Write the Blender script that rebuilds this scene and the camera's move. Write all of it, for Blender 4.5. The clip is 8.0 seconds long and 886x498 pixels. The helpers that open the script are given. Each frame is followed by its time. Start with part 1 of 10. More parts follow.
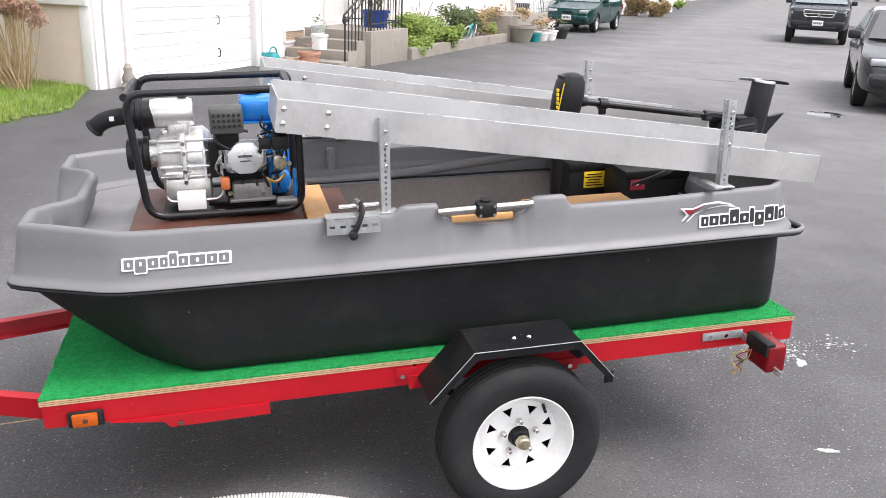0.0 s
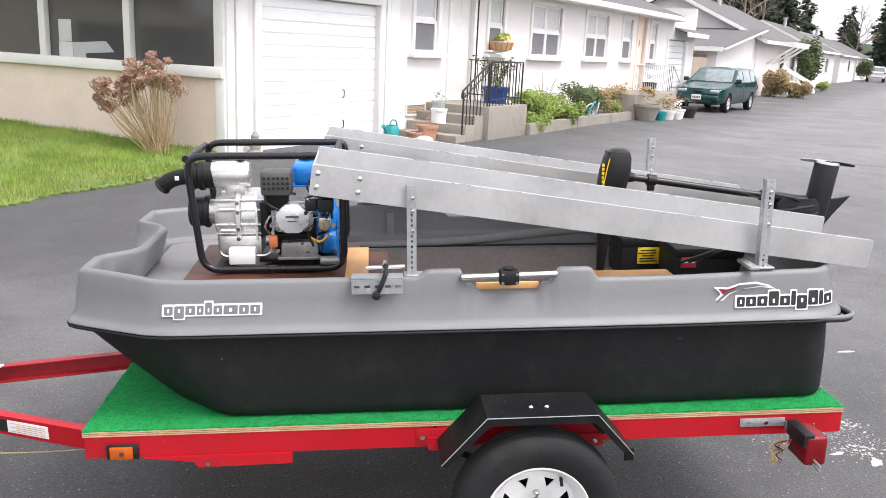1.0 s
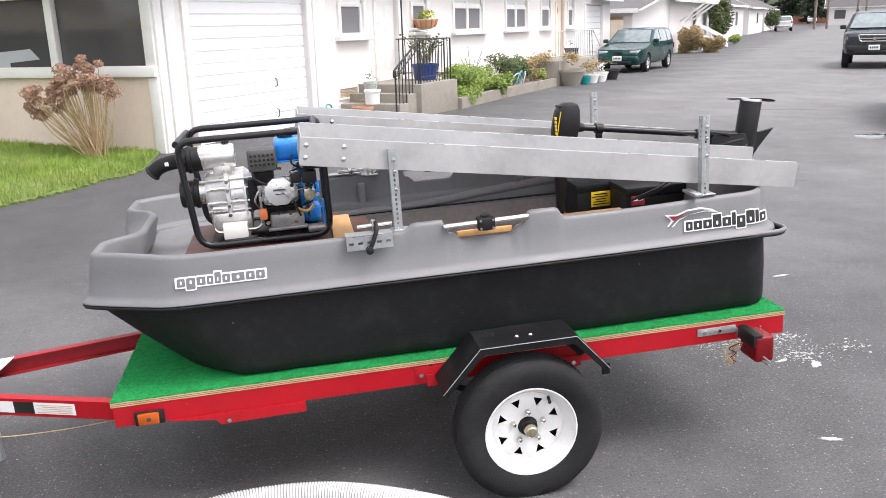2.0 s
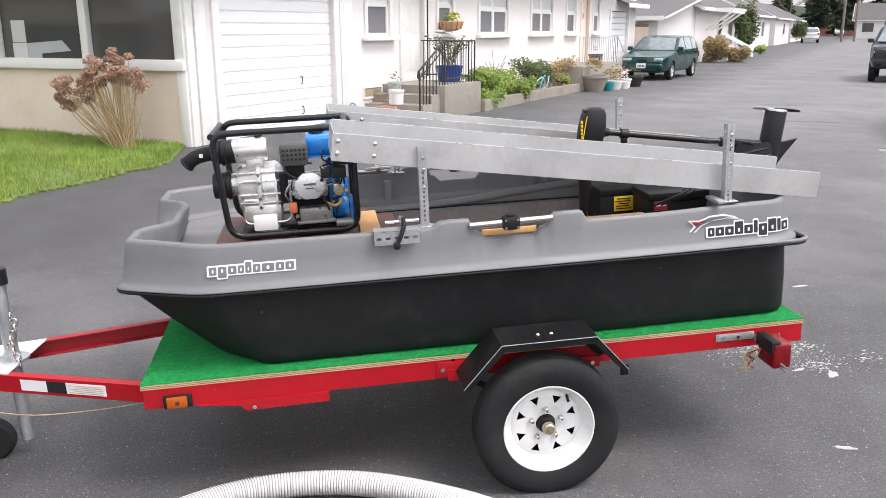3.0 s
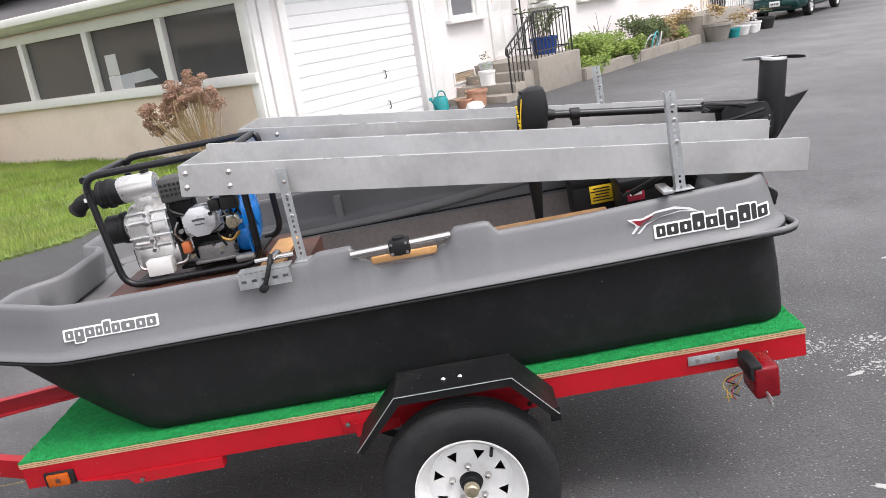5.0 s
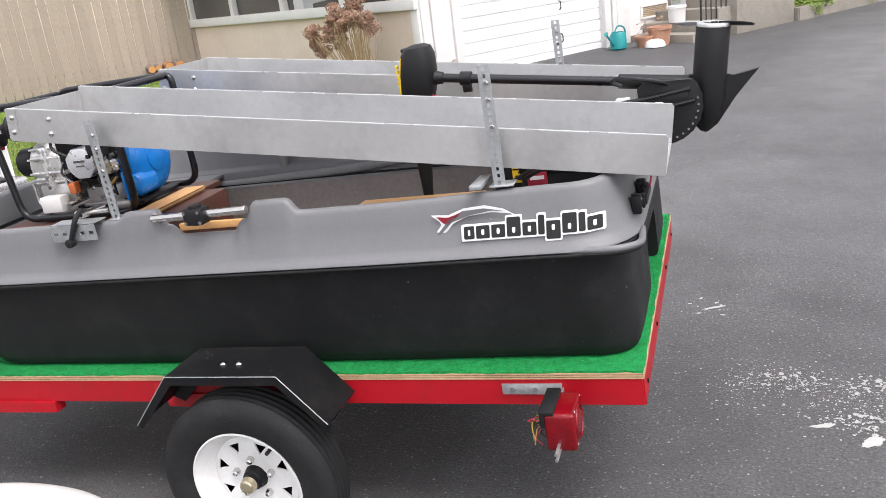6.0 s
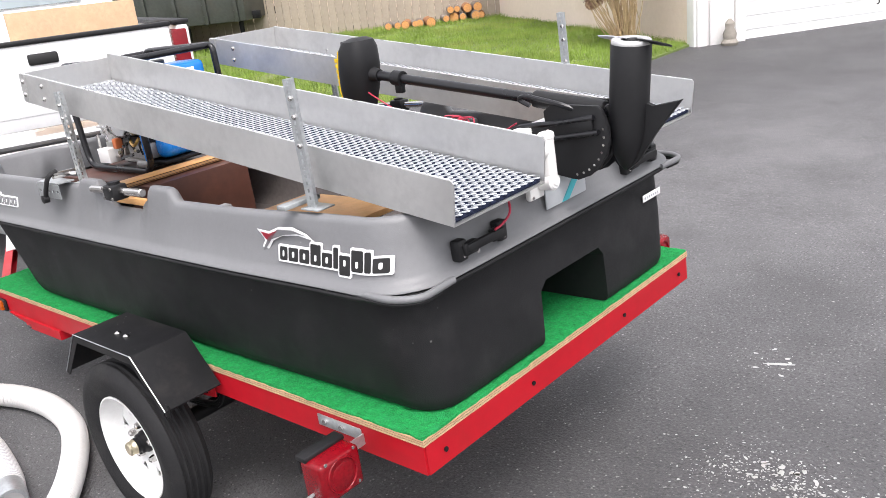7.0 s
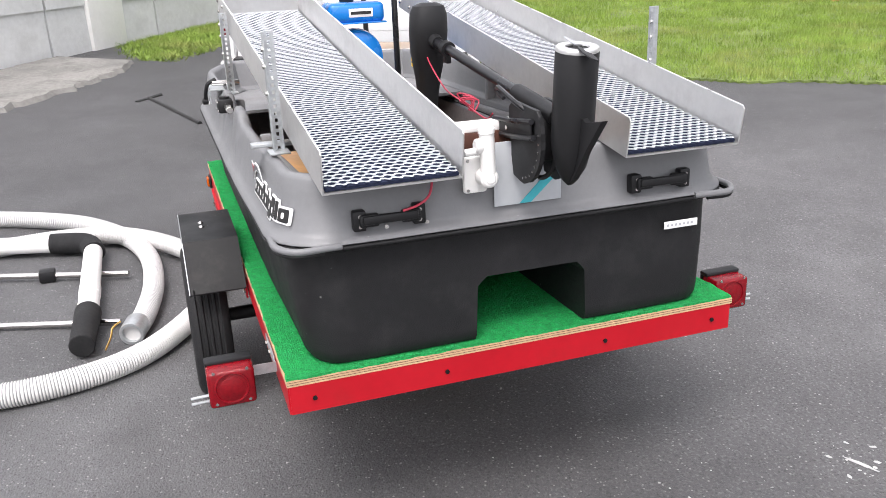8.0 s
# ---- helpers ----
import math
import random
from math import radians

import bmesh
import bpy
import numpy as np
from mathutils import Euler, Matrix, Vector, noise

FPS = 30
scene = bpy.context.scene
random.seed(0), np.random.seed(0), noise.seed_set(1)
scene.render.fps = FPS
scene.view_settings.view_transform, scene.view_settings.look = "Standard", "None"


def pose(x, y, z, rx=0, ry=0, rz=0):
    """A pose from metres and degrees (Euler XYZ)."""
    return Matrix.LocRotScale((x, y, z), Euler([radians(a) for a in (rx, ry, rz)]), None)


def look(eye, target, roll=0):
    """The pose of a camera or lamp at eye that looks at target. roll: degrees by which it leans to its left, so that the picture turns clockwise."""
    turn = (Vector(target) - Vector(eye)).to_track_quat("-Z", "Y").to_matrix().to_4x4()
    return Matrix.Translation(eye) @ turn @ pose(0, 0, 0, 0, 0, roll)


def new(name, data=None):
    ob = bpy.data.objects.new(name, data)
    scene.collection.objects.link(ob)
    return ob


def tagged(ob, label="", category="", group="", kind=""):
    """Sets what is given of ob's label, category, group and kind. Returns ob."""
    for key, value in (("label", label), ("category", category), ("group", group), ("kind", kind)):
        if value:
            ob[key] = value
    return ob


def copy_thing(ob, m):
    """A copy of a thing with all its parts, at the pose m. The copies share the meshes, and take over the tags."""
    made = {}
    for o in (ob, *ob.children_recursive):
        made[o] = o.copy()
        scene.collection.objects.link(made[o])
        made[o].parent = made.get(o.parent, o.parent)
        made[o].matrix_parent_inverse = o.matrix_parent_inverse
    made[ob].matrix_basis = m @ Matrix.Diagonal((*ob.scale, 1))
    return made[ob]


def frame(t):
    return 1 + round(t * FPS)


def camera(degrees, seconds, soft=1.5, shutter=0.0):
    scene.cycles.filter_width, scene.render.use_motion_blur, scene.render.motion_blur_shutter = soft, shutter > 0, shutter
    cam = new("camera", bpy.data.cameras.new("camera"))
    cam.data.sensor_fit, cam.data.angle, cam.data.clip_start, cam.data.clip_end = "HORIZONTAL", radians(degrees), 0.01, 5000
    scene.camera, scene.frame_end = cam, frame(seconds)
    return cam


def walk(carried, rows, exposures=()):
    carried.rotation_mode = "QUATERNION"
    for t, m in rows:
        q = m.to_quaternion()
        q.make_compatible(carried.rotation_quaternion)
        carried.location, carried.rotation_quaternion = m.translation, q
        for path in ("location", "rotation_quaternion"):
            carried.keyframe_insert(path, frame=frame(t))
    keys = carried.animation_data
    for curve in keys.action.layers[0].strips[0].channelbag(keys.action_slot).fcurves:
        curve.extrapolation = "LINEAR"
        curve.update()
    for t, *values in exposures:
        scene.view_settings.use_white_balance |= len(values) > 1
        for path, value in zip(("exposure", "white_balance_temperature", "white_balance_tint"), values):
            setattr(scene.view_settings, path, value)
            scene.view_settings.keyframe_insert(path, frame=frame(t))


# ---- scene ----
cam = camera(56.2, 8.0, soft=0.85)
PATH = [
    (0, (-0.69, -2.928, 1.644), (-0.202, -1.093, 1.014), 2.4),
    (0.5, (-0.494, -2.97, 1.676), (-0.121, -1.065, 1.193), 3.6),
    (1, (-0.389, -3.059, 1.656), (-0.202, -1.125, 1.181), 2.8),
    (1.5, (-0.365, -3.167, 1.655), (-0.232, -1.233, 1.162), 0.2),
    (2, (-0.574, -3.338, 1.63), (-0.241, -1.435, 1.113), -1.7),
    (2.2, (-0.628, -3.366, 1.642), (-0.308, -1.459, 1.129), -1.0),
    (3.3, (-0.605, -3.397, 1.628), (-0.311, -1.487, 1.115), -0.1),
    (3.5, (-0.596, -3.391, 1.632), (-0.282, -1.486, 1.111), -0.1),
    (4, (-0.5, -3.334, 1.615), (-0.16, -1.437, 1.08), -0.3),
    (4.2, (-0.409, -3.275, 1.617), (-0.211, -1.353, 1.101), -2.7),
    (5.3, (0.633, -2.815, 1.564), (0.416, -0.903, 1.02), -10.4),
    (5.5, (0.86, -2.73, 1.538), (0.49, -0.842, 0.992), -11.4),
    (6, (1.409, -2.435, 1.504), (0.766, -0.647, 0.879), -7.3),
    (6.5, (1.871, -2.084, 1.521), (0.797, -0.513, 0.905), -6.6),
    (7, (2.338, -1.659, 1.511), (1.038, -0.294, 0.844), -6.4),
    (7.5, (2.638, -1.192, 1.498), (1.143, -0.083, 0.767), -2.3),
    (8, (2.924, -0.81, 1.523), (1.161, -0.206, 0.796), -0.8),
]
walk(cam, [(t, look(eye, target, roll)) for t, eye, target, roll in PATH], exposures=[(t, stops, 6500, 14) for t, stops in ((0.0, 1.37), (1.5, 1.35), (3.5, 1.14), (5.5, 1.09), (6.5, 1.26), (7.5, 1.43), (8.0, 1.37))])

# ==== world ====
# Overcast daylight: a pale sky and one wide, weak sun.
world = bpy.data.worlds.new("sky")
scene.world = world
world.use_nodes = True
wn = world.node_tree
wn.nodes.clear()
sky = wn.nodes.new("ShaderNodeTexSky")
sky.sky_type = "NISHITA"
sky.sun_disc = False
sky.sun_elevation, sky.sun_rotation = radians(64), radians(133)
sky.air_density, sky.dust_density, sky.ozone_density = 1.0, 4.0, 1.0
cloud = wn.nodes.new("ShaderNodeHueSaturation")
cloud.inputs["Saturation"].default_value = 0.22
bg = wn.nodes.new("ShaderNodeBackground")
bg.inputs["Strength"].default_value = 0.10
wout = wn.nodes.new("ShaderNodeOutputWorld")
wn.links.new(sky.outputs[0], cloud.inputs["Color"])
veil = wn.nodes.new("ShaderNodeMix")  # an even layer of cloud over the sky
veil.data_type, veil.blend_type = "RGBA", "ADD"
veil.inputs["Factor"].default_value = 1.0
veil.inputs["B"].default_value = (2.55, 2.60, 2.66, 1)
wn.links.new(cloud.outputs[0], veil.inputs["A"])
wn.links.new(veil.outputs["Result"], bg.inputs["Color"])
wn.links.new(bg.outputs[0], wout.inputs["Surface"])
sun_data = bpy.data.lights.new("sun", "SUN")
sun_data.energy, sun_data.angle, sun_data.color = 0.85, radians(22), (1.0, 0.97, 0.93)
sun = new("sun", sun_data)
sun.matrix_basis = look((8.5, -5.4, 17.5), (0, 0, 0))
scene.view_settings.exposure = 0.75


# ---- materials ----
def mat(name, color, rough=0.6, metal=0.0, vary=0.12, scale=8.0, fine=60.0, bump=0.0, bump_scale=80.0, spec=0.5,
        stain=None, stain_scale=2.0, stain_amount=0.35, coat=0.0, rand=0.0, transmission=0.0, alpha=1.0):
    """A surface with two scales of tone, optional stains of another colour, and fine relief."""
    m = bpy.data.materials.new(name)
    m.use_nodes = True
    nt = m.node_tree
    b = nt.nodes["Principled BSDF"]
    tc = nt.nodes.new("ShaderNodeTexCoord")
    n1 = nt.nodes.new("ShaderNodeTexNoise")
    n1.inputs["Scale"].default_value, n1.inputs["Detail"].default_value = scale, 4
    n2 = nt.nodes.new("ShaderNodeTexNoise")
    n2.inputs["Scale"].default_value, n2.inputs["Detail"].default_value = fine, 3
    for n in (n1, n2):
        nt.links.new(tc.outputs["Object"], n.inputs["Vector"])
    add = nt.nodes.new("ShaderNodeMath")
    add.operation = "ADD"
    nt.links.new(n1.outputs["Fac"], add.inputs[0])
    nt.links.new(n2.outputs["Fac"], add.inputs[1])
    src = add.outputs[0]
    if rand:
        info = nt.nodes.new("ShaderNodeObjectInfo")
        ma = nt.nodes.new("ShaderNodeMath")
        ma.operation = "MULTIPLY_ADD"
        ma.inputs[1].default_value = rand
        nt.links.new(info.outputs["Random"], ma.inputs[0])
        nt.links.new(src, ma.inputs[2])
        src = ma.outputs[0]
    ramp = nt.nodes.new("ShaderNodeMapRange")
    ramp.inputs[1].default_value, ramp.inputs[2].default_value = 0.6, 1.4 + rand
    ramp.inputs[3].default_value, ramp.inputs[4].default_value = 1 - vary, 1 + vary
    nt.links.new(src, ramp.inputs[0])
    mul = nt.nodes.new("ShaderNodeVectorMath")
    mul.operation = "SCALE"
    mul.inputs[0].default_value = color
    nt.links.new(ramp.outputs[0], mul.inputs["Scale"])
    out = mul.outputs[0]
    if stain:
        n3 = nt.nodes.new("ShaderNodeTexNoise")
        n3.inputs["Scale"].default_value, n3.inputs["Detail"].default_value, n3.inputs["Roughness"].default_value = stain_scale, 8, 0.7
        nt.links.new(tc.outputs["Object"], n3.inputs["Vector"])
        r3 = nt.nodes.new("ShaderNodeMapRange")
        r3.inputs[1].default_value, r3.inputs[2].default_value, r3.inputs[4].default_value = 0.5, 0.72, stain_amount
        nt.links.new(n3.outputs["Fac"], r3.inputs[0])
        mix = nt.nodes.new("ShaderNodeMix")
        mix.data_type = "RGBA"
        nt.links.new(r3.outputs[0], mix.inputs["Factor"])
        nt.links.new(out, mix.inputs["A"])
        mix.inputs["B"].default_value = (*stain, 1)
        out = mix.outputs["Result"]
    nt.links.new(out, b.inputs["Base Color"])
    rr = nt.nodes.new("ShaderNodeMapRange")
    rr.inputs[1].default_value, rr.inputs[2].default_value = 0.3, 0.7
    rr.inputs[3].default_value, rr.inputs[4].default_value = max(rough - 0.08, 0.02), min(rough + 0.1, 1)
    nt.links.new(n1.outputs["Fac"], rr.inputs[0])
    nt.links.new(rr.outputs[0], b.inputs["Roughness"])
    b.inputs["Metallic"].default_value = metal
    b.inputs["Specular IOR Level"].default_value = spec
    b.inputs["Coat Weight"].default_value = coat
    b.inputs["Transmission Weight"].default_value = transmission
    if bump:
        nb = nt.nodes.new("ShaderNodeTexNoise")
        nb.inputs["Scale"].default_value, nb.inputs["Detail"].default_value = bump_scale, 4
        nt.links.new(tc.outputs["Object"], nb.inputs["Vector"])
        bu = nt.nodes.new("ShaderNodeBump")
        bu.inputs["Strength"].default_value, bu.inputs["Distance"].default_value = bump, 0.01
        nt.links.new(nb.outputs["Fac"], bu.inputs["Height"])
        nt.links.new(bu.outputs[0], b.inputs["Normal"])
    return m


def asphalt_material():
    m = mat("asphalt", (0.072, 0.071, 0.074), 0.66, vary=0.12, scale=0.6, fine=3.0, bump=0.6, bump_scale=130)
    nt = m.node_tree
    b = nt.nodes["Principled BSDF"]
    tc = nt.nodes.new("ShaderNodeTexCoord")
    base = b.inputs["Base Color"].links[0].from_socket
    for scale, lo, hi, amount, tone in ((95, 0.52, 0.66, 0.44, 0.18), (70, 0.54, 0.66, 0.60, 0.030), (24, 0.55, 0.70, 0.35, 0.05), (0.35, 0.48, 0.65, 0.4, 0.13), (2.6, 0.50, 0.72, 0.45, 0.050)):
        n = nt.nodes.new("ShaderNodeTexNoise")
        n.inputs["Scale"].default_value, n.inputs["Detail"].default_value = scale, 4
        nt.links.new(tc.outputs["Object"], n.inputs["Vector"])
        r = nt.nodes.new("ShaderNodeMapRange")
        r.inputs[1].default_value, r.inputs[2].default_value, r.inputs[4].default_value = lo, hi, amount
        nt.links.new(n.outputs["Fac"], r.inputs[0])
        mix = nt.nodes.new("ShaderNodeMix")
        mix.data_type = "RGBA"
        nt.links.new(r.outputs[0], mix.inputs["Factor"])
        nt.links.new(base, mix.inputs["A"])
        mix.inputs["B"].default_value = (tone, tone, tone * 1.02, 1)
        base = mix.outputs["Result"]
    # asphalt grows paler towards the lane: its grazing sheen is put into the colour
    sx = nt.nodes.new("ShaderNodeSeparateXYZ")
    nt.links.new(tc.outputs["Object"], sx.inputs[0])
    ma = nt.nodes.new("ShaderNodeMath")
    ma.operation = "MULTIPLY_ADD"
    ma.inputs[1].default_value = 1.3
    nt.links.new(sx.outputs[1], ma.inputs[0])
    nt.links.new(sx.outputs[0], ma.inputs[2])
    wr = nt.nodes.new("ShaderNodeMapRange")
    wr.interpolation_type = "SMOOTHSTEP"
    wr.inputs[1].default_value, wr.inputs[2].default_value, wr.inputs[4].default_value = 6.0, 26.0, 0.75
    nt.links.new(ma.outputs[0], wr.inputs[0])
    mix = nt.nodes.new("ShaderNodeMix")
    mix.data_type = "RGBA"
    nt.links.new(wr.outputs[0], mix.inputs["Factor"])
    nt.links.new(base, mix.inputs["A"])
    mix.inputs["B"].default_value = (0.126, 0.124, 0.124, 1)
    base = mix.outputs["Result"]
    # paler towards the lawn, with an uneven border: sky glare put into the colour
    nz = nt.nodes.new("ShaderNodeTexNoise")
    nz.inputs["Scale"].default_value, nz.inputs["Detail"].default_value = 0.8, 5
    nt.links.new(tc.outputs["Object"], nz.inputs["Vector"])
    # noise added to y, so that the border wanders
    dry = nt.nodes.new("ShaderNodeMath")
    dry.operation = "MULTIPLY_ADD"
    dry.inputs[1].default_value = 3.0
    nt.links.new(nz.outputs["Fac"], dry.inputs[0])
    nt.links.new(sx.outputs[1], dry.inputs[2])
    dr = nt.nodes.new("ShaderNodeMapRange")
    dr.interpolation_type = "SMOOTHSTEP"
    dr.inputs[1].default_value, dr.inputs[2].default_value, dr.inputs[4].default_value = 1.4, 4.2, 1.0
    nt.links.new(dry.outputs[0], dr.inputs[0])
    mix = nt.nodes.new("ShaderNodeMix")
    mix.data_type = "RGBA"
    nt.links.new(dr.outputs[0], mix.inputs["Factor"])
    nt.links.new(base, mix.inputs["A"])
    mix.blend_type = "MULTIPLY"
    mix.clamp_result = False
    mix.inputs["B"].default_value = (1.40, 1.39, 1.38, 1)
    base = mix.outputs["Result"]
    # a darker strip of asphalt along the cottage front, with an uneven border
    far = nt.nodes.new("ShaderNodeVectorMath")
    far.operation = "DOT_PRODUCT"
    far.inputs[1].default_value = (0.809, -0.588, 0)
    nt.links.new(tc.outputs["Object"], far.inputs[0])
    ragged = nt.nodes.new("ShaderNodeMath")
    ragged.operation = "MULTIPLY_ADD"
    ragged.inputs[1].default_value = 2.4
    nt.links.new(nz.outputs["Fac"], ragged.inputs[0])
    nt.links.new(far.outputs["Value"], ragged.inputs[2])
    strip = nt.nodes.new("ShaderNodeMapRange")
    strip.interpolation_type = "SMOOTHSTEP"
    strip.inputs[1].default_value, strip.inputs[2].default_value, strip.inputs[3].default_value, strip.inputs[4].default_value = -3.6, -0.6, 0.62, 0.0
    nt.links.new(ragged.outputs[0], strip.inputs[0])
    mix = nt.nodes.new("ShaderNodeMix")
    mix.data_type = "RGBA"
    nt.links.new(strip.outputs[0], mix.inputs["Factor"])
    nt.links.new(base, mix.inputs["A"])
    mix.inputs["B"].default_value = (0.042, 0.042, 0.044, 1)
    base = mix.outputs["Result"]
    # uneven patches of wear, in two sizes
    for scale, lo, hi in ((0.45, 0.87, 1.09), (2.2, 0.88, 1.10)):
        pn = nt.nodes.new("ShaderNodeTexNoise")
        pn.inputs["Scale"].default_value, pn.inputs["Detail"].default_value, pn.inputs["Roughness"].default_value = scale, 8, 0.68
        nt.links.new(tc.outputs["Object"], pn.inputs["Vector"])
        pr = nt.nodes.new("ShaderNodeMapRange")
        pr.inputs[1].default_value, pr.inputs[2].default_value, pr.inputs[3].default_value, pr.inputs[4].default_value = 0.36, 0.62, lo, hi
        nt.links.new(pn.outputs["Fac"], pr.inputs[0])
        pm = nt.nodes.new("ShaderNodeVectorMath")
        pm.operation = "SCALE"
        nt.links.new(base, pm.inputs[0])
        nt.links.new(pr.outputs[0], pm.inputs["Scale"])
        base = pm.outputs[0]
    # pale grit scattered on the surface, in two sizes, and dark pits
    for scale, r0, r1, keep, amount, tone in ((17, 0.05, 0.09, 0.82, 0.85, 0.42), (58, 0.14, 0.24, 0.66, 0.58, 0.32), (36, 0.09, 0.15, 0.66, 0.62, 0.36), (90, 0.22, 0.34, 0.70, 0.7, 0.030)):
        v = nt.nodes.new("ShaderNodeTexVoronoi")
        v.inputs["Scale"].default_value = scale
        nt.links.new(tc.outputs["Object"], v.inputs["Vector"])
        r = nt.nodes.new("ShaderNodeMapRange")
        r.inputs[1].default_value, r.inputs[2].default_value, r.inputs[3].default_value, r.inputs[4].default_value = r0, r1, amount, 0.0
        nt.links.new(v.outputs["Distance"], r.inputs[0])
        sel = nt.nodes.new("ShaderNodeMath")
        sel.operation = "GREATER_THAN"
        sel.inputs[1].default_value = keep
        sp = nt.nodes.new("ShaderNodeSeparateColor")
        nt.links.new(v.outputs["Color"], sp.inputs[0])
        nt.links.new(sp.outputs[0], sel.inputs[0])
        mu = nt.nodes.new("ShaderNodeMath")
        mu.operation = "MULTIPLY"
        nt.links.new(r.outputs[0], mu.inputs[0])
        nt.links.new(sel.outputs[0], mu.inputs[1])
        mix = nt.nodes.new("ShaderNodeMix")
        mix.data_type = "RGBA"
        nt.links.new(mu.outputs[0], mix.inputs["Factor"])
        nt.links.new(base, mix.inputs["A"])
        mix.inputs["B"].default_value = (tone, tone * 0.98, tone * 0.95, 1)
        base = mix.outputs["Result"]
    nt.links.new(mix.outputs["Result"], b.inputs["Base Color"])
    return m


M = {}
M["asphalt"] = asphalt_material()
M["asphalt2"] = mat("worn_asphalt", (0.15, 0.148, 0.15), 0.9, vary=0.2, scale=1.5, fine=30, bump=0.6, bump_scale=150, stain=(0.07, 0.07, 0.072), stain_amount=0.5)
M["poly_grey"] = mat("grey_polyethylene", (0.160, 0.162, 0.168), 0.46, vary=0.06, scale=5, fine=90, bump=0.12, bump_scale=500, stain=(0.20, 0.20, 0.205), stain_scale=6, stain_amount=0.25)
M["poly_inside"] = mat("grey_polyethylene_inside", (0.215, 0.215, 0.22), 0.5, vary=0.1, scale=5, fine=90, bump=0.15, bump_scale=400, stain=(0.16, 0.14, 0.12), stain_scale=5, stain_amount=0.4)
M["floor_brown"] = mat("brown_boat_floor", (0.235, 0.205, 0.195), 0.7, vary=0.18, scale=6, fine=60, bump=0.2)
M["poly_black"] = mat("black_polyethylene", (0.0105, 0.0105, 0.0115), 0.58, spec=0.28, vary=0.2, scale=7, fine=60, bump=0.2, bump_scale=450, stain=(0.04, 0.04, 0.04), stain_scale=9, stain_amount=0.35)


def scuff(m, marks):
    """Sparse small marks of another tone scattered on a surface: (scale, size, share kept, amount, tone)."""
    nt = m.node_tree
    b = nt.nodes["Principled BSDF"]
    tc = nt.nodes.new("ShaderNodeTexCoord")
    base = b.inputs["Base Color"].links[0].from_socket
    for scale, size, keep, amount, tone in marks:
        v = nt.nodes.new("ShaderNodeTexVoronoi")
        v.inputs["Scale"].default_value = scale
        nt.links.new(tc.outputs["Object"], v.inputs["Vector"])
        r = nt.nodes.new("ShaderNodeMapRange")
        r.inputs[1].default_value, r.inputs[2].default_value, r.inputs[3].default_value, r.inputs[4].default_value = size * 0.5, size, amount, 0.0
        nt.links.new(v.outputs["Distance"], r.inputs[0])
        sp = nt.nodes.new("ShaderNodeSeparateColor")
        nt.links.new(v.outputs["Color"], sp.inputs[0])
        sel = nt.nodes.new("ShaderNodeMath")
        sel.operation = "GREATER_THAN"
        sel.inputs[1].default_value = keep
        nt.links.new(sp.outputs[0], sel.inputs[0])
        mu = nt.nodes.new("ShaderNodeMath")
        mu.operation = "MULTIPLY"
        nt.links.new(r.outputs[0], mu.inputs[0])
        nt.links.new(sel.outputs[0], mu.inputs[1])
        mix = nt.nodes.new("ShaderNodeMix")
        mix.data_type = "RGBA"
        nt.links.new(mu.outputs[0], mix.inputs["Factor"])
        nt.links.new(base, mix.inputs["A"])
        mix.inputs["B"].default_value = (*tone, 1)
        base = mix.outputs["Result"]
    nt.links.new(base, b.inputs["Base Color"])


scuff(M["poly_black"], ((26, 0.10, 0.86, 0.7, (0.22, 0.22, 0.21)), (60, 0.13, 0.90, 0.5, (0.12, 0.12, 0.12))))
scuff(M["poly_grey"], ((30, 0.08, 0.88, 0.6, (0.30, 0.30, 0.30)), (22, 0.06, 0.90, 0.5, (0.07, 0.07, 0.07))))
M["turf"] = mat("green_turf_carpet", (0.016, 0.35, 0.088), 0.9, vary=0.45, scale=70, fine=190, bump=1.0, bump_scale=350, spec=0.2, stain=(0.04, 0.47, 0.16), stain_scale=30, stain_amount=0.5)
M["ply_edge"] = mat("plywood_edge", (0.50, 0.33, 0.19), 0.8, vary=0.2, scale=12, fine=70, bump=0.3)
M["ply_dark"] = mat("plywood_dark_glue", (0.10, 0.055, 0.035), 0.85, vary=0.3, scale=25, fine=90)
M["red"] = mat("red_trailer_paint", (0.399, 0.0056, 0.0135), 0.42, spec=0.3, vary=0.1, scale=4, fine=30, stain=(0.30, 0.012, 0.014), stain_scale=6, stain_amount=0.5)
scuff(M["red"], ((24, 0.07, 0.84, 0.8, (0.07, 0.02, 0.015)), (45, 0.10, 0.90, 0.6, (0.55, 0.30, 0.28))))
# darker red for inner rails and far drawbar: shade put into its colour
M["red_shaded"] = mat("shaded_red_paint", (0.33, 0.012, 0.02), 0.5, vary=0.15, scale=6, fine=40)
M["black_steel"] = mat("black_painted_steel", (0.008, 0.008, 0.009), 0.48, spec=0.22, vary=0.2, scale=6, fine=50, stain=(0.05, 0.045, 0.04), stain_scale=9, stain_amount=0.3)
M["black_tube"] = mat("black_tube_paint", (0.008, 0.008, 0.010), 0.3, vary=0.2, scale=9, fine=50)
M["black_plastic"] = mat("black_plastic", (0.010, 0.010, 0.011), 0.5, spec=0.35, vary=0.2, scale=9, fine=80, bump=0.04, bump_scale=400)
M["rubber"] = mat("tyre_rubber", (0.014, 0.014, 0.015), 0.75, spec=0.3, vary=0.2, scale=6, fine=80, bump=0.2, bump_scale=200, stain=(0.05, 0.048, 0.045), stain_scale=5, stain_amount=0.35)
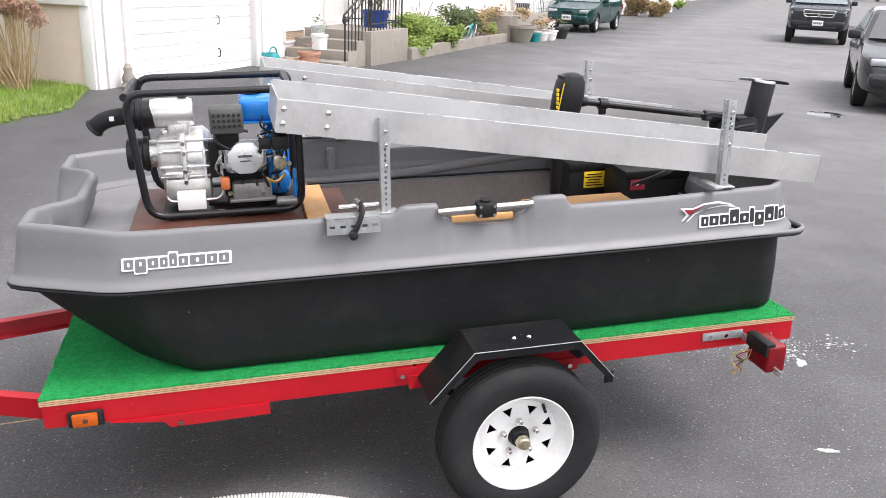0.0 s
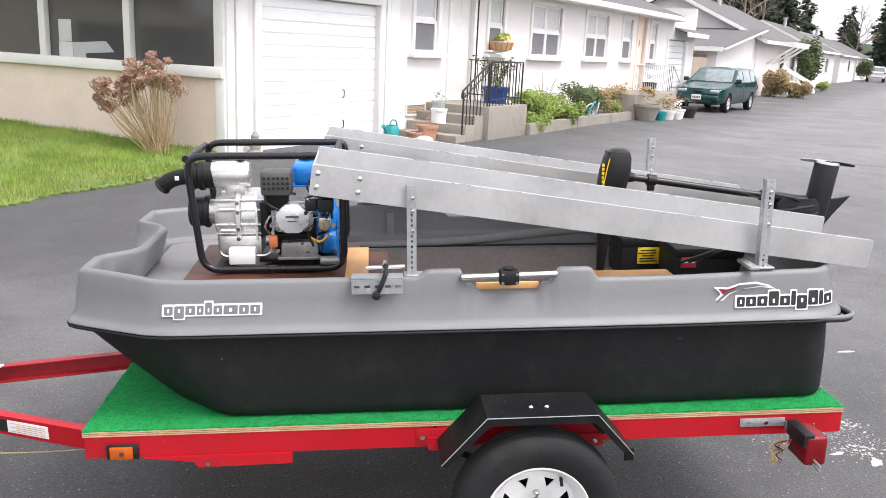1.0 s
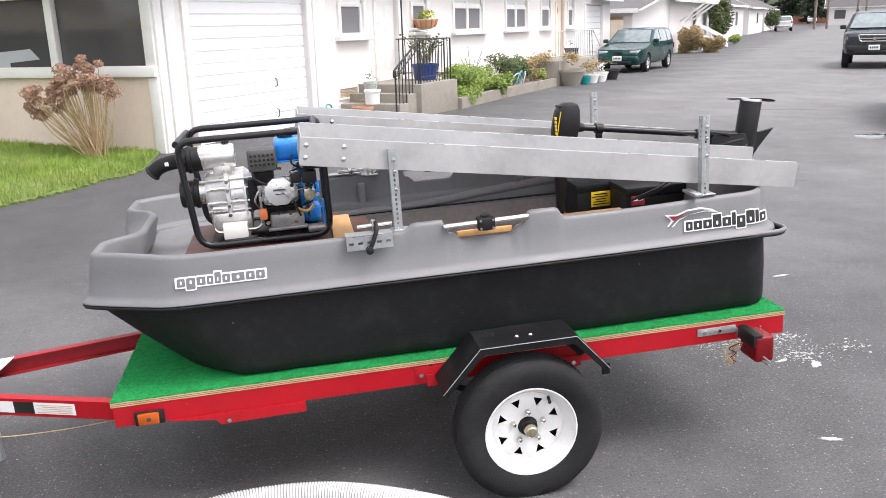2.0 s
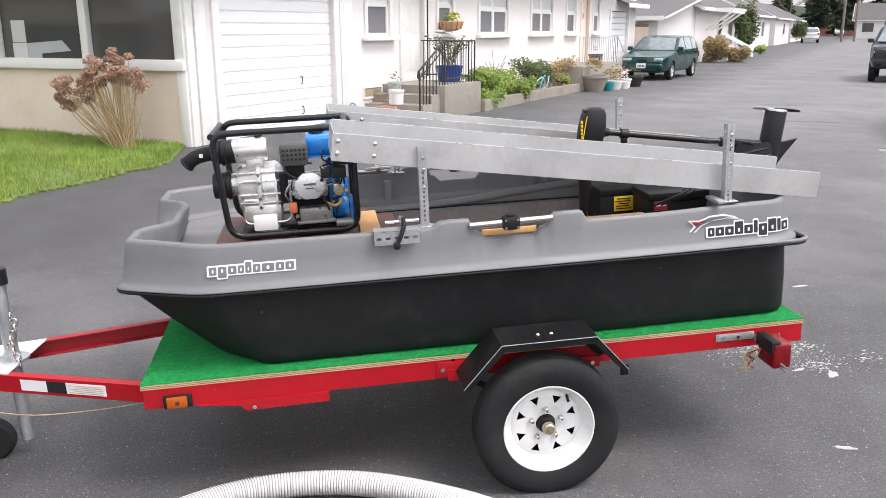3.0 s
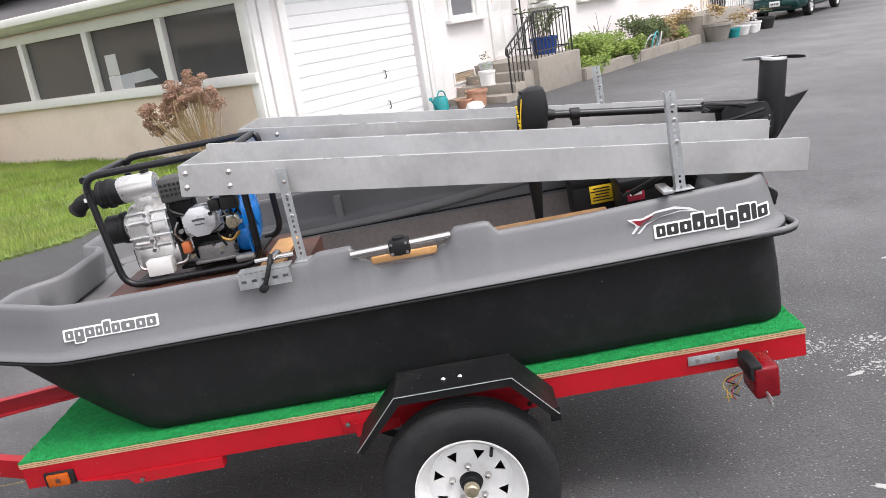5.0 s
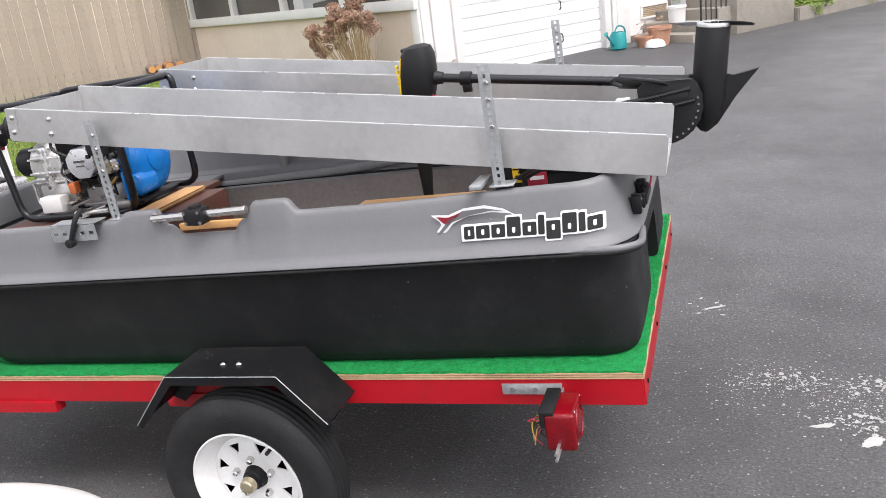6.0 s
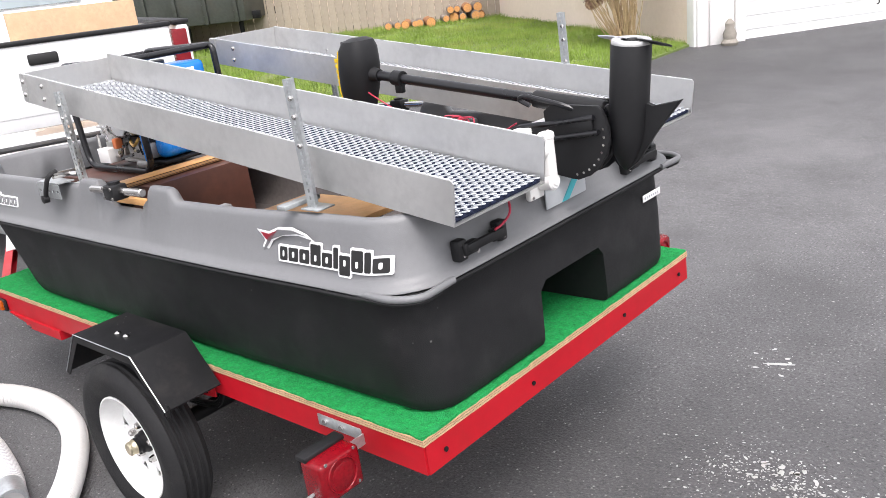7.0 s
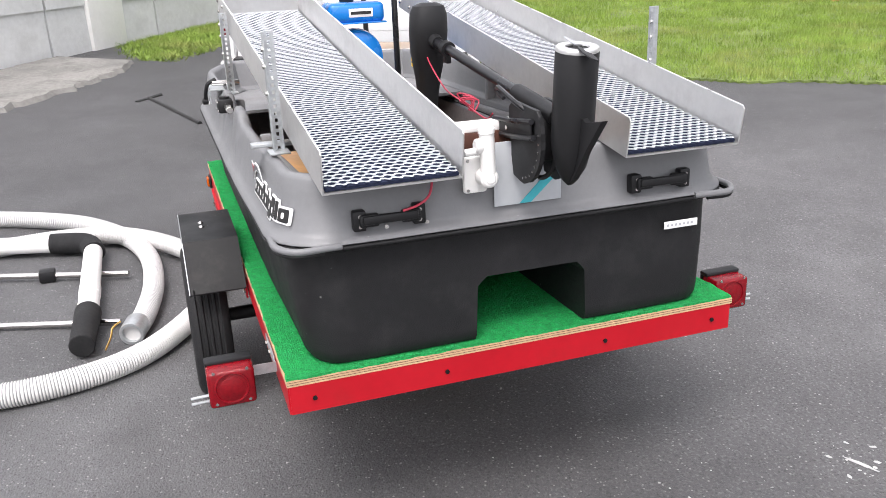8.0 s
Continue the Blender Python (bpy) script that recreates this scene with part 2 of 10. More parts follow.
M["white_paint"] = mat("white_wheel_paint", (0.78, 0.78, 0.77), 0.4, vary=0.05, scale=9, fine=60, stain=(0.55, 0.5, 0.44), stain_scale=14, stain_amount=0.3)
M["alu"] = mat("mill_aluminium", (0.66, 0.655, 0.645), 0.42, metal=0.85, vary=0.06, scale=5, fine=50, bump=0.05, bump_scale=120, stain=(0.40, 0.395, 0.39), stain_scale=4, stain_amount=0.5)
M["galv"] = mat("galvanised_steel", (0.50, 0.52, 0.53), 0.42, metal=0.8, vary=0.16, scale=30, fine=120, stain=(0.68, 0.7, 0.7), stain_scale=40, stain_amount=0.5)
M["chrome"] = mat("polished_steel", (0.62, 0.60, 0.58), 0.15, metal=1.0, vary=0.05, scale=9, fine=60)
M["muffler_grey"] = mat("heat_dulled_grey_metal", (0.10, 0.098, 0.095), 0.5, metal=0.3, vary=0.25, scale=25, fine=120)
M["cast"] = mat("cast_aluminium", (0.70, 0.69, 0.67), 0.32, metal=0.75, vary=0.12, scale=15, fine=120, bump=0.05, bump_scale=500, stain=(0.36, 0.34, 0.31), stain_scale=12, stain_amount=0.5)
M["mesh_metal"] = mat("bright_expanded_steel", (0.72, 0.74, 0.76), 0.42, metal=0.6, vary=0.08, scale=30, fine=120)
M["blue"] = mat("blue_engine_paint", (0.005, 0.19, 0.62), 0.25, vary=0.08, scale=9, fine=60, coat=0.3)
M["white_pl"] = mat("white_plastic", (0.80, 0.79, 0.77), 0.35, vary=0.03, scale=9, fine=60)
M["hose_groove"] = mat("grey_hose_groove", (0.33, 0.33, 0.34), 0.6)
M["hose"] = mat("white_ribbed_hose", (0.60, 0.59, 0.58), 0.4, vary=0.05, scale=9, fine=60, stain=(0.5, 0.48, 0.45), stain_scale=8, stain_amount=0.35)
M["orange_lens"] = mat("amber_lens", (0.46, 0.085, 0.004), 0.12, vary=0.15, scale=30, fine=150, bump=0.3, bump_scale=300)
M["red_lens"] = mat("red_lens", (0.18, 0.0015, 0.006), 0.12, spec=0.4, vary=0.3, scale=30, fine=150, bump=0.25, bump_scale=260)
M["ply"] = mat("varnished_plywood", (0.66, 0.36, 0.14), 0.45, vary=0.18, scale=3, fine=25, bump=0.15, bump_scale=60, stain=(0.50, 0.24, 0.08), stain_scale=7, stain_amount=0.5)
M["wood_brown"] = mat("stained_brown_wood", (0.080, 0.028, 0.017), 0.45, vary=0.25, scale=5, fine=30, stain=(0.15, 0.055, 0.03), stain_scale=8, stain_amount=0.5)
M["pine"] = mat("pale_pine", (0.52, 0.36, 0.22), 0.75, vary=0.15, scale=4, fine=40, bump=0.2, stain=(0.38, 0.25, 0.14), stain_scale=10, stain_amount=0.5)
M["yellow"] = mat("yellow_print", (0.85, 0.58, 0.02), 0.5, vary=0.05)
M["ink"] = mat("black_print", (0.012, 0.012, 0.012), 0.5, vary=0.05)
M["white_print"] = mat("white_print", (0.82, 0.82, 0.82), 0.4, vary=0.03)
M["maroon"] = mat("dark_red_print", (0.28, 0.012, 0.028), 0.4, vary=0.05)
M["red_wire"] = mat("red_insulation", (0.42, 0.03, 0.06), 0.5)
M["yellow_wire"] = mat("yellow_insulation", (0.55, 0.40, 0.05), 0.5)
M["brass"] = mat("brass", (0.60, 0.38, 0.12), 0.35, metal=0.9)
M["copper"] = mat("rusty_orange", (0.60, 0.16, 0.05), 0.5)
M["navy"] = mat("dark_blue_matting", (0.022, 0.028, 0.055), 0.9, vary=0.4, scale=40, fine=200, bump=0.8, bump_scale=300, spec=0.1)
M["sticker"] = mat("pale_grey_plate", (0.44, 0.46, 0.48), 0.35, vary=0.05, scale=6)
M["teal"] = mat("teal_print", (0.05, 0.42, 0.48), 0.4)
M["stucco"] = mat("white_stucco", (0.76, 0.725, 0.715), 0.85, vary=0.04, scale=1.0, fine=15, bump=0.4, bump_scale=60, stain=(0.70, 0.665, 0.62), stain_scale=1.2, stain_amount=0.4)
M["stucco_beige"] = mat("beige_stucco", (0.82, 0.69, 0.59), 0.85, vary=0.05, scale=1.0, fine=15, bump=0.4, bump_scale=60, stain=(0.60, 0.47, 0.34), stain_scale=1.1, stain_amount=0.35)
M["trim"] = mat("white_wood_trim", (0.80, 0.79, 0.77), 0.55, vary=0.05, scale=3, fine=40, bump=0.1, stain=(0.62, 0.60, 0.56), stain_scale=5, stain_amount=0.35)
M["door_white"] = mat("white_garage_paint", (0.82, 0.82, 0.82), 0.5, vary=0.04, scale=2, fine=30, stain=(0.68, 0.68, 0.67), stain_scale=2, stain_amount=0.3)
M["glass"] = mat("window_glass", (0.072, 0.073, 0.074), 0.04, vary=0.1, scale=2, spec=0.9)
M["screen"] = mat("grey_window_screen", (0.17, 0.17, 0.18), 0.5, vary=0.1, scale=3)
M["curtain"] = mat("pale_curtain", (0.62, 0.62, 0.63), 0.8, vary=0.1, scale=9)
M["shingle"] = mat("grey_roof_shingle", (0.115, 0.11, 0.112), 0.9, vary=0.25, scale=5, fine=60, bump=0.6, bump_scale=60, rand=0.4)
M["concrete"] = mat("weathered_concrete", (0.28, 0.255, 0.22), 0.9, vary=0.15, scale=2, fine=30, bump=0.4, bump_scale=60, stain=(0.17, 0.155, 0.13), stain_scale=2.5, stain_amount=0.6)
M["old_concrete"] = mat("old_grey_concrete", (0.215, 0.208, 0.195), 0.9, vary=0.25, scale=1.5, fine=25, bump=0.6, bump_scale=50, stain=(0.10, 0.10, 0.095), stain_scale=2.5, stain_amount=0.7)
M["edge_metal"] = mat("bright_edge", (0.86, 0.86, 0.86), 0.3, metal=0.5, vary=0.1, scale=12, fine=90)
M["prop_grey"] = mat("pale_grey_plastic", (0.42, 0.43, 0.46), 0.4, vary=0.08, scale=20)
M["sump_grey"] = mat("cast_grey_metal", (0.34, 0.33, 0.32), 0.4, metal=0.6, vary=0.2, scale=18, fine=120, stain=(0.16, 0.15, 0.14), stain_scale=14, stain_amount=0.5)
M["cap_steel"] = mat("yellowed_zinc_steel", (0.52, 0.46, 0.33), 0.3, metal=0.9, vary=0.2, scale=25, fine=120)
M["bright_cast"] = mat("bright_cast_aluminium", (0.82, 0.82, 0.83), 0.3, metal=0.55, vary=0.06, scale=20, fine=120)
M["iron"] = mat("black_wrought_iron", (0.02, 0.02, 0.02), 0.5, vary=0.2)
M["grass"] = mat("grass_blades", (0.20, 0.29, 0.055), 0.7, vary=0.5, scale=2, fine=12, spec=0.2, stain=(0.42, 0.39, 0.15), stain_scale=1.4, stain_amount=0.6)
M["soil"] = mat("turf_soil", (0.13, 0.18, 0.045), 0.95, vary=0.4, scale=3, fine=30, bump=0.8, bump_scale=50, stain=(0.18, 0.14, 0.08), stain_scale=1.2, stain_amount=0.45)
M["fence"] = mat("weathered_cedar", (0.40, 0.335, 0.27), 0.85, vary=0.18, scale=3, fine=25, bump=0.3, bump_scale=40, rand=0.7, stain=(0.19, 0.15, 0.12), stain_scale=3, stain_amount=0.5)
M["dry"] = mat("dried_flower", (0.40, 0.255, 0.185), 0.9, vary=0.4, scale=12, fine=60, stain=(0.18, 0.09, 0.055), stain_scale=14, stain_amount=0.6, spec=0.2)
M["stem"] = mat("dry_stem", (0.46, 0.33, 0.19), 0.85, vary=0.25, scale=9)
M["leaf"] = mat("green_leaves", (0.20, 0.285, 0.06), 0.6, vary=0.5, scale=3, fine=20, spec=0.3, stain=(0.36, 0.42, 0.10), stain_scale=3, stain_amount=0.5)
M["leaf_dark"] = mat("dark_leaves", (0.09, 0.12, 0.045), 0.6, vary=0.5, scale=3, fine=20, spec=0.3)
M["conifer"] = mat("conifer_needles", (0.050, 0.066, 0.042), 0.8, vary=0.5, scale=0.4, fine=3, spec=0.2)
M["tan_grass"] = mat("tan_ornamental_grass", (0.34, 0.255, 0.135), 0.9, vary=0.45, scale=3, fine=20, spec=0.2)
M["bark"] = mat("grey_bark", (0.22, 0.18, 0.15), 0.9, vary=0.3, scale=4, fine=30, bump=0.5, bump_scale=30)
M["terracotta"] = mat("terracotta", (0.44, 0.23, 0.15), 0.85, vary=0.15, scale=6, stain=(0.45, 0.32, 0.24), stain_scale=7, stain_amount=0.5)
M["blue_pot"] = mat("blue_glaze", (0.012, 0.05, 0.22), 0.2, vary=0.1, scale=5, coat=0.3)
M["teal_can"] = mat("teal_plastic", (0.01, 0.26, 0.27), 0.35, vary=0.05)
M["car_green"] = mat("dark_green_car_paint", (0.002, 0.036, 0.034), 0.24, vary=0.05, scale=2, spec=0.35, coat=0.3)
M["car_dark"] = mat("dark_blue_car_paint", (0.010, 0.013, 0.020), 0.25, vary=0.05, scale=2, spec=0.35, coat=0.3)
M["car_black"] = mat("black_car_paint", (0.008, 0.009, 0.010), 0.2, vary=0.05, scale=2, coat=0.6)
M["car_white"] = mat("white_car_paint", (0.80, 0.80, 0.80), 0.25, vary=0.03, scale=2, coat=0.5)
M["car_glass"] = mat("car_glass", (0.17, 0.21, 0.22), 0.03, vary=0.35, scale=1.6, fine=5, spec=1.0, coat=0.6)
M["lamp_glass"] = mat("headlamp", (0.42, 0.44, 0.46), 0.12, vary=0.1, scale=20, spec=0.9)
M["dump"] = mat("dark_green_steel", (0.050, 0.054, 0.050), 0.45, vary=0.3, scale=2, fine=20, stain=(0.07, 0.06, 0.05), stain_scale=3, stain_amount=0.5)
M["tape_red"] = mat("red_reflective_tape", (0.50, 0.02, 0.02), 0.35)
M["tape_white"] = mat("white_reflective_tape", (0.72, 0.72, 0.72), 0.35)
M["barn_white"] = mat("weathered_white_board", (0.56, 0.565, 0.56), 0.8, vary=0.12, scale=1.2, fine=20, bump=0.3, bump_scale=50, rand=0.3, stain=(0.38, 0.38, 0.365), stain_scale=2, stain_amount=0.5)
M["paint_spill"] = mat("white_paint_spill", (0.44, 0.44, 0.43), 0.7, vary=0.1, scale=20)
M["puddle"] = mat("shallow_puddle", (0.05, 0.055, 0.06), 0.03, vary=0.05, spec=0.8)
M["brick"] = mat("chimney_brick", (0.38, 0.17, 0.12), 0.9, vary=0.2, scale=8)
M["log_end"] = mat("cut_log_end", (0.62, 0.30, 0.11), 0.85, vary=0.25, scale=20)
M["firewood"] = mat("cut_firewood", (0.32, 0.15, 0.07), 0.85, vary=0.3, scale=10, rand=0.5)
M["pale_sheet"] = mat("pale_reflection", (0.60, 0.60, 0.60), 0.8, vary=0.05)


# ---- mesh helpers ----
def part(name, bm, material, parent, label="", sharp=38):
    me = bpy.data.meshes.new(name)
    bmesh.ops.recalc_face_normals(bm, faces=bm.faces)
    bm.to_mesh(me)
    bm.free()
    me.polygons.foreach_set("use_smooth", [True] * len(me.polygons))
    me.set_sharp_from_angle(angle=radians(sharp))
    me.materials.append(M[material])
    ob = new(name, me)
    if parent is not None:
        ob.parent = parent
    if label:
        ob["label"] = label
    return ob


def thing(name, m, label, category, group="", kind=""):
    ob = new(name)
    ob.empty_display_size = 0.05
    ob.matrix_basis = m
    return tagged(ob, label, category, group, kind)


def nb():
    return bmesh.new()


def box(bm, c, s, m=None, bevel=0.0, seg=2):
    """A box with centre c and size s, its edges rounded by bevel."""
    t = Matrix.Translation(c) @ Matrix.Diagonal((*s, 1))
    if m is not None:
        t = m @ t
    r = bmesh.ops.create_cube(bm, size=1, matrix=t)
    if bevel:
        es = {e for v in r["verts"] for e in v.link_edges}
        bmesh.ops.bevel(bm, geom=list(es), offset=bevel, segments=seg, affect="EDGES", profile=0.5)
    return bm


def frame_of(p0, p1):
    p0, p1 = Vector(p0), Vector(p1)
    q = (p1 - p0).to_track_quat("Z", "Y").to_matrix().to_4x4()
    return Matrix.Translation(p0) @ q, (p1 - p0).length


def lathe(bm, profile, n=24, m=None, cap=True):
    """Rings of (radius, height) about z."""
    m = m or Matrix()
    rings = []
    for r, z in profile:
        rings.append([bm.verts.new(m @ Vector((r * math.cos(2 * math.pi * i / n), r * math.sin(2 * math.pi * i / n), z))) for i in range(n)])
    for a, b in zip(rings, rings[1:]):
        for i in range(n):
            j = (i + 1) % n
            bm.faces.new((a[i], a[j], b[j], b[i]))
    if cap:
        bm.faces.new(rings[0][::-1])
        bm.faces.new(rings[-1])
    return bm


def cyl(bm, p0, p1, r0, r1=None, n=16, bevel=0.0):
    m, ln = frame_of(p0, p1)
    r1 = r0 if r1 is None else r1
    if bevel:
        pr = [(r0 - bevel, 0), (r0, bevel), (r1, ln - bevel), (r1 - bevel, ln)]
    else:
        pr = [(r0, 0), (r1, ln)]
    return lathe(bm, pr, n, m)


def smooth_path(pts, steps=6, closed=False):
    """A Catmull-Rom line through the points."""
    pts = [Vector(p) for p in pts]
    n = len(pts)
    out = []
    for i in range(n if closed else n - 1):
        p0 = pts[(i - 1) % n] if closed or i > 0 else pts[0]
        p1, p2 = pts[i], pts[(i + 1) % n]
        p3 = pts[(i + 2) % n] if closed or i < n - 2 else pts[-1]
        for k in range(steps):
            t = k / steps
            out.append(0.5 * (2 * p1 + (p2 - p0) * t + (2 * p0 - 5 * p1 + 4 * p2 - p3) * t * t + (3 * p1 - p0 - 3 * p2 + p3) * t ** 3))
    if not closed:
        out.append(pts[-1])
    return out


def rounded(pts, r, closed=False, steps=5):
    """A line with its corners rounded by r."""
    pts = [Vector(p) for p in pts]
    n = len(pts)
    out = []
    for i, p in enumerate(pts):
        if not closed and i in (0, n - 1):
            out.append(p)
            continue
        a, b = pts[(i - 1) % n] - p, pts[(i + 1) % n] - p
        d = min(r, a.length * 0.45, b.length * 0.45)
        s, e = p + a.normalized() * d, p + b.normalized() * d
        for k in range(steps + 1):
            t = k / steps
            out.append((1 - t) ** 2 * s + 2 * t * (1 - t) * p + t * t * e)
    return out


def tube(bm, pts, r, n=10, closed=False, radius=None):
    """A round bar along a line; radius(k) may vary it."""
    pts = [Vector(p) for p in pts]
    cnt = len(pts)
    up = None
    rings = []
    for i, p in enumerate(pts):
        a = pts[(i - 1) % cnt] if closed or i > 0 else p
        b = pts[(i + 1) % cnt] if closed or i < cnt - 1 else p
        t = (b - a).normalized()
        if up is None:
            up = t.orthogonal().normalized()
        up = (up - t * up.dot(t)).normalized()
        side = t.cross(up)
        rr = radius(i) if radius else r
        rings.append([bm.verts.new(p + rr * (math.cos(2 * math.pi * k / n) * up + math.sin(2 * math.pi * k / n) * side)) for k in range(n)])
    pairs = list(zip(rings, rings[1:])) + ([(rings[-1], rings[0])] if closed else [])
    for a, b in pairs:
        for k in range(n):
            j = (k + 1) % n
            bm.faces.new((a[k], a[j], b[j], b[k]))
    if not closed:
        bm.faces.new(rings[0][::-1])
        bm.faces.new(rings[-1])
    return bm


def prism(bm, poly, depth, m=None, bevel=0.0):
    """A polygon in the local xy plane, given thickness along z."""
    m = m or Matrix()
    lo = [bm.verts.new(m @ Vector((x, y, 0))) for x, y in poly]
    hi = [bm.verts.new(m @ Vector((x, y, depth))) for x, y in poly]
    n = len(poly)
    bm.faces.new(lo[::-1])
    bm.faces.new(hi)
    fs = [bm.faces.new((lo[i], lo[(i + 1) % n], hi[(i + 1) % n], hi[i])) for i in range(n)]
    if bevel:
        es = {e for v in lo + hi for e in v.link_edges}
        bmesh.ops.bevel(bm, geom=list(es), offset=bevel, segments=2, affect="EDGES", profile=0.5)
    return bm


SIDE = Matrix(((1, 0, 0, 0), (0, 0, -1, 0), (0, 1, 0, 0), (0, 0, 0, 1)))  # local xy plane stands upright as xz, thickness towards -y


def upright(x, y, z):
    return Matrix.Translation((x, y, z)) @ SIDE


def cut(ob, bm):
    """Cuts the solid bm out of a mesh part."""
    me = bpy.data.meshes.new("cutter")
    bmesh.ops.recalc_face_normals(bm, faces=bm.faces)
    bm.to_mesh(me)
    bm.free()
    tool = bpy.data.objects.new("cutter", me)
    scene.collection.objects.link(tool)
    tool.matrix_basis = ob.matrix_basis
    if ob.parent:
        tool.parent = ob.parent
    mod = ob.modifiers.new("cut", "BOOLEAN")
    mod.object, mod.operation, mod.solver = tool, "DIFFERENCE", "EXACT"
    dg = bpy.context.evaluated_depsgraph_get()
    res = bpy.data.meshes.new_from_object(ob.evaluated_get(dg))
    ob.modifiers.clear()
    ob.data = res
    res.set_sharp_from_angle(angle=radians(35))
    bpy.data.objects.remove(tool)
    return ob


def bolt(bm, p, d, r=0.008, h=0.006, n=6):
    p, d = Vector(p), Vector(d).normalized()
    cyl(bm, p, p + d * h, r, n=n)
    return bm


def perforated(bm, length, width, th, pitch, hole_l, hole_w, m):
    """A flat bar along x with a row of oblong holes, from z = 0 to th."""
    count = max(1, int(length / pitch))
    pitch = length / count
    for i in range(count):
        x0, x1 = i * pitch, (i + 1) * pitch
        xs = [x0, (x0 + x1 - hole_l) / 2, (x0 + x1 + hole_l) / 2, x1]
        ys = [-width / 2, -hole_w / 2, hole_w / 2, width / 2]
        g = [[[bm.verts.new(m @ Vector((x, y, z))) for z in (0, th)] for y in ys] for x in xs]
        for a in range(3):
            for b in range(3):
                if a == 1 and b == 1:
                    continue
                for k in (0, 1):
                    bm.faces.new((g[a][b][k], g[a + 1][b][k], g[a + 1][b + 1][k], g[a][b + 1][k]))
        h = [g[1][1], g[2][1], g[2][2], g[1][2]]
        for k in range(4):
            p, q = h[k], h[(k + 1) % 4]
            bm.faces.new((p[0], q[0], q[1], p[1]))
        for b in range(3):
            if i == 0:
                bm.faces.new((g[0][b][0], g[0][b + 1][0], g[0][b + 1][1], g[0][b][1]))
            if i == count - 1:
                bm.faces.new((g[3][b][0], g[3][b + 1][0], g[3][b + 1][1], g[3][b][1]))
        for a in range(3):
            bm.faces.new((g[a][0][0], g[a + 1][0][0], g[a + 1][0][1], g[a][0][1]))
            bm.faces.new((g[a][3][0], g[a + 1][3][0], g[a + 1][3][1], g[a][3][1]))
    bmesh.ops.remove_doubles(bm, verts=bm.verts[:], dist=0.00005)
    return bm


rng = random.Random(7)


def ground_z(x, y):
    """The yard rises a little towards the house."""
    w = -0.62 * x + 0.6 * y - 1.0
    w = 0.5 * (w + math.sqrt(w * w + 1.5))
    w = 11.5 * math.tanh(w / 11.5)
    k = min(max((x - 1.0) / 9.0, 0), 1)
    near = min(max((math.hypot(x, y + 0.5) - 2.5) / 3.0, 0), 1)
    return 0.031 * w * (1 - k * k * (3 - 2 * k)) * near * near * (3 - 2 * near)


# The trailer stands nose down by two and a half degrees; things on it share its frame.
TR = Matrix.Translation((0.0008, 0, 0.410)) @ pose(0, 0, 0, 0, -2.49, 0) @ pose(0, 0, 0, 0.66, 0, 0)

# ---- ground ----
def build_ground():
    bm = nb()
    xs = [-400, -120, -60, -40, -30, -24] + [-20 + i for i in range(45)] + [26, 30, 36, 44, 60, 90, 140, 400]
    ys = [-400, -100, -40, -20] + [-12 + i for i in range(45)] + [34, 38, 44, 52, 64, 90, 140, 400]
    g = [[bm.verts.new((x, y, ground_z(x, y))) for y in ys] for x in xs]
    for i in range(len(xs) - 1):
        for j in range(len(ys) - 1):
            bm.faces.new((g[i][j], g[i + 1][j], g[i + 1][j + 1], g[i][j + 1]))
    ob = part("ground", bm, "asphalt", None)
    tagged(ob, "dark grey worn asphalt yard and lane with pale grit", "ground", kind="structure")


build_ground()


def blotch(name, x, y, rx, ry, turn, material, label, category, seed, lift=0.003):
    """A flat irregular stain lying on the asphalt."""
    r = random.Random(seed)
    n = 22
    off = [0.7 + 0.45 * r.random() for _ in range(n)]
    bm = nb()
    z = ground_z(x, y)
    t = pose(x, y, z + lift, 0, 0, turn)
    ring = [bm.verts.new((rx * off[i] * math.cos(2 * math.pi * i / n), ry * off[i] * math.sin(2 * math.pi * i / n), 0)) for i in range(n)]
    low = [bm.verts.new((v.co.x * 1.03, v.co.y * 1.03, -0.002)) for v in ring]
    bm.faces.new(ring)
    for i in range(n):
        bm.faces.new((ring[i], ring[(i + 1) % n], low[(i + 1) % n], low[i]))
    ob = part(name, bm, material, None)
    ob.matrix_basis = t
    return tagged(ob, label, category, kind="structure")


for k, (x, y, rx, ry, a) in enumerate(((1.44, -0.66, 0.045, 0.014, -20), (2.48, 1.37, 0.06, 0.014, 10), (1.36, 1.04, 0.055, 0.007, 25), (1.83, 0.02, 0.045, 0.022, 40), (1.70, 0.10, 0.04, 0.012, 15))):
    blotch("paint_spill", x, y, rx, ry, a, "paint_spill", "small dried white paint spill on the asphalt", "stain", 40 + k)


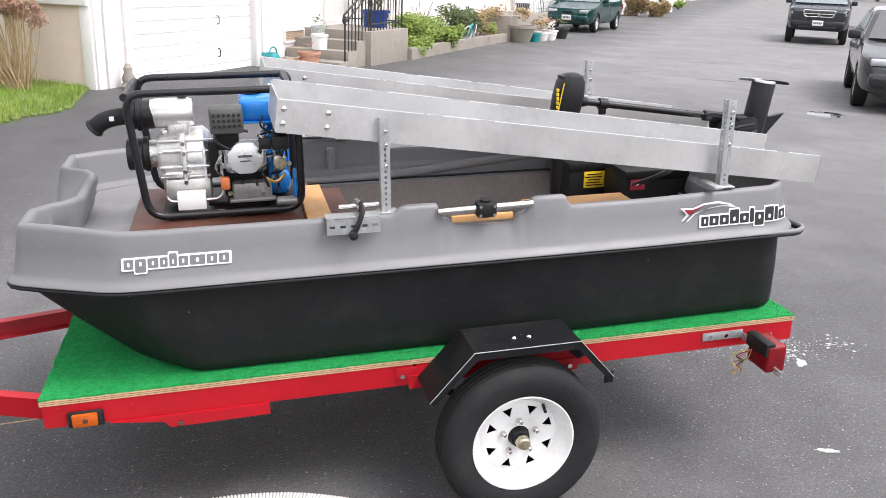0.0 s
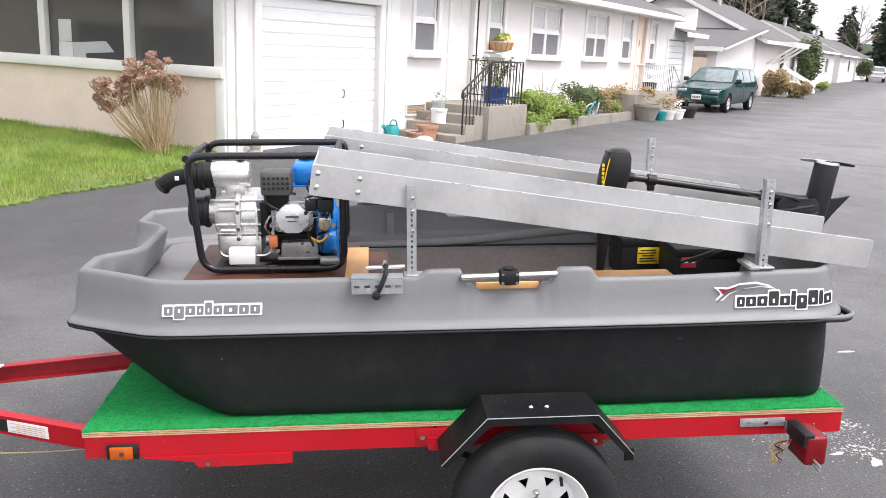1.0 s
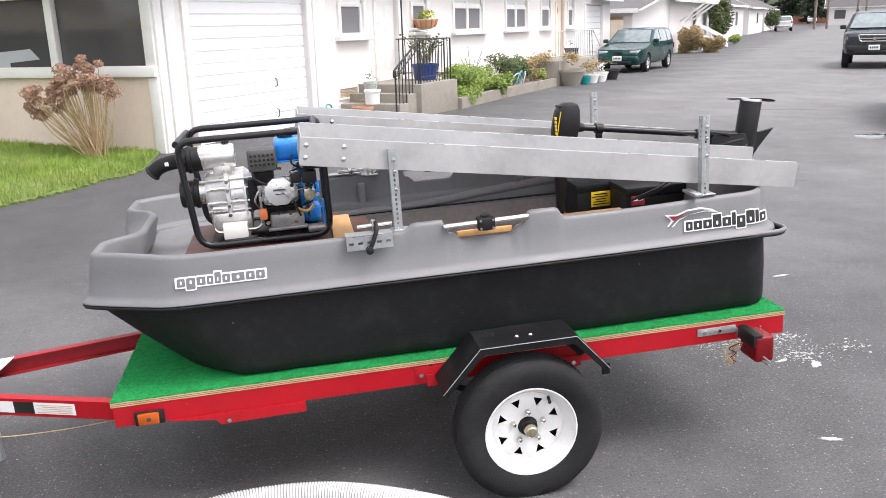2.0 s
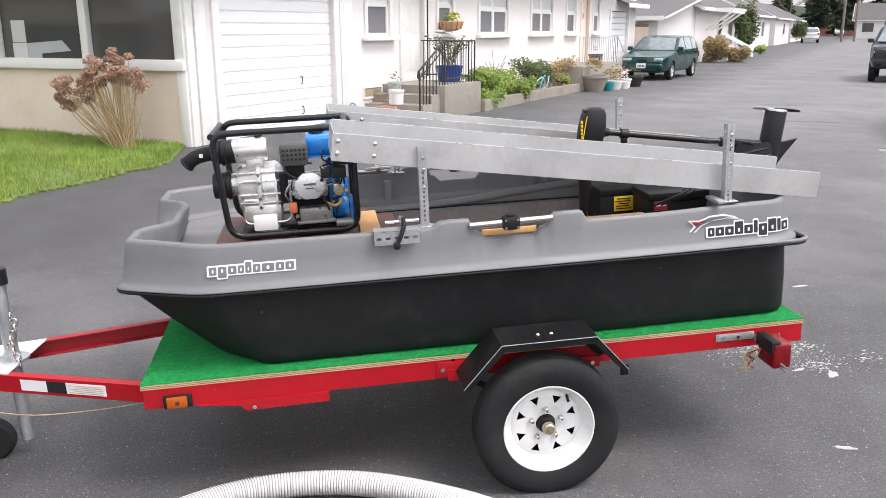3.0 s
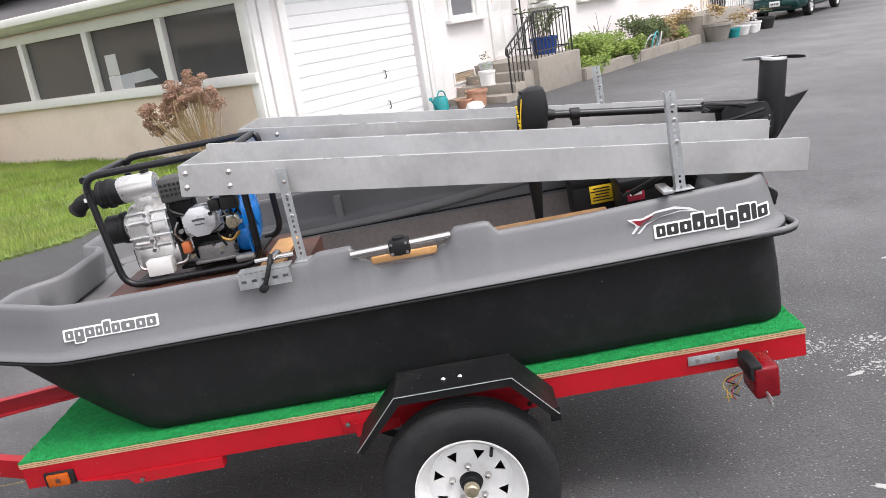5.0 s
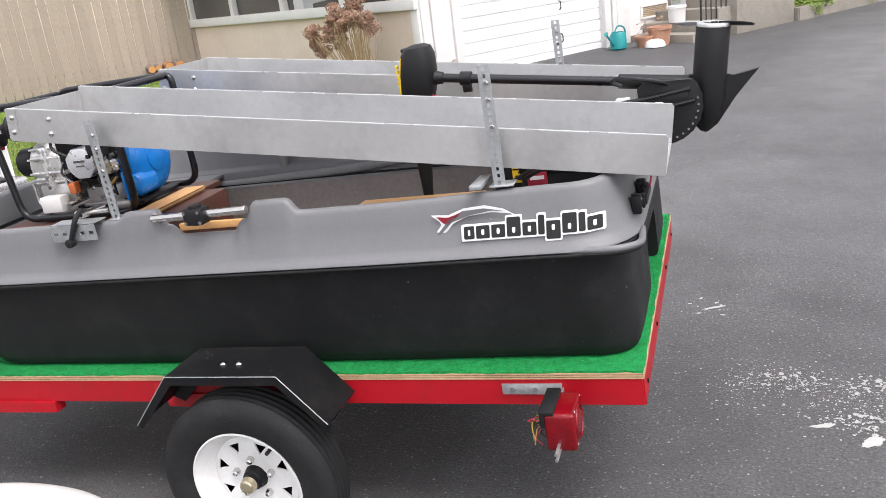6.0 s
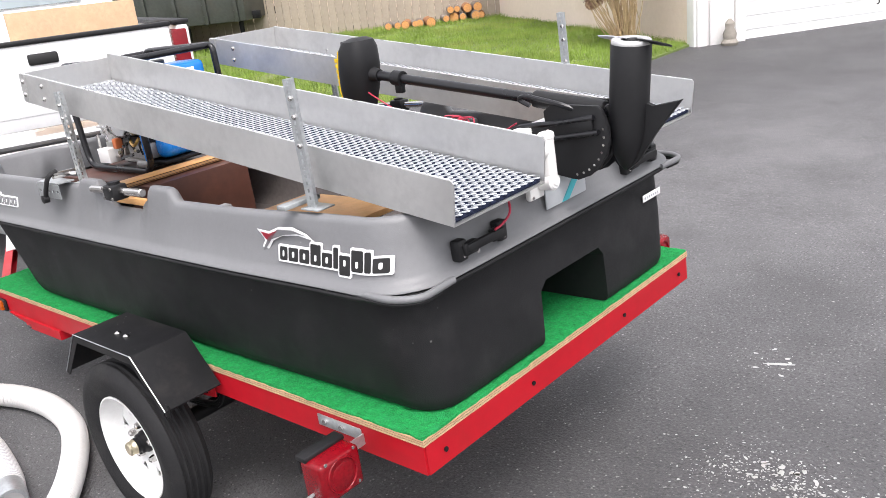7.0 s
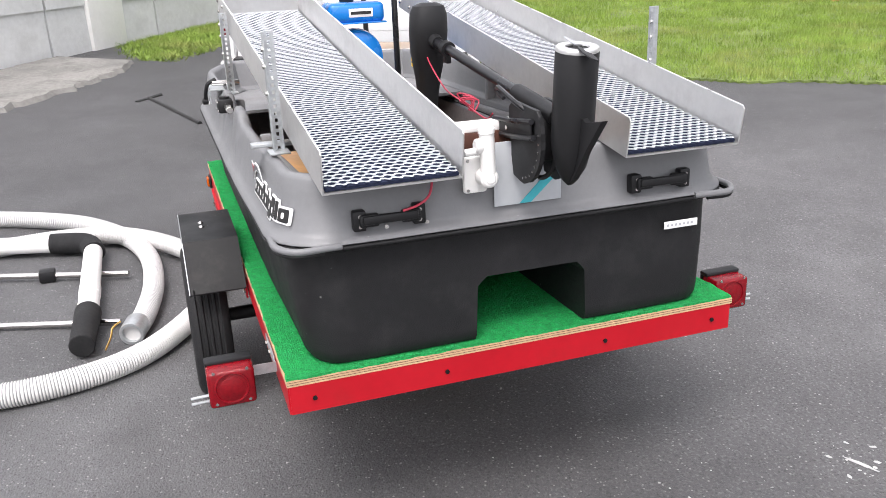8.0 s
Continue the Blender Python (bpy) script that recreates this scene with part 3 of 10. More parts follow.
def build_spatter():
    """Chalky white spatter: many small flat chips, dense along one streak."""
    r = random.Random(77)
    vs, fs = [], []
    def chip(x, y, s):
        n, k0 = 6, len(vs)
        e = r.uniform(0.35, 0.9)
        tw = r.uniform(0, 3.14)
        for i in range(n):
            a = 2 * math.pi * i / n
            u, w = s * math.cos(a) * r.uniform(0.6, 1.2), s * e * math.sin(a) * r.uniform(0.6, 1.2)
            vs.append((x + u * math.cos(tw) - w * math.sin(tw), y + u * math.sin(tw) + w * math.cos(tw), ground_z(x, y) + 0.0022))
        fs.append(tuple(range(k0, k0 + n)))
    for _ in range(950):
        f = r.random()
        x, y = 1.38 + 0.62 * f + r.gauss(0, 0.05), 0.30 - 0.02 * f + 0.10 * math.sin(5 * f) + r.gauss(0, 0.085)
        chip(x, y, 0.0018 + 0.005 * r.random() ** 3)
    for cx, cy, n in ((1.80, 0.12, 120), (1.62, 0.42, 110), (1.88, 0.38, 110), (2.15, 0.18, 60), (1.33, 1.02, 25)):
        for _ in range(n):
            chip(cx + r.gauss(0, 0.06), cy + r.gauss(0, 0.045), 0.003 + 0.011 * r.random() ** 3)
    for _ in range(420):
        chip(r.uniform(0.9, 3.6), r.uniform(-1.6, 2.4), r.uniform(0.0015, 0.0042))
    me = bpy.data.meshes.new("paint_spatter")
    me.from_pydata(vs, [], fs)
    me.materials.append(M["paint_spill"])
    ob = new("paint_spatter", me)
    tagged(ob, "chalky white paint spatter and grit on the asphalt", "stain", kind="stuff")


build_spatter()
blotch("puddle", 7.3, 6.9, 0.36, 0.22, 40, "puddle", "shallow puddle on the asphalt lane", "puddle", 91, 0.004)
for k, (x, y, rx, ry, a) in enumerate(((9.4, 13.8, 0.5, 0.06, -38), (6.6, 11.6, 0.25, 0.05, 20), (8.0, 10.6, 0.9, 0.10, 150))):
    blotch("wet_patch", x, y, rx, ry, a, "asphalt2", "dark patched seam in the asphalt lane", "patch", 95 + k, 0.003)

# ---- utility trailer ----
def channel(bm, p0, p1, h, flange, th=0.004, inward=(0, 1, 0)):
    """A C-shaped rail from p0 to p1 along its outer bottom edge; flanges point inward."""
    p0, p1, w, u = Vector(p0), Vector(p1), Vector(inward).normalized(), Vector((0, 0, 1))
    prof = [(0, 0), (flange, 0), (flange, th), (th, th), (th, h - th), (flange, h - th), (flange, h), (0, h)]
    a = [bm.verts.new(p0 + w * x + u * z) for x, z in prof]
    b = [bm.verts.new(p1 + w * x + u * z) for x, z in prof]
    n = len(prof)
    for i in range(n):
        bm.faces.new((a[i], a[(i + 1) % n], b[(i + 1) % n], b[i]))
    for s in (a, b):
        bm.faces.new((s[0], s[1], s[2], s[3]))
        bm.faces.new((s[0], s[3], s[4], s[7]))
        bm.faces.new((s[4], s[5], s[6], s[7]))
    return bm


def wheel(parent, x, y, z, out):
    """A trailer wheel: ribbed tyre, white steel rim with eight triangular holes, five nuts, open hub."""
    ax = Matrix.Translation((x, y, z)) @ pose(0, 0, 0, -90 * out, 0, 0)
    bm = nb()
    prof = [(0.162, -0.045), (0.180, -0.056), (0.225, -0.064), (0.249, -0.058), (0.261, -0.046)]
    for gx in (-0.030, -0.010, 0.010, 0.030):
        prof += [(0.2655, gx - 0.008), (0.259, gx - 0.004), (0.259, gx + 0.004), (0.2655, gx + 0.008)]
    prof += [(0.261, 0.046), (0.249, 0.058), (0.225, 0.064), (0.180, 0.056), (0.162, 0.045)]
    lathe(bm, prof, 64, ax, cap=False)
    for v in bm.verts:  # the tyre flattens where it bears on the asphalt
        low = (TR @ v.co).z
        if low < 0.001:
            v.co.z += 0.001 - low
    tyre = part("tyre", bm, "rubber", parent, "worn black ribbed trailer tyre", 50)
    bm = nb()
    prof = [(0.146, -0.045), (0.166, -0.050), (0.1675, -0.044), (0.156, -0.036), (0.152, -0.02), (0.150, 0.02), (0.158, 0.036), (0.1665, 0.046), (0.1675, 0.051), (0.163, 0.052),
            (0.160, 0.044), (0.150, 0.030), (0.136, 0.006), (0.1275, -0.003), (0.126, -0.010), (0.140, -0.012), (0.147, -0.030), (0.148, -0.045)]
    lathe(bm, prof, 64, ax, cap=False)
    rim = part("rim", bm, "white_paint", parent, "white painted steel rim with triangular holes")
    bm = nb()
    lathe(bm, [(0.036, 0.000), (0.066, 0.001), (0.076, 0.006), (0.116, 0.005), (0.1285, -0.003), (0.1285, -0.008), (0.115, 0.000), (0.076, 0.001), (0.066, -0.004), (0.036, -0.005)], 64, ax, cap=False)
    bm.verts.ensure_lookup_table()
    vs = list(bm.verts)
    for i in range(64):
        bm.faces.new((vs[i], vs[(i + 1) % 64], vs[9 * 64 + (i + 1) % 64], vs[9 * 64 + i]))
    disc = part("wheel_disc", bm, "white_paint", rim)
    kb = nb()
    for k in range(8):
        a = 2 * math.pi * (k + 0.5) / 8
        turn = a + (0.10 if k % 2 else -0.10)
        pts = [(0.102 * math.cos(a) + 0.021 * math.cos(turn + q), 0.102 * math.sin(a) + 0.021 * math.sin(turn + q)) for q in (math.pi, math.pi / 3, -math.pi / 3)]
        prism(kb, pts, 0.08, ax @ Matrix.Translation((0, 0, -0.04)))
    cut(disc, kb)
    # black plate added behind the holes, in place of shade inside the rim
    bm = nb()
    lathe(bm, [(0.142, -0.03), (0.142, -0.026), (0.03, -0.026), (0.03, -0.03)], 32, ax, cap=False)
    part("brake_shadow_plate", bm, "black_steel", rim, "black plate for the shade behind the rim holes")
    bm = nb()
    lathe(bm, [(0.034, -0.03), (0.034, 0.006), (0.030, 0.012), (0.030, 0.02), (0.024, 0.024), (0.024, 0.036), (0.019, 0.040), (0.006, 0.041)], 24, ax)
    hub = part("hub", bm, "black_steel", rim, "dark greasy hub")
    bm = nb()
    lathe(bm, [(0.020, 0.030), (0.0235, 0.034), (0.0235, 0.040), (0.0215, 0.043), (0.0215, 0.054), (0.017, 0.058), (0.002, 0.059)], 20, ax)
    part("dust_cap", bm, "cap_steel", hub, "dented yellowish steel dust cap")
    bm = nb()
    cyl(bm, ax @ Vector((0.128 * math.cos(0.9), 0.128 * math.sin(0.9), -0.004)), ax @ Vector((0.120 * math.cos(0.9), 0.120 * math.sin(0.9), 0.034)), 0.0055, n=8, bevel=0.001)
    part("valve_stem", bm, "ink", rim, "black rubber valve stem")
    for k in range(5):
        a = 2 * math.pi * (k + 0.25) / 5
        bm = nb()
        c = Vector((0.057 * math.cos(a), 0.057 * math.sin(a), 0.002))
        lathe(bm, [(0.0115, 0), (0.0105, 0.008), (0.009, 0.016), (0.005, 0.019)], 6, ax @ Matrix.Translation(c))
        part("wheel_nut", bm, "chrome", rim)


def fender(parent, y0, y1, out):
    """A folded plate mudguard: flat top, two sloping ends, turned-down outer lip."""
    line = [(-0.142, 0.030), (-0.005, 0.180), (0.335, 0.180), (0.452, 0.044)]
    bm = nb()
    th = 0.004
    def strip(ya, yb, za=0.0, zb=0.0):
        up = [[bm.verts.new((x, y, z + d)) for (x, z) in line] for y, d in ((ya, za), (yb, zb))]
        dn = [[bm.verts.new((x, y, z + d - th)) for (x, z) in line] for y, d in ((ya, za), (yb, zb))]
        for i in range(3):
            bm.faces.new((up[0][i], up[0][i + 1], up[1][i + 1], up[1][i]))
            bm.faces.new((dn[0][i], dn[1][i], dn[1][i + 1], dn[0][i + 1]))
            for k in (0, 1):
                bm.faces.new((up[k][i], dn[k][i], dn[k][i + 1], up[k][i + 1]))
        for i in (0, 3):
            bm.faces.new((up[0][i], up[1][i], dn[1][i], dn[0][i]))
    strip(y0, y1)
    plate = part("mudguard", bm, "black_steel", parent, "black folded steel mudguard with chipped paint", 20)
    bm = nb()
    # lip that follows the fold on the outer side
    a = [bm.verts.new((x, y1, z)) for x, z in line]
    inner = [(-0.128, 0.019), (0.006, 0.154), (0.326, 0.154), (0.438, 0.032)]
    b = [bm.verts.new((x, y1, z)) for x, z in inner]
    a2 = [bm.verts.new((x, y1 - out * 0.004, z)) for x, z in line]
    b2 = [bm.verts.new((x, y1 - out * 0.004, z)) for x, z in inner]
    for i in range(3):
        bm.faces.new((a[i], a[i + 1], b[i + 1], b[i]))
        bm.faces.new((a2[i], a2[i + 1], b2[i + 1], b2[i]))
        bm.faces.new((b[i], b[i + 1], b2[i + 1], b2[i]))
    part("mudguard_lip", bm, "black_steel", plate, "", 20)
    # thin line of a brighter metal colour along the folded edge
    bm = nb()
    tube(bm, [(x, y1 + out * 0.0006, z - 0.0006) for x, z in line], 0.0016, 6)
    part("worn_edge", bm, "galv", plate, "thin bright line along the folded edge")
    r = random.Random(31)
    for _ in range(9):
        bm = nb()
        cx, cy = r.uniform(0.0, 0.32), y0 + (y1 - y0) * r.uniform(0.1, 0.95)
        box(bm, (cx, cy, 0.1803), (r.uniform(0.002, 0.009), r.uniform(0.001, 0.003), 0.0006))
        part("paint_chip", bm, "muffler_grey", plate, "small pale chip in the paint")
    bm = nb()
    box(bm, (line[3][0] - 0.012, y1 - out * 0.012, line[3][1] - 0.006), (0.030, 0.004, 0.040), bevel=0.001)
    part("mudguard_tab", bm, "black_steel", plate)
    bm = nb()
    prism(bm, [(-0.138, 0.03), (-0.10, 0.012), (-0.02, 0.085), (-0.02, 0.15)], 0.004, upright(0, y0 + out * 0.004, 0))
    part("mudguard_gusset", bm, "black_steel", plate)
    bm = nb()
    prism(bm, [(0.345, 0.15), (0.345, 0.085), (0.40, 0.03), (0.445, 0.05)], 0.004, upright(0, y0 + out * 0.004, 0))
    part("mudguard_gusset", bm, "black_steel", plate)
    for bx_, by in ((0.139, 0.60), (0.188, 0.60)):
        bm = nb()
        yy = y0 + (y1 - y0) * by
        lathe(bm, [(0.010, 0), (0.010, 0.003), (0.006, 0.007), (0.002, 0.0085)], 12, Matrix.Translation((bx_, yy, 0.180)))
        part("carriage_bolt", bm, "chrome", plate)


def tail_light(parent, x, y, z, out):
    """A square red lamp with a black housing, bolted to a strap on the rail."""
    bm = nb()
    box(bm, (x - 0.034, y, z + 0.046), (0.036, 0.116, 0.014), bevel=0.005)
    box(bm, (x - 0.046, y, z + 0.028), (0.012, 0.114, 0.046), bevel=0.005)
    lamp = part("tail_light_housing", bm, "black_plastic", parent, "black housing of a square tail light")
    bm = nb()
    box(bm, (x - 0.006, y, z - 0.006), (0.072, 0.114, 0.098), bevel=0.010, seg=3)
    lens = part("tail_light_lens", bm, "red_lens", lamp, "square dark red tail light lens")
    bm = nb()
    lathe(bm, [(0.030, 0), (0.030, 0.0025), (0.026, 0.004), (0.002, 0.0045)], 20, Matrix.Translation((x + 0.029, y, z - 0.004)) @ pose(0, 0, 0, 0, 90, 0))
    part("lens_ring", bm, "red_lens", lens)
    for r_, w_ in ((0.040, 0.003), (0.020, 0.0025)):
        bm = nb()
        tube(bm, [(x + 0.0305, y + r_ * math.cos(a), z - 0.004 + r_ * math.sin(a)) for a in [2 * math.pi * k / 24 for k in range(24)]], w_, 6, closed=True)
        part("lens_ring", bm, "red_lens", lens)
    for dy in (-0.04, 0.04):
        for dz in (-0.042, 0.042):
            bm = nb()
            bolt(bm, (x + 0.0295, y + dy, z + dz), (1, 0, 0), 0.004, 0.002, 8)
            part("lens_screw", bm, "chrome", lamp)
    bm = nb()
    box(bm, (x - 0.105, 0.614 * out, 0.046), (0.155, 0.0035, 0.030), bevel=0.001)
    box(bm, (x - 0.025, (0.613 * out + y) / 2, z + 0.005), (0.003, abs(y) - 0.60, 0.028))
    part("lamp_strap", bm, "galv", lamp, "galvanised strap bolted to the rail")
    for dx in (-0.155, -0.095):
        bm = nb()
        bolt(bm, (x + dx, 0.616 * out, 0.046), (0, out, 0), 0.0075, 0.005)
        part("strap_bolt", bm, "chrome", lamp)
    for s in (-0.03, -0.045):
        bm = nb()
        cyl(bm, (x - 0.01, y - out * 0.04, z + s), (x - 0.012, y + out * 0.10, z + s - 0.006), 0.004, n=8)
        part("mounting_stud", bm, "galv", lamp)
    r = random.Random(3)
    for k, col in enumerate(("yellow_wire", "black_plastic", "brass", "red_wire", "yellow_wire")):
        bm = nb()
        pts = [(x - 0.05, y - out * 0.02, z)]
        for i in range(4):
            pts.append((x - 0.055 - r.random() * 0.05, y - out * (0.01 + r.random() * 0.05), z - 0.015 - 0.022 * i - r.random() * 0.015))
        tube(bm, smooth_path(pts, 5), 0.0017, 5)
        part("loose_wire", bm, col, lamp, "thin loose trailer wire")


def build_trailer():
    tr = thing("utility_trailer", TR, "red flatbed utility trailer with green turf covered deck on the asphalt", "trailer")
    # long rails in two bolted halves, cross rails
    for s in (-1, 1):
        for x0, x1 in ((-1.243, -0.155), (-0.145, 1.22)):
            bm = nb()
            channel(bm, (x0, s * 0.611, 0.0), (x1, s * 0.611, 0.0), 0.072, 0.04, inward=(0, -s, 0))
            part("side_rail", bm, "red", tr, "red pressed steel side rail")
        bm = nb()
        box(bm, (-0.15, s * 0.6135, 0.036), (0.12, 0.003, 0.058), bevel=0.001)
        plate = part("splice_plate", bm, "red", tr)
        for dx in (-0.04, 0.04):
            bm = nb()
            bolt(bm, (-0.15 + dx, s * 0.615, 0.036), (0, s, 0), 0.0085, 0.006)
            part("rail_bolt", bm, "chrome", plate)
        # axle hanger below the rail
        bm = nb()
        prism(bm, [(-0.17, -0.01), (-0.17, 0.035), (-0.03, 0.03), (-0.03, 0.0), (-0.1, -0.012)], 0.005, upright(0, s * 0.6165 + 0.0025, 0))
        part("spring_hanger", bm, "red", tr)
        bm = nb()
        prism(bm, [(0.32, -0.022), (0.32, 0.03), (0.405, 0.03), (0.405, -0.012)], 0.005, upright(0, s * 0.6165 + 0.0025, 0))
        hang = part("spring_hanger", bm, "red", tr)
        bm = nb()
        bolt(bm, (0.375, s * 0.619, 0.005), (0, s, 0), 0.009, 0.007)
        part("rail_bolt", bm, "chrome", hang)
        # lower side channel at the front
        bm = nb()
        prism(bm, [(-0.898, -0.040), (-0.914, -0.020), (-1.066, -0.001), (-0.605, -0.001), (-0.605, -0.036)], 0.04, upright(0, s * 0.600 + 0.02, 0))
        low = part("lower_rail", bm, "red", tr)
        bm = nb()
        bolt(bm, (-0.868, s * 0.622, -0.026), (0, s, 0), 0.0085, 0.006)
        part("rail_bolt", bm, "chrome", low)
    for x, s in ((-1.243, 1), (1.224, -1)):
        bm = nb()
        channel(bm, (x, -0.607, 0.0), (x, 0.607, 0.0), 0.072, 0.04, inward=(s, 0, 0))
        part("cross_rail", bm, "red", tr, "red end rail")
    for y in (-0.55, -0.22, 0.22, 0.55):
        bm = nb()
        bolt(bm, (1.2245, y, 0.035), (1, 0, 0), 0.006, 0.004)
        part("rail_bolt", bm, "black_steel", tr)
    for x in (-0.7, -0.15, 0.45):
        bm = nb()
        channel(bm, (x, -0.565, 0.002), (x, 0.565, 0.002), 0.068, 0.04, inward=(1, 0, 0))
        part("cross_rail", bm, "red_shaded", tr)
    # plywood deck in plies, turf on top
    for k, (z0, z1, inset, mt) in enumerate(((0.0725, 0.0765, 0.0, "ply_edge"), (0.0765, 0.0785, 0.0015, "ply_dark"), (0.0785, 0.0825, 0.0, "ply_edge"), (0.0825, 0.0845, 0.0015, "ply_dark"), (0.0845, 0.0885, 0.0, "ply_edge"))):
        bm = nb()
        box(bm, (-0.0115, 0, (z0 + z1) / 2), (2.473 - 2 * inset, 1.226 - 2 * inset, z1 - z0))
        part("deck_ply", bm, mt, tr, "raw plywood deck edge")
    bm = nb()
    nx, ny = 122, 62
    rg = random.Random(5)
    g = [[bm.verts.new((-1.247 + 2.471 * i / nx + (rg.gauss(0, 0.0012)), -0.612 + 1.224 * j / ny + rg.gauss(0, 0.0012), 0.0945 + rg.gauss(0, 0.0010))) for j in range(ny + 1)] for i in range(nx + 1)]
    for i in range(nx):
        for j in range(ny):
            bm.faces.new((g[i][j], g[i + 1][j], g[i + 1][j + 1], g[i][j + 1]))
    edge = [g[i][0] for i in range(nx + 1)] + [g[nx][j] for j in range(1, ny + 1)] + [g[i][ny] for i in range(nx - 1, -1, -1)] + [g[0][j] for j in range(ny - 1, 0, -1)]
    low = [bm.verts.new((v.co.x, v.co.y * 0.9995, 0.0886)) for v in edge]
    for i in range(len(edge)):
        j = (i + 1) % len(edge)
        bm.faces.new((edge[i], edge[j], low[j], low[i]))
    turf = part("turf_carpet", bm, "turf", tr, "bright green artificial turf carpet", 60)
    # short turf pile
    me = bpy.data.meshes.new("turf_blade_fill")
    vs, fs = [], []
    rg = random.Random(9)
    for _ in range(26000):
        x, y = rg.uniform(-1.245, 1.222), rg.uniform(-0.610, 0.610)
        if -1.0 < x < 1.15 and abs(y) < 0.47 and not (x > 0.8 and -0.13 < y < 0.17):
            continue
        a = rg.uniform(0, 6.28)
        h = rg.uniform(0.003, 0.007)
        dx, dy = 0.0016 * math.cos(a), 0.0016 * math.sin(a)
        k = len(vs)
        vs += [(x - dx, y - dy, 0.094), (x + dx, y + dy, 0.094), (x + rg.gauss(0, 0.002), y + rg.gauss(0, 0.002), 0.0945 + h)]
        fs.append((k, k + 1, k + 2))
    me.from_pydata(vs, [], fs)
    me.materials.append(M["turf"])
    pile = new("turf_blade_fill", me)
    pile.parent = tr
    tagged(pile, "short green plastic turf blades", "", kind="stuff")
    # amber side markers
    for s in (-1, 1):
        bm = nb()
        box(bm, (-1.128, s * 0.617, 0.022), (0.098, 0.012, 0.05), bevel=0.004)
        base = part("marker_base", bm, "black_plastic", tr, "black base of a side marker lamp")
        bm = nb()
        box(bm, (-1.130, s * 0.626, 0.022), (0.070, 0.014, 0.040), bevel=0.004)
        lens = part("marker_lens", bm, "orange_lens", base, "amber side marker lens")
        bm = nb()
        box(bm, (-1.128, s * 0.6335, 0.022), (0.014, 0.002, 0.014), bevel=0.0005)
        part("lens_boss", bm, "wood_brown", lens, "dark square boss")
        for dx in (-0.043, 0.043):
            bm = nb()
            bolt(bm, (-1.128 + dx, s * 0.624, 0.022), (0, s, 0), 0.004, 0.002, 8)
            part("marker_screw", bm, "ink", base)
    for s in (-1, 1):
        wheel(tr, 0.160, s * 0.742, -0.157, s)
        fender(tr, s * 0.620, s * 0.792, s)
        tail_light(tr, 1.050, s * 0.728, 0.030, s)
        bm = nb()
        pts = [(-0.13, s * 0.575, 0.0), (0.02, s * 0.575, -0.075), (0.17, s * 0.575, -0.092), (0.32, s * 0.575, -0.07), (0.38, s * 0.575, -0.002)]
        for k in range(3):
            tube(bm, [(x, y, z - 0.007 * k) for x, y, z in smooth_path(pts, 5)], 0.006, 6)
        part("leaf_spring", bm, "black_steel", tr)
    bm = nb()
    cyl(bm, (0.160, -0.69, -0.157), (0.160, 0.69, -0.157), 0.024, n=12)
    part("axle", bm, "black_steel", tr)
    # tongue
    for s in (-1, 1):
        p0, p1 = (Vector((-1.18, -0.590, 0.004)), Vector((-2.27, -0.135, 0.004))) if s < 0 else (Vector((-1.18, 0.175, 0.0)), Vector((-2.27, -0.095, 0.004)))
        d = (p1 - p0).normalized()
        inw = Vector((-d.y, d.x, 0)) * s
        bm = nb()
        channel(bm, p0, p1, 0.066, 0.034, inward=inw)
        # the far bar takes the red that has shade in its colour
        bar = part("tongue_bar", bm, "red" if s < 0 else "red_shaded", tr, "red drawbar rail")
        if s < 0:
            for a, b, mt in ((0.195, 0.335, "white_print"), (0.335, 0.405, "ink"), (0.405, 0.50, "white_print")):
                bm = nb()
                q0, q1 = p0 + (p1 - p0) * a, p0 + (p1 - p0) * b
                nrm = -inw * 0.0012
                vs = [q0 + nrm + Vector((0, 0, 0.012)), q1 + nrm + Vector((0, 0, 0.012)), q1 + nrm + Vector((0, 0, 0.055)), q0 + nrm + Vector((0, 0, 0.055))]
                f = [bm.verts.new(v) for v in vs]
                b2 = [bm.verts.new(v - nrm * 0.7) for v in vs]
                bm.faces.new(f)
                for i in range(4):
                    bm.faces.new((f[i], f[(i + 1) % 4], b2[(i + 1) % 4], b2[i]))
                part("warning_sticker", bm, mt, bar, "printed safety sticker")
            for k in range(5):
                q0 = p0 + (p1 - p0) * 0.205 - inw * 0.0022 + Vector((0, 0, 0.018 + 0.007 * k))
                q1 = p0 + (p1 - p0) * (0.325 - 0.02 * (k % 2)) - inw * 0.0022 + Vector((0, 0, 0.018 + 0.007 * k))
                bm = nb()
                tube(bm, [q0, q1], 0.0009, 4)
                part("print_line", bm, "ply_edge", bar)
    bm = nb()
    prism(bm, [(-1.735, 0.01), (-1.775, -0.335), (-2.25, -0.15), (-2.36, -0.145), (-2.36, -0.085), (-2.25, -0.08)], 0.005, Matrix.Translation((0, 0, 0.071)))
    part("coupler_plate", bm, "white_print", tr, "pale galvanised coupler plate")
    bm = nb()
    box(bm, (-2.40, -0.115, 0.075), (0.22, 0.075, 0.075), bevel=0.015)
    part("ball_coupler", bm, "galv", tr, "steel ball coupler")
    # jack stand with a wheel
    bm = nb()
    cyl(bm, (-1.80, -0.19, -0.26), (-1.80, -0.19, 0.40), 0.026, n=14)
    jack = part("jack_post", bm, "galv", tr, "galvanised tongue jack")
    bm = nb()
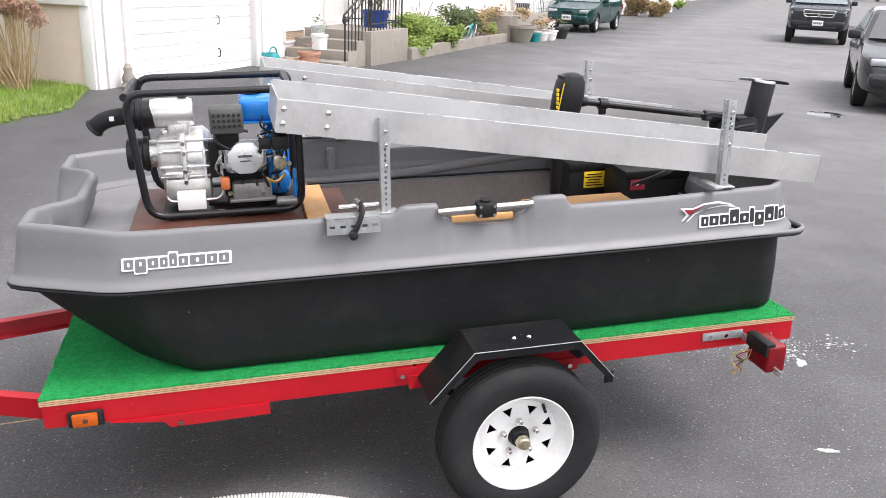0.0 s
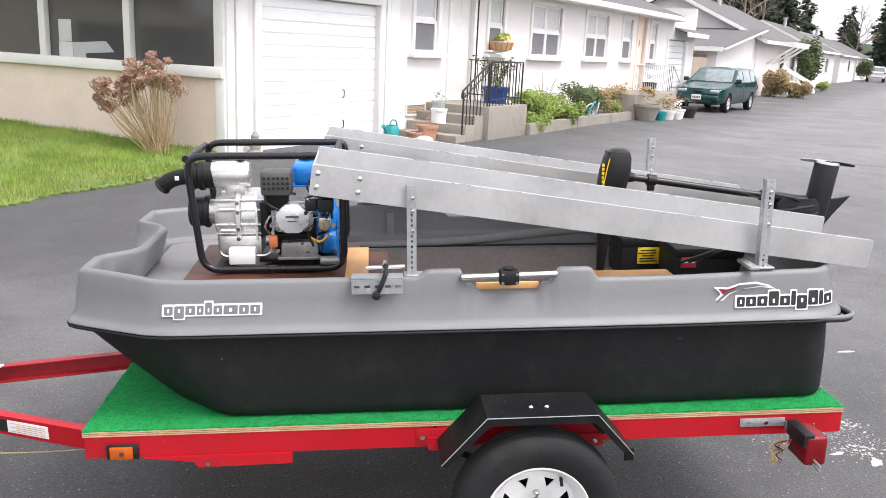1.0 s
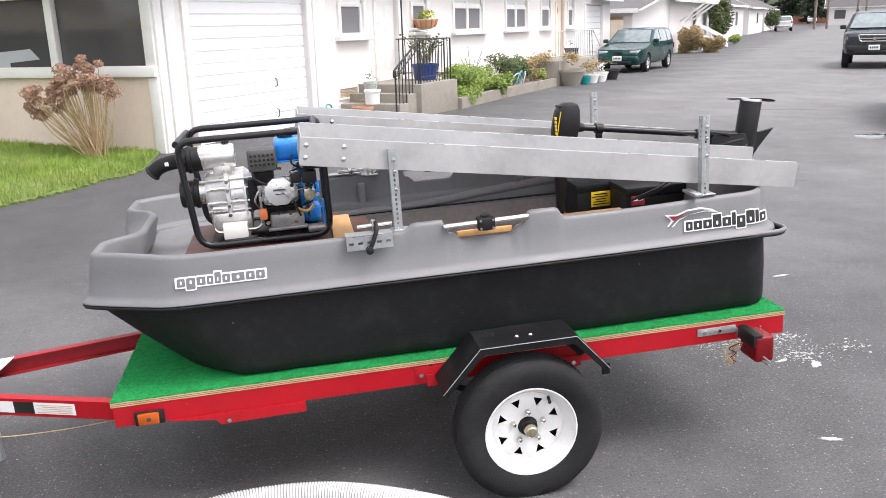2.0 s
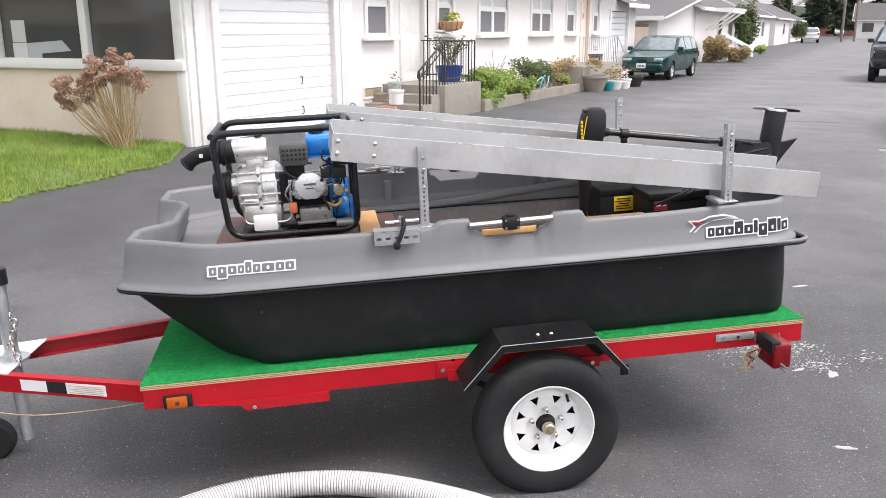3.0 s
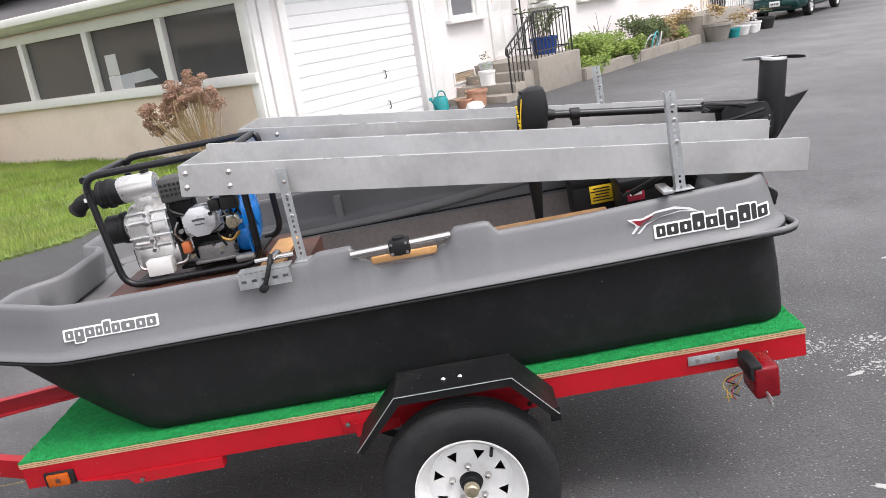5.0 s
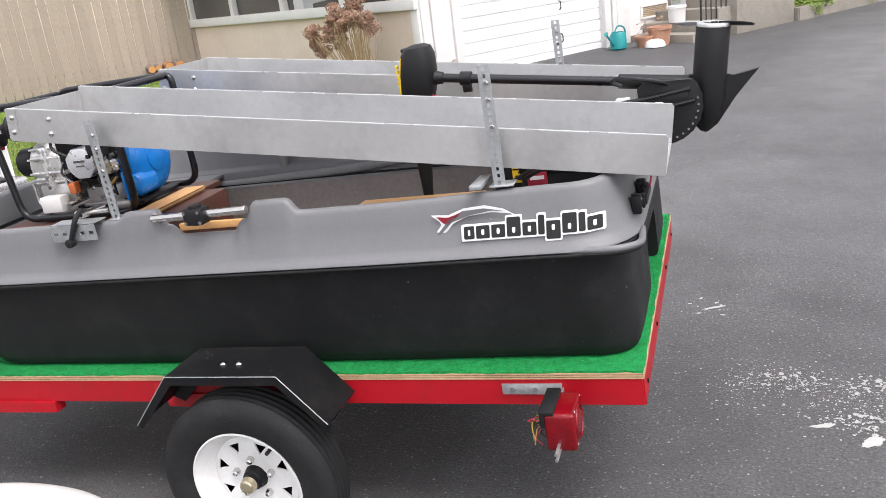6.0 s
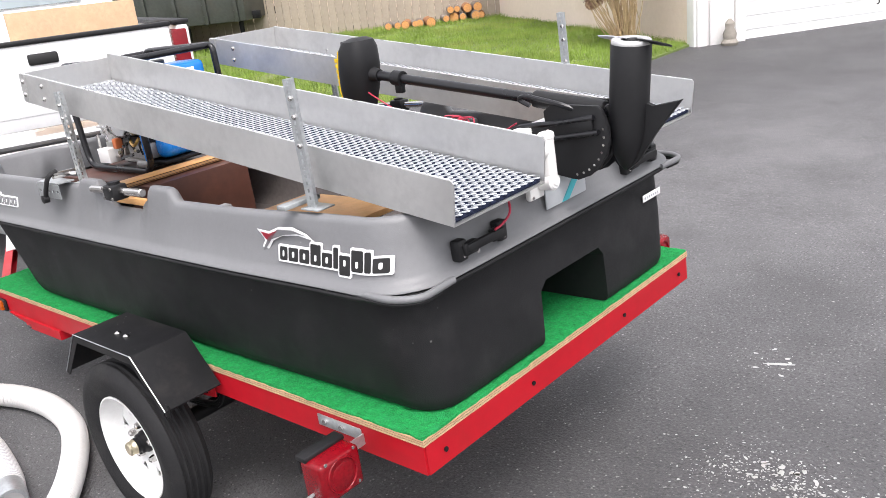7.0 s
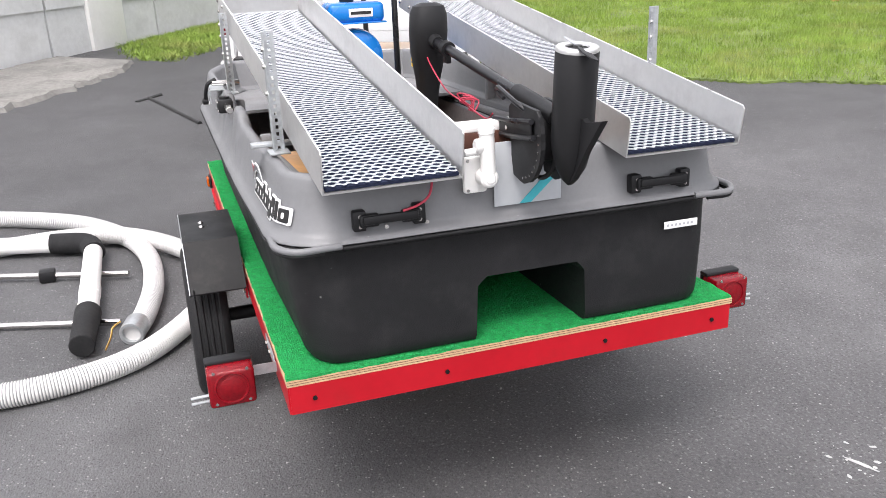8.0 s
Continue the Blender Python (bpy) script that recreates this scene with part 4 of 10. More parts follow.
    lathe(bm, [(0.06, 0), (0.06, 0.008), (0.03, 0.012), (0.03, 0.03)], 20, Matrix.Translation((-1.80, -0.19, 0.076)))
    part("jack_flange", bm, "galv", jack)
    bm = nb()
    cyl(bm, (-1.80, -0.19, 0.38), (-1.80, -0.19, 0.44), 0.034, n=14)
    tube(bm, rounded([(-1.80, -0.19, 0.41), (-1.80, -0.31, 0.42), (-1.80, -0.32, 0.32)], 0.02), 0.008, 8)
    part("jack_crank", bm, "black_plastic", jack)
    bm = nb()
    lathe(bm, [(0.02, -0.025), (0.075, -0.025), (0.088, -0.012), (0.088, 0.012), (0.075, 0.025), (0.02, 0.025)], 24, Matrix.Translation((-1.93, -0.20, -0.245)) @ pose(0, 0, 0, 90, 0, 0))
    part("jack_wheel", bm, "rubber", jack, "black jack wheel")
    bm = nb()
    for k in range(9):
        c = Vector((-1.765 + 0.012 * math.sin(k), -0.23 - 0.004 * k, 0.26 - 0.022 * k))
        ring = [c + Vector((0.011 * math.cos(a) * (k % 2), 0.011 * math.cos(a) * (1 - k % 2), 0.017 * math.sin(a))) for a in [2 * math.pi * i / 10 for i in range(10)]]
        tube(bm, ring, 0.003, 5, closed=True)
    part("safety_chain", bm, "chrome", tr, "bright steel safety chain")
    bm = nb()
    tube(bm, smooth_path([(-1.24, -0.52, -0.012), (-1.45, -0.46, -0.05), (-1.66, -0.42, -0.065), (-1.8, -0.36, -0.07), (-2.0, -0.27, -0.06), (-2.2, -0.15, 0.0)], 6), 0.0021, 6)
    part("wiring_lead", bm, "stem", tr, "thin tan wiring lead hanging under the drawbar")


build_trailer()

# ---- small fishing boat ----
def smoothstep(a, b, x):
    t = min(max((x - a) / (b - a), 0), 1)
    return t * t * (3 - 2 * t)


def gunwale(x):
    """Height of the gunwale along the boat's length."""
    z = 0.560 + 0.012 * smoothstep(-0.9, -1.2, x)
    z += 0.022 * (smoothstep(-0.205, -0.165, x) - smoothstep(-0.068, -0.045, x))
    z -= 0.026 * (smoothstep(-0.066, -0.045, x) - smoothstep(0.212, 0.237, x))
    z -= 0.030 * (smoothstep(-0.033, 0.0, x) - smoothstep(0.17, 0.2, x))
    z += 0.022 * (smoothstep(0.225, 0.25, x) - smoothstep(0.345, 0.375, x))
    z -= 0.014 * smoothstep(0.345, 0.375, x)
    z += 0.010 * smoothstep(0.6, 1.1, x)
    return z


def plan_outline():
    """The boat seen from above, near side first, from the bow round the stern and back."""
    half = [(-1.298, y) for y in (0.0, 0.06, 0.12, 0.18, 0.22, 0.26, 0.30, 0.36, 0.41)]
    half += [(-1.296, 0.443), (-1.285, 0.465), (-1.262, 0.482), (-1.19, 0.518), (-1.105, 0.558), (-1.03, 0.592), (-0.985, 0.602), (-0.94, 0.606)]
    x = -0.88
    while x < -0.25:
        half.append((x, 0.607))
        x += 0.09
    for x in (-0.235, -0.205, -0.19, -0.175, -0.16, -0.12, -0.075, -0.066, -0.056, -0.045, -0.033, -0.02, 0.0, 0.05, 0.1, 0.14, 0.16, 0.17, 0.18, 0.19, 0.2, 0.212, 0.225, 0.237, 0.25, 0.3, 0.34, 0.352, 0.363, 0.375):
        half.append((x, 0.607))
    for x in (0.45, 0.55, 0.65, 0.75, 0.85, 0.95, 1.03, 1.08):
        half.append((x, 0.606 - 0.012 * smoothstep(0.5, 1.1, x)))
    for k in range(1, 9):
        a = math.pi / 2 * k / 8
        half.append((1.08 + 0.14 * math.sin(a), 0.594 - 0.14 * (1 - math.cos(a))))
    half += [(1.222, 0.36), (1.222, 0.26), (1.222, 0.16), (1.222, 0.08), (1.222, 0.0)]
    return [(x, -y) for x, y in half] + [(x, y) for x, y in half[-2:0:-1]]


def boat_ring(bm, inset, zf, bow=None, notch=0.0, stern=0.0):
    """One closed line round the hull: the plan outline moved inward and set at height zf(x)."""
    pl = plan_outline()
    n = len(pl)
    out = []
    for i in range(n):
        a, b = Vector(pl[i - 1]), Vector(pl[(i + 1) % n])
        t = (b - a).normalized()
        nrm = Vector((-t.y, t.x))
        x, y = Vector(pl[i]) + nrm * inset
        x0 = pl[i][0]
        if bow is not None and x < -0.62:
            k = (x + 0.62) / (-1.298 + 0.62)
            x = -0.62 + k * (bow + 0.62)
        if notch and x0 < -1.26:
            x += notch * (1 - smoothstep(0.16, 0.28, abs(y + 0.02)))
        x += stern * smoothstep(0.9, 1.2, x0)
        z = zf(x0) if callable(zf) else zf
        out.append(bm.verts.new((x, y, z)))
    return out


def skin(bm, rings, cap_first=False, cap_last=False):
    for a, b in zip(rings, rings[1:]):
        n = len(a)
        for i in range(n):
            bm.faces.new((a[i], a[(i + 1) % n], b[(i + 1) % n], b[i]))
    if cap_first:
        bm.faces.new(rings[0])
    if cap_last:
        bm.faces.new(rings[-1])


def floor_strips(bm, ring):
    """Closes a ring with strips from side to side."""
    n = len(ring)
    for i in range(n // 2):
        vs = list(dict.fromkeys((ring[i], ring[i + 1], ring[n - i - 1], ring[-i])))
        bm.faces.new(vs)


def print_bars(parent, x0, x1, y, z, h, widths, tall, mt, back, label, shear=0.05):
    """Printed lettering drawn as a row of plain blocks on one pale band, on the side of the hull."""
    total = sum(widths)
    def slab(poly, dy, mt_, nm):
        bm = nb()
        poly = [(p.x, p.y) for p in rounded([(u + shear * (v - z), v, 0) for u, v in poly], 0.004, closed=True, steps=3)]
        vs = [bm.verts.new((u, y(u, v) - dy, v)) for u, v in poly]
        lo = [bm.verts.new((u, y(u, v) + 0.002, v)) for u, v in poly]
        bm.faces.new(vs)
        for i in range(len(vs)):
            bm.faces.new((vs[i], vs[(i + 1) % len(vs)], lo[(i + 1) % len(vs)], lo[i]))
        part(nm, bm, mt_, parent, label)
    x, edges, blocks = x0, [x0], []
    g = 0.0045
    for i, w in enumerate(widths):
        wd = (x1 - x0) * w / total
        lo, hi = tall.get(i, (0, 1))
        a, b = x, x + wd
        m = min(0.0022, wd * 0.10)
        blocks.append((a + m, b - m, z + lo * h, z + hi * h))
        x += wd
        edges.append(x)
    for k, (a, b, lo, hi) in enumerate(blocks):
        u0, u1 = (edges[k] - (g if k == 0 else 0.0015), edges[k + 1] + (g if k == len(blocks) - 1 else 0.0015))
        slab([(u0, lo - g), (u1, lo - g), (u1, hi + g), (u0, hi + g)], 0.0012 + 0.0001 * (k % 2), back, "print_border")
    for a, b, lo, hi in blocks:
        slab([(a, lo), (b, lo), (b, hi), (a, hi)], 0.0022, mt, "print_bar")
        if b - a > 0.02:
            c, t = (a + b) / 2, (b - a) * 0.11
            slab([(c - t, z + h * 0.28), (c + t, z + h * 0.28), (c + t, z + h * 0.72), (c - t, z + h * 0.72)], 0.0028, back, "print_slot")


def build_boat():
    bt = thing("jon_boat", TR, "small grey and black moulded plastic fishing boat on the trailer deck", "boat")
    bm = nb()
    rings = [boat_ring(bm, 0.074, 0.0955, -0.945, 0, 0.042), boat_ring(bm, 0.060, 0.0985, -0.965, 0, 0.042), boat_ring(bm, 0.049, 0.112, -0.992, 0, 0.038), boat_ring(bm, 0.043, 0.135, -1.022, 0, 0.033), boat_ring(bm, 0.030, 0.26, -1.160, 0, 0.018),
             boat_ring(bm, 0.020, 0.372, -1.272), boat_ring(bm, 0.016, 0.392, -1.287), boat_ring(bm, 0.140, 0.392), boat_ring(bm, 0.155, lambda x: 0.20 + 0.125 * smoothstep(0.5, 0.7, x), -1.05), boat_ring(bm, 0.19, lambda x: 0.155 + 0.145 * smoothstep(0.5, 0.7, x), -0.98)]
    skin(bm, rings, True)
    floor_strips(bm, rings[-1])
    hull = part("lower_hull", bm, "poly_black", bt, "matt black moulded lower hull with scuffs", 50)
    kb = nb()
    prof = [(-0.140, 0.05), (0.172, 0.05), (0.166, 0.255), (0.145, 0.280), (-0.105, 0.280), (-0.130, 0.258)]
    a = [kb.verts.new((1.35, y, z)) for y, z in prof]
    b = [kb.verts.new((0.60, y * 0.9, z if z < 0.1 else z - 0.09)) for y, z in prof]
    n = len(prof)
    kb.faces.new(a)
    kb.faces.new(b[::-1])
    for i in range(n):
        kb.faces.new((a[i], a[(i + 1) % n], b[(i + 1) % n], b[i]))
    cut(hull, kb)
    # rim flange
    bm = nb()
    rings = [boat_ring(bm, 0.018, 0.386), boat_ring(bm, -0.010, 0.387), boat_ring(bm, -0.019, 0.391), boat_ring(bm, -0.021, 0.396), boat_ring(bm, -0.019, 0.400), boat_ring(bm, 0.010, 0.402)]
    skin(bm, rings)
    part("rim_flange", bm, "poly_black", bt, "rolled black edge of the lower hull", 60)
    # grey upper shell with rounded gunwale
    bm = nb()
    g = gunwale
    nt = 0.115
    rings = [boat_ring(bm, 0.012, 0.4005), boat_ring(bm, -0.014, 0.4015), boat_ring(bm, -0.019, 0.405), boat_ring(bm, -0.017, 0.411), boat_ring(bm, -0.006, 0.416), boat_ring(bm, 0.006, 0.432),
             boat_ring(bm, 0.020, lambda x: 0.55 * g(x) + 0.45 * 0.432, None, nt * 0.55), boat_ring(bm, 0.030, lambda x: g(x) - 0.014, None, nt), boat_ring(bm, 0.033, lambda x: g(x) - 0.006, None, nt),
             boat_ring(bm, 0.040, g, None, nt), boat_ring(bm, 0.052, g, None, nt), boat_ring(bm, 0.060, lambda x: g(x) - 0.006, None, nt), boat_ring(bm, 0.064, lambda x: g(x) - 0.016, None, nt),
             boat_ring(bm, 0.082, 0.455, None, nt * 0.6), boat_ring(bm, 0.086, 0.448), boat_ring(bm, 0.112, 0.443), boat_ring(bm, 0.116, 0.436), boat_ring(bm, 0.124, 0.392), boat_ring(bm, 0.146, 0.386), boat_ring(bm, 0.150, 0.380)]
    skin(bm, rings)
    part("upper_shell", bm, "poly_grey", bt, "grey moulded upper hull with rounded gunwale", 50)
    bm = nb()
    rings = [boat_ring(bm, 0.148, 0.3805), boat_ring(bm, 0.165, lambda x: 0.21 + 0.125 * smoothstep(0.5, 0.7, x), -1.05), boat_ring(bm, 0.20, lambda x: 0.165 + 0.145 * smoothstep(0.5, 0.7, x), -0.98)]
    skin(bm, rings)
    floor_strips(bm, rings[-1])
    part("inner_liner", bm, "floor_brown", bt, "dull brownish inner liner and floor", 50)
    # bow deck inside
    bm = nb()
    prism(bm, [(-1.17, -0.38), (-1.02, -0.47), (-0.55, -0.50), (-0.55, 0.50), (-1.02, 0.47), (-1.17, 0.38)], 0.012, Matrix.Translation((0, 0, 0.425)))
    part("bow_deck", bm, "poly_inside", bt, "light grey bow deck")
    # moulded ledge along the inner walls
    for s in (-1, 1):
        bm = nb()
        tube(bm, smooth_path([(-0.60, s * 0.486, 0.388), (-0.25, s * 0.487, 0.398), (0.06, s * 0.488, 0.409), (0.40, s * 0.488, 0.440), (0.70, s * 0.488, 0.461), (1.0, s * 0.482, 0.470)], 5), 0.0185, 12)
        part("wall_ledge", bm, "poly_inside", bt, "rounded moulded ledge inside the hull")
    # moulded ribs on the inner walls
    for s in (-1, 1):
        for x in (-0.26, 0.50):
            bm = nb()
            box(bm, (x, s * 0.512, 0.46), (0.035, 0.04, 0.14), m=None, bevel=0.008)
            part("wall_rib", bm, "poly_inside", bt)
    # stern carry handles and drain fitting
    for yc in (-0.344, 0.36):
        bm = nb()
        for dy in (-0.070, 0.070):
            box(bm, (1.224, yc + dy, 0.452), (0.026, 0.030, 0.048), bevel=0.005)
            box(bm, (1.236, yc + dy * 0.70, 0.453), (0.018, 0.045, 0.030), bevel=0.005)
        box(bm, (1.243, yc, 0.455), (0.014, 0.130, 0.021), bevel=0.005)
        h = part("carry_handle", bm, "black_plastic", bt, "black plastic carry handle on the transom")
        for dy in (-0.070, 0.070):
            for dz in (-0.012, 0.012):
                bm = nb()
                bolt(bm, (1.237, yc + dy, 0.452 + dz), (1, 0, 0), 0.0045, 0.002, 8)
                part("handle_screw", bm, "chrome", h)
    for y, z in ((-0.35, 0.428), (-0.265, 0.412), (-0.253, 0.426)):
        bm = nb()
        bolt(bm, (1.219 + 0.02 * (0.432 - z), y, z), (1, 0, 0.1), 0.005, 0.0035, 8)
        part("transom_screw", bm, "chrome", bt)
    # rubbing handle loop at the stern corners
    for s in (-1, 1):
        bm = nb()
        tube(bm, rounded([(1.12, s * 0.603, 0.395), (1.195, s * 0.600, 0.394), (1.243, s * 0.565, 0.393), (1.236, s * 0.50, 0.393)], 0.04), 0.007, 8)
        part("corner_bumper", bm, "poly_black", bt, "moulded stern corner bumper")
        bm = nb()
        tube(bm, rounded([(1.06, s * 0.600, 0.404), (1.195, s * 0.602, 0.404), (1.246, s * 0.566, 0.403), (1.238, s * 0.46, 0.403)], 0.05), 0.0085, 10)
        part("corner_lip", bm, "poly_grey", bt)
    bm = nb()
    box(bm, (1.2245, 0.0, 0.5175), (0.004, 0.174, 0.153), bevel=0.001)
    plate = part("transom_plate", bm, "sticker", bt, "pale grey transom plate with a teal printed stripe")
    bm = nb()
    prism(bm, [(-0.035, -0.038), (-0.005, -0.038), (0.06, 0.02), (0.06, 0.038), (0.045, 0.038)], 0.001, Matrix.Translation((1.2268, 0.012, 0.480)) @ pose(0, 0, 0, 90, 0, 90))
    part("plate_stripe", bm, "teal", plate)
    bm = nb()
    box(bm, (1.212, 0.442, 0.323), (0.003, 0.10, 0.020), bevel=0.001)
    tag = part("registration_label", bm, "white_print", bt, "small white label with illegible print")
    bm = nb()
    for k in range(7):
        box(bm, (1.2140, 0.402 + 0.012 * k, 0.323), (0.0008, 0.006, 0.006))
    part("print_bar", bm, "sticker", tag)
    # side print, both sides
    for s in (-1, 1):
        def face(x, z):
            w = 0.607 - 0.012 * smoothstep(0.5, 1.1, x)
            if x > 1.08:
                w -= 0.14 * (1 - math.sqrt(max(0.0, 1 - ((x - 1.08) / 0.14) ** 2)))
            return s * (w - 0.004 - 0.20 * (z - 0.432))
        if s < 0:
            print_bars(bt, 0.824, 1.162, face, 0.447, 0.031, [0.8, 1, 1, 1, 1, 0.5, 1, 1, 0.5, 1], {3: (0, 1.48), 5: (0, 1.48), 6: (-0.38, 1), 7: (0, 1.48), 8: (0, 1.42)}, "ink", "white_print", "")
            print_bars(bt, -0.975, -0.684, face, 0.462, 0.027, [0.9, 1, 1, 0.75, 0.75, 0.9, 1.4, 1, 1], {1: (-0.38, 1), 4: (0, 1.35)}, "poly_grey", "white_print", "")
            # leaping swoosh: white outline, dark red fin
            sw = [(0.722, 0.438), (0.745, 0.452), (0.782, 0.482), (0.80, 0.500), (0.84, 0.516), (0.90, 0.522), (0.945, 0.516), (0.965, 0.506), (0.93, 0.528), (0.885, 0.540), (0.83, 0.536), (0.79, 0.522), (0.745, 0.524), (0.765, 0.506), (0.768, 0.498), (0.742, 0.468)]
            bm = nb()
            prism(bm, [(x + 0.003, z - 0.012) for x, z in sw], 0.0014, upright(0, face(0.85, 0.48) - 0.0015 + 0.0014, 0))
            part("print_border", bm, "white_print", bt)
            bm = nb()
            prism(bm, [(0.762, 0.519), (0.792, 0.516), (0.83, 0.528), (0.812, 0.514), (0.79, 0.498), (0.778, 0.502)], 0.001, Matrix.Translation((0, 0, -0.012)) @ upright(0, face(0.85, 0.48) - 0.0030 + 0.001, 0))
            part("print_fin", bm, "maroon", bt, "dark red print")
            bm = nb()
            prism(bm, [(0.735, 0.448), (0.775, 0.482), (0.80, 0.504), (0.85, 0.519), (0.90, 0.526), (0.93, 0.524), (0.885, 0.533), (0.83, 0.530), (0.79, 0.508), (0.765, 0.482)], 0.001, Matrix.Translation((0, 0, -0.012)) @ upright(0, face(0.85, 0.48) - 0.0030 + 0.001, 0))
            part("print_line", bm, "poly_grey", bt)
    return bt


build_boat()

# ---- dredging gear carried in the boat ----
def L(x, y, z):
    return TR @ Matrix.Translation((x, y, z))


def sluice_tray(y, yaw, inner=0.092):
    """An open aluminium channel floored with expanded metal over dark matting."""
    m = TR @ Matrix.Translation((-0.530, y, 0.818)) @ pose(0, 0, 0, 0, 8.47, 0) @ pose(0, 0, 0, 0, 0, yaw)
    t = thing("sluice_tray", m, "long aluminium sluice tray floored with expanded metal, propped above the boat", "sluice tray", "sluice trays")
    ln, w, h, th = 1.856, 0.308, 0.092, 0.0035
    bm = nb()
    box(bm, (ln / 2, 0, -th / 2), (ln, w, th))
    part("tray_floor", bm, "alu", t)
    for s in (-1, 1):
        h = inner if s > 0 else 0.092
        bm = nb()
        prism(bm, [(0, -th), (ln, -th), (ln, h - 0.006), (ln - 0.006, h), (0.0, h)], th, upright(0, s * w / 2 + (th if s > 0 else 0), 0))
        part("side_wall", bm, "alu", t, "", 10)
        # thin strip in a brighter metal colour along the wall's top edge
        bm = nb()
        box(bm, (ln / 2, s * (w / 2 + th / 2), h + 0.0006), (ln - 0.012, th * 1.02, 0.0022))
        part("wall_edge", bm, "edge_metal", t, "bright top edge")
    h = 0.092
    bm = nb()
    box(bm, (0.0018, 0, h / 2 - th / 2), (th, w - 0.002, h + th - 0.003))
    for s in (-1, 1):
        box(bm, (0.016, s * (w / 2 + th + 0.0012), h / 2), (0.036, 0.0024, h - 0.002))
    end = part("end_plate", bm, "alu", t, "folded aluminium end plate")
    for s in (-1, 1):
        for z in (0.024, 0.066):
            for x in (0.018, 0.145):
                bm = nb()
                lathe(bm, [(0.0085, 0), (0.0085, 0.002), (0.006, 0.0045), (0.002, 0.006)], 10, Matrix.Translation((x, s * (w / 2 + th + (0.0024 if x < 0.1 else 0.0)), z)) @ pose(0, 0, 0, -90 * s, 0, 0))
                part("bolt_head", bm, "chrome", end)
    bm = nb()
    box(bm, (ln / 2 + 0.004, 0, 0.005), (ln - 0.02, w - 0.008, 0.008), bevel=0.002)
    part("matting", bm, "navy", t, "dark blue riffle matting")
    # expanded metal: wavy strands joined in a diamond lattice
    bm = nb()
    rows, cells = 104, 12
    px, py = (ln - 0.012) / rows, (w - 0.012) / cells
    for r in range(rows):
        x0 = 0.008 + px * (r + 0.5)
        ph = r % 2
        prev = None
        for k in range(cells * 4 + 1):
            yy = -(w - 0.012) / 2 + py * k / 4
            q = (k + 2 * ph) % 4
            off = (0.5, 0.5, -0.5, -0.5)[q] * px * 1.0
            z = 0.0115 + (0.0035 if q in (0, 1) else -0.0015)
            wd, hh = 0.0033, 0.0016
            cur = [bm.verts.new((x0 + off + a, yy, z + b)) for a, b in ((-wd, -hh), (wd, -hh * 0.2), (wd * 0.6, hh), (-wd, hh * 0.4))]
            if prev:
                for i in range(4):
                    bm.faces.new((prev[i], prev[(i + 1) % 4], cur[(i + 1) % 4], cur[i]))
            prev = cur
    ob = part("expanded_metal", bm, "mesh_metal", t, "flattened expanded metal mesh", 60)
    tagged(ob, kind="stuff")
    return t


sluice_tray(-0.366, 0.55, 0.104)
sluice_tray(0.372, 0.0)


def slotted_post(x, y, z0, z1, out, lean, label):
    """A post of slotted steel angle with bolts through it."""
    m = L(x, y, z0) @ pose(0, 0, 0, 0, lean, 0)
    t = thing("slotted_post", m, label, "post", "slotted posts")
    h = z1 - z0
    up = Matrix(((0, 1, 0, 0), (0, 0, 1, 0), (1, 0, 0, 0), (0, 0, 0, 1)))
    bm = nb()
    perforated(bm, h, 0.029, 0.0025, 0.0165, 0.009, 0.007, Matrix.Translation((0.0145, 0, 0)) @ up)
    part("flange", bm, "galv", t)
    bm = nb()
    up2 = Matrix(((0, 0, 1, 0), (0, 1, 0, 0), (1, 0, 0, 0), (0, 0, 0, 1)))
    perforated(bm, h, 0.027, 0.0025, 0.0165, 0.009, 0.007, Matrix.Translation((0, 0.016, 0)) @ up2)
    part("flange", bm, "galv", t)
    for f in (0.50, 0.72, 0.86):
        bm = nb()
        lathe(bm, [(0.0065, 0), (0.0065, 0.003), (0.0045, 0.005)], 6, Matrix.Translation((0.017, -0.0005, h * f)) @ pose(0, 0, 0, 90, 0, 0))
        part("bolt_head", bm, "chrome", t)
    bm = nb()
    box(bm, (0.02, 0.012, 0.002), (0.06, 0.05, 0.004), bevel=0.001)
    part("foot_plate", bm, "galv", t)
    return t


slotted_post(-0.232, -0.552, 0.560, 0.846, -1, 0.0, "front slotted galvanised steel post holding a sluice tray")
slotted_post(0.908, -0.548, 0.562, 0.852, -1, 0.0, "rear slotted galvanised steel post holding a sluice tray")
slotted_post(-0.225, 0.530, 0.560, 0.835, 1, 0.0, "front slotted galvanised steel post holding a sluice tray")
slotted_post(0.885, 0.528, 0.562, 0.852, 1, 0.0, "rear slotted galvanised steel post holding a sluice tray")


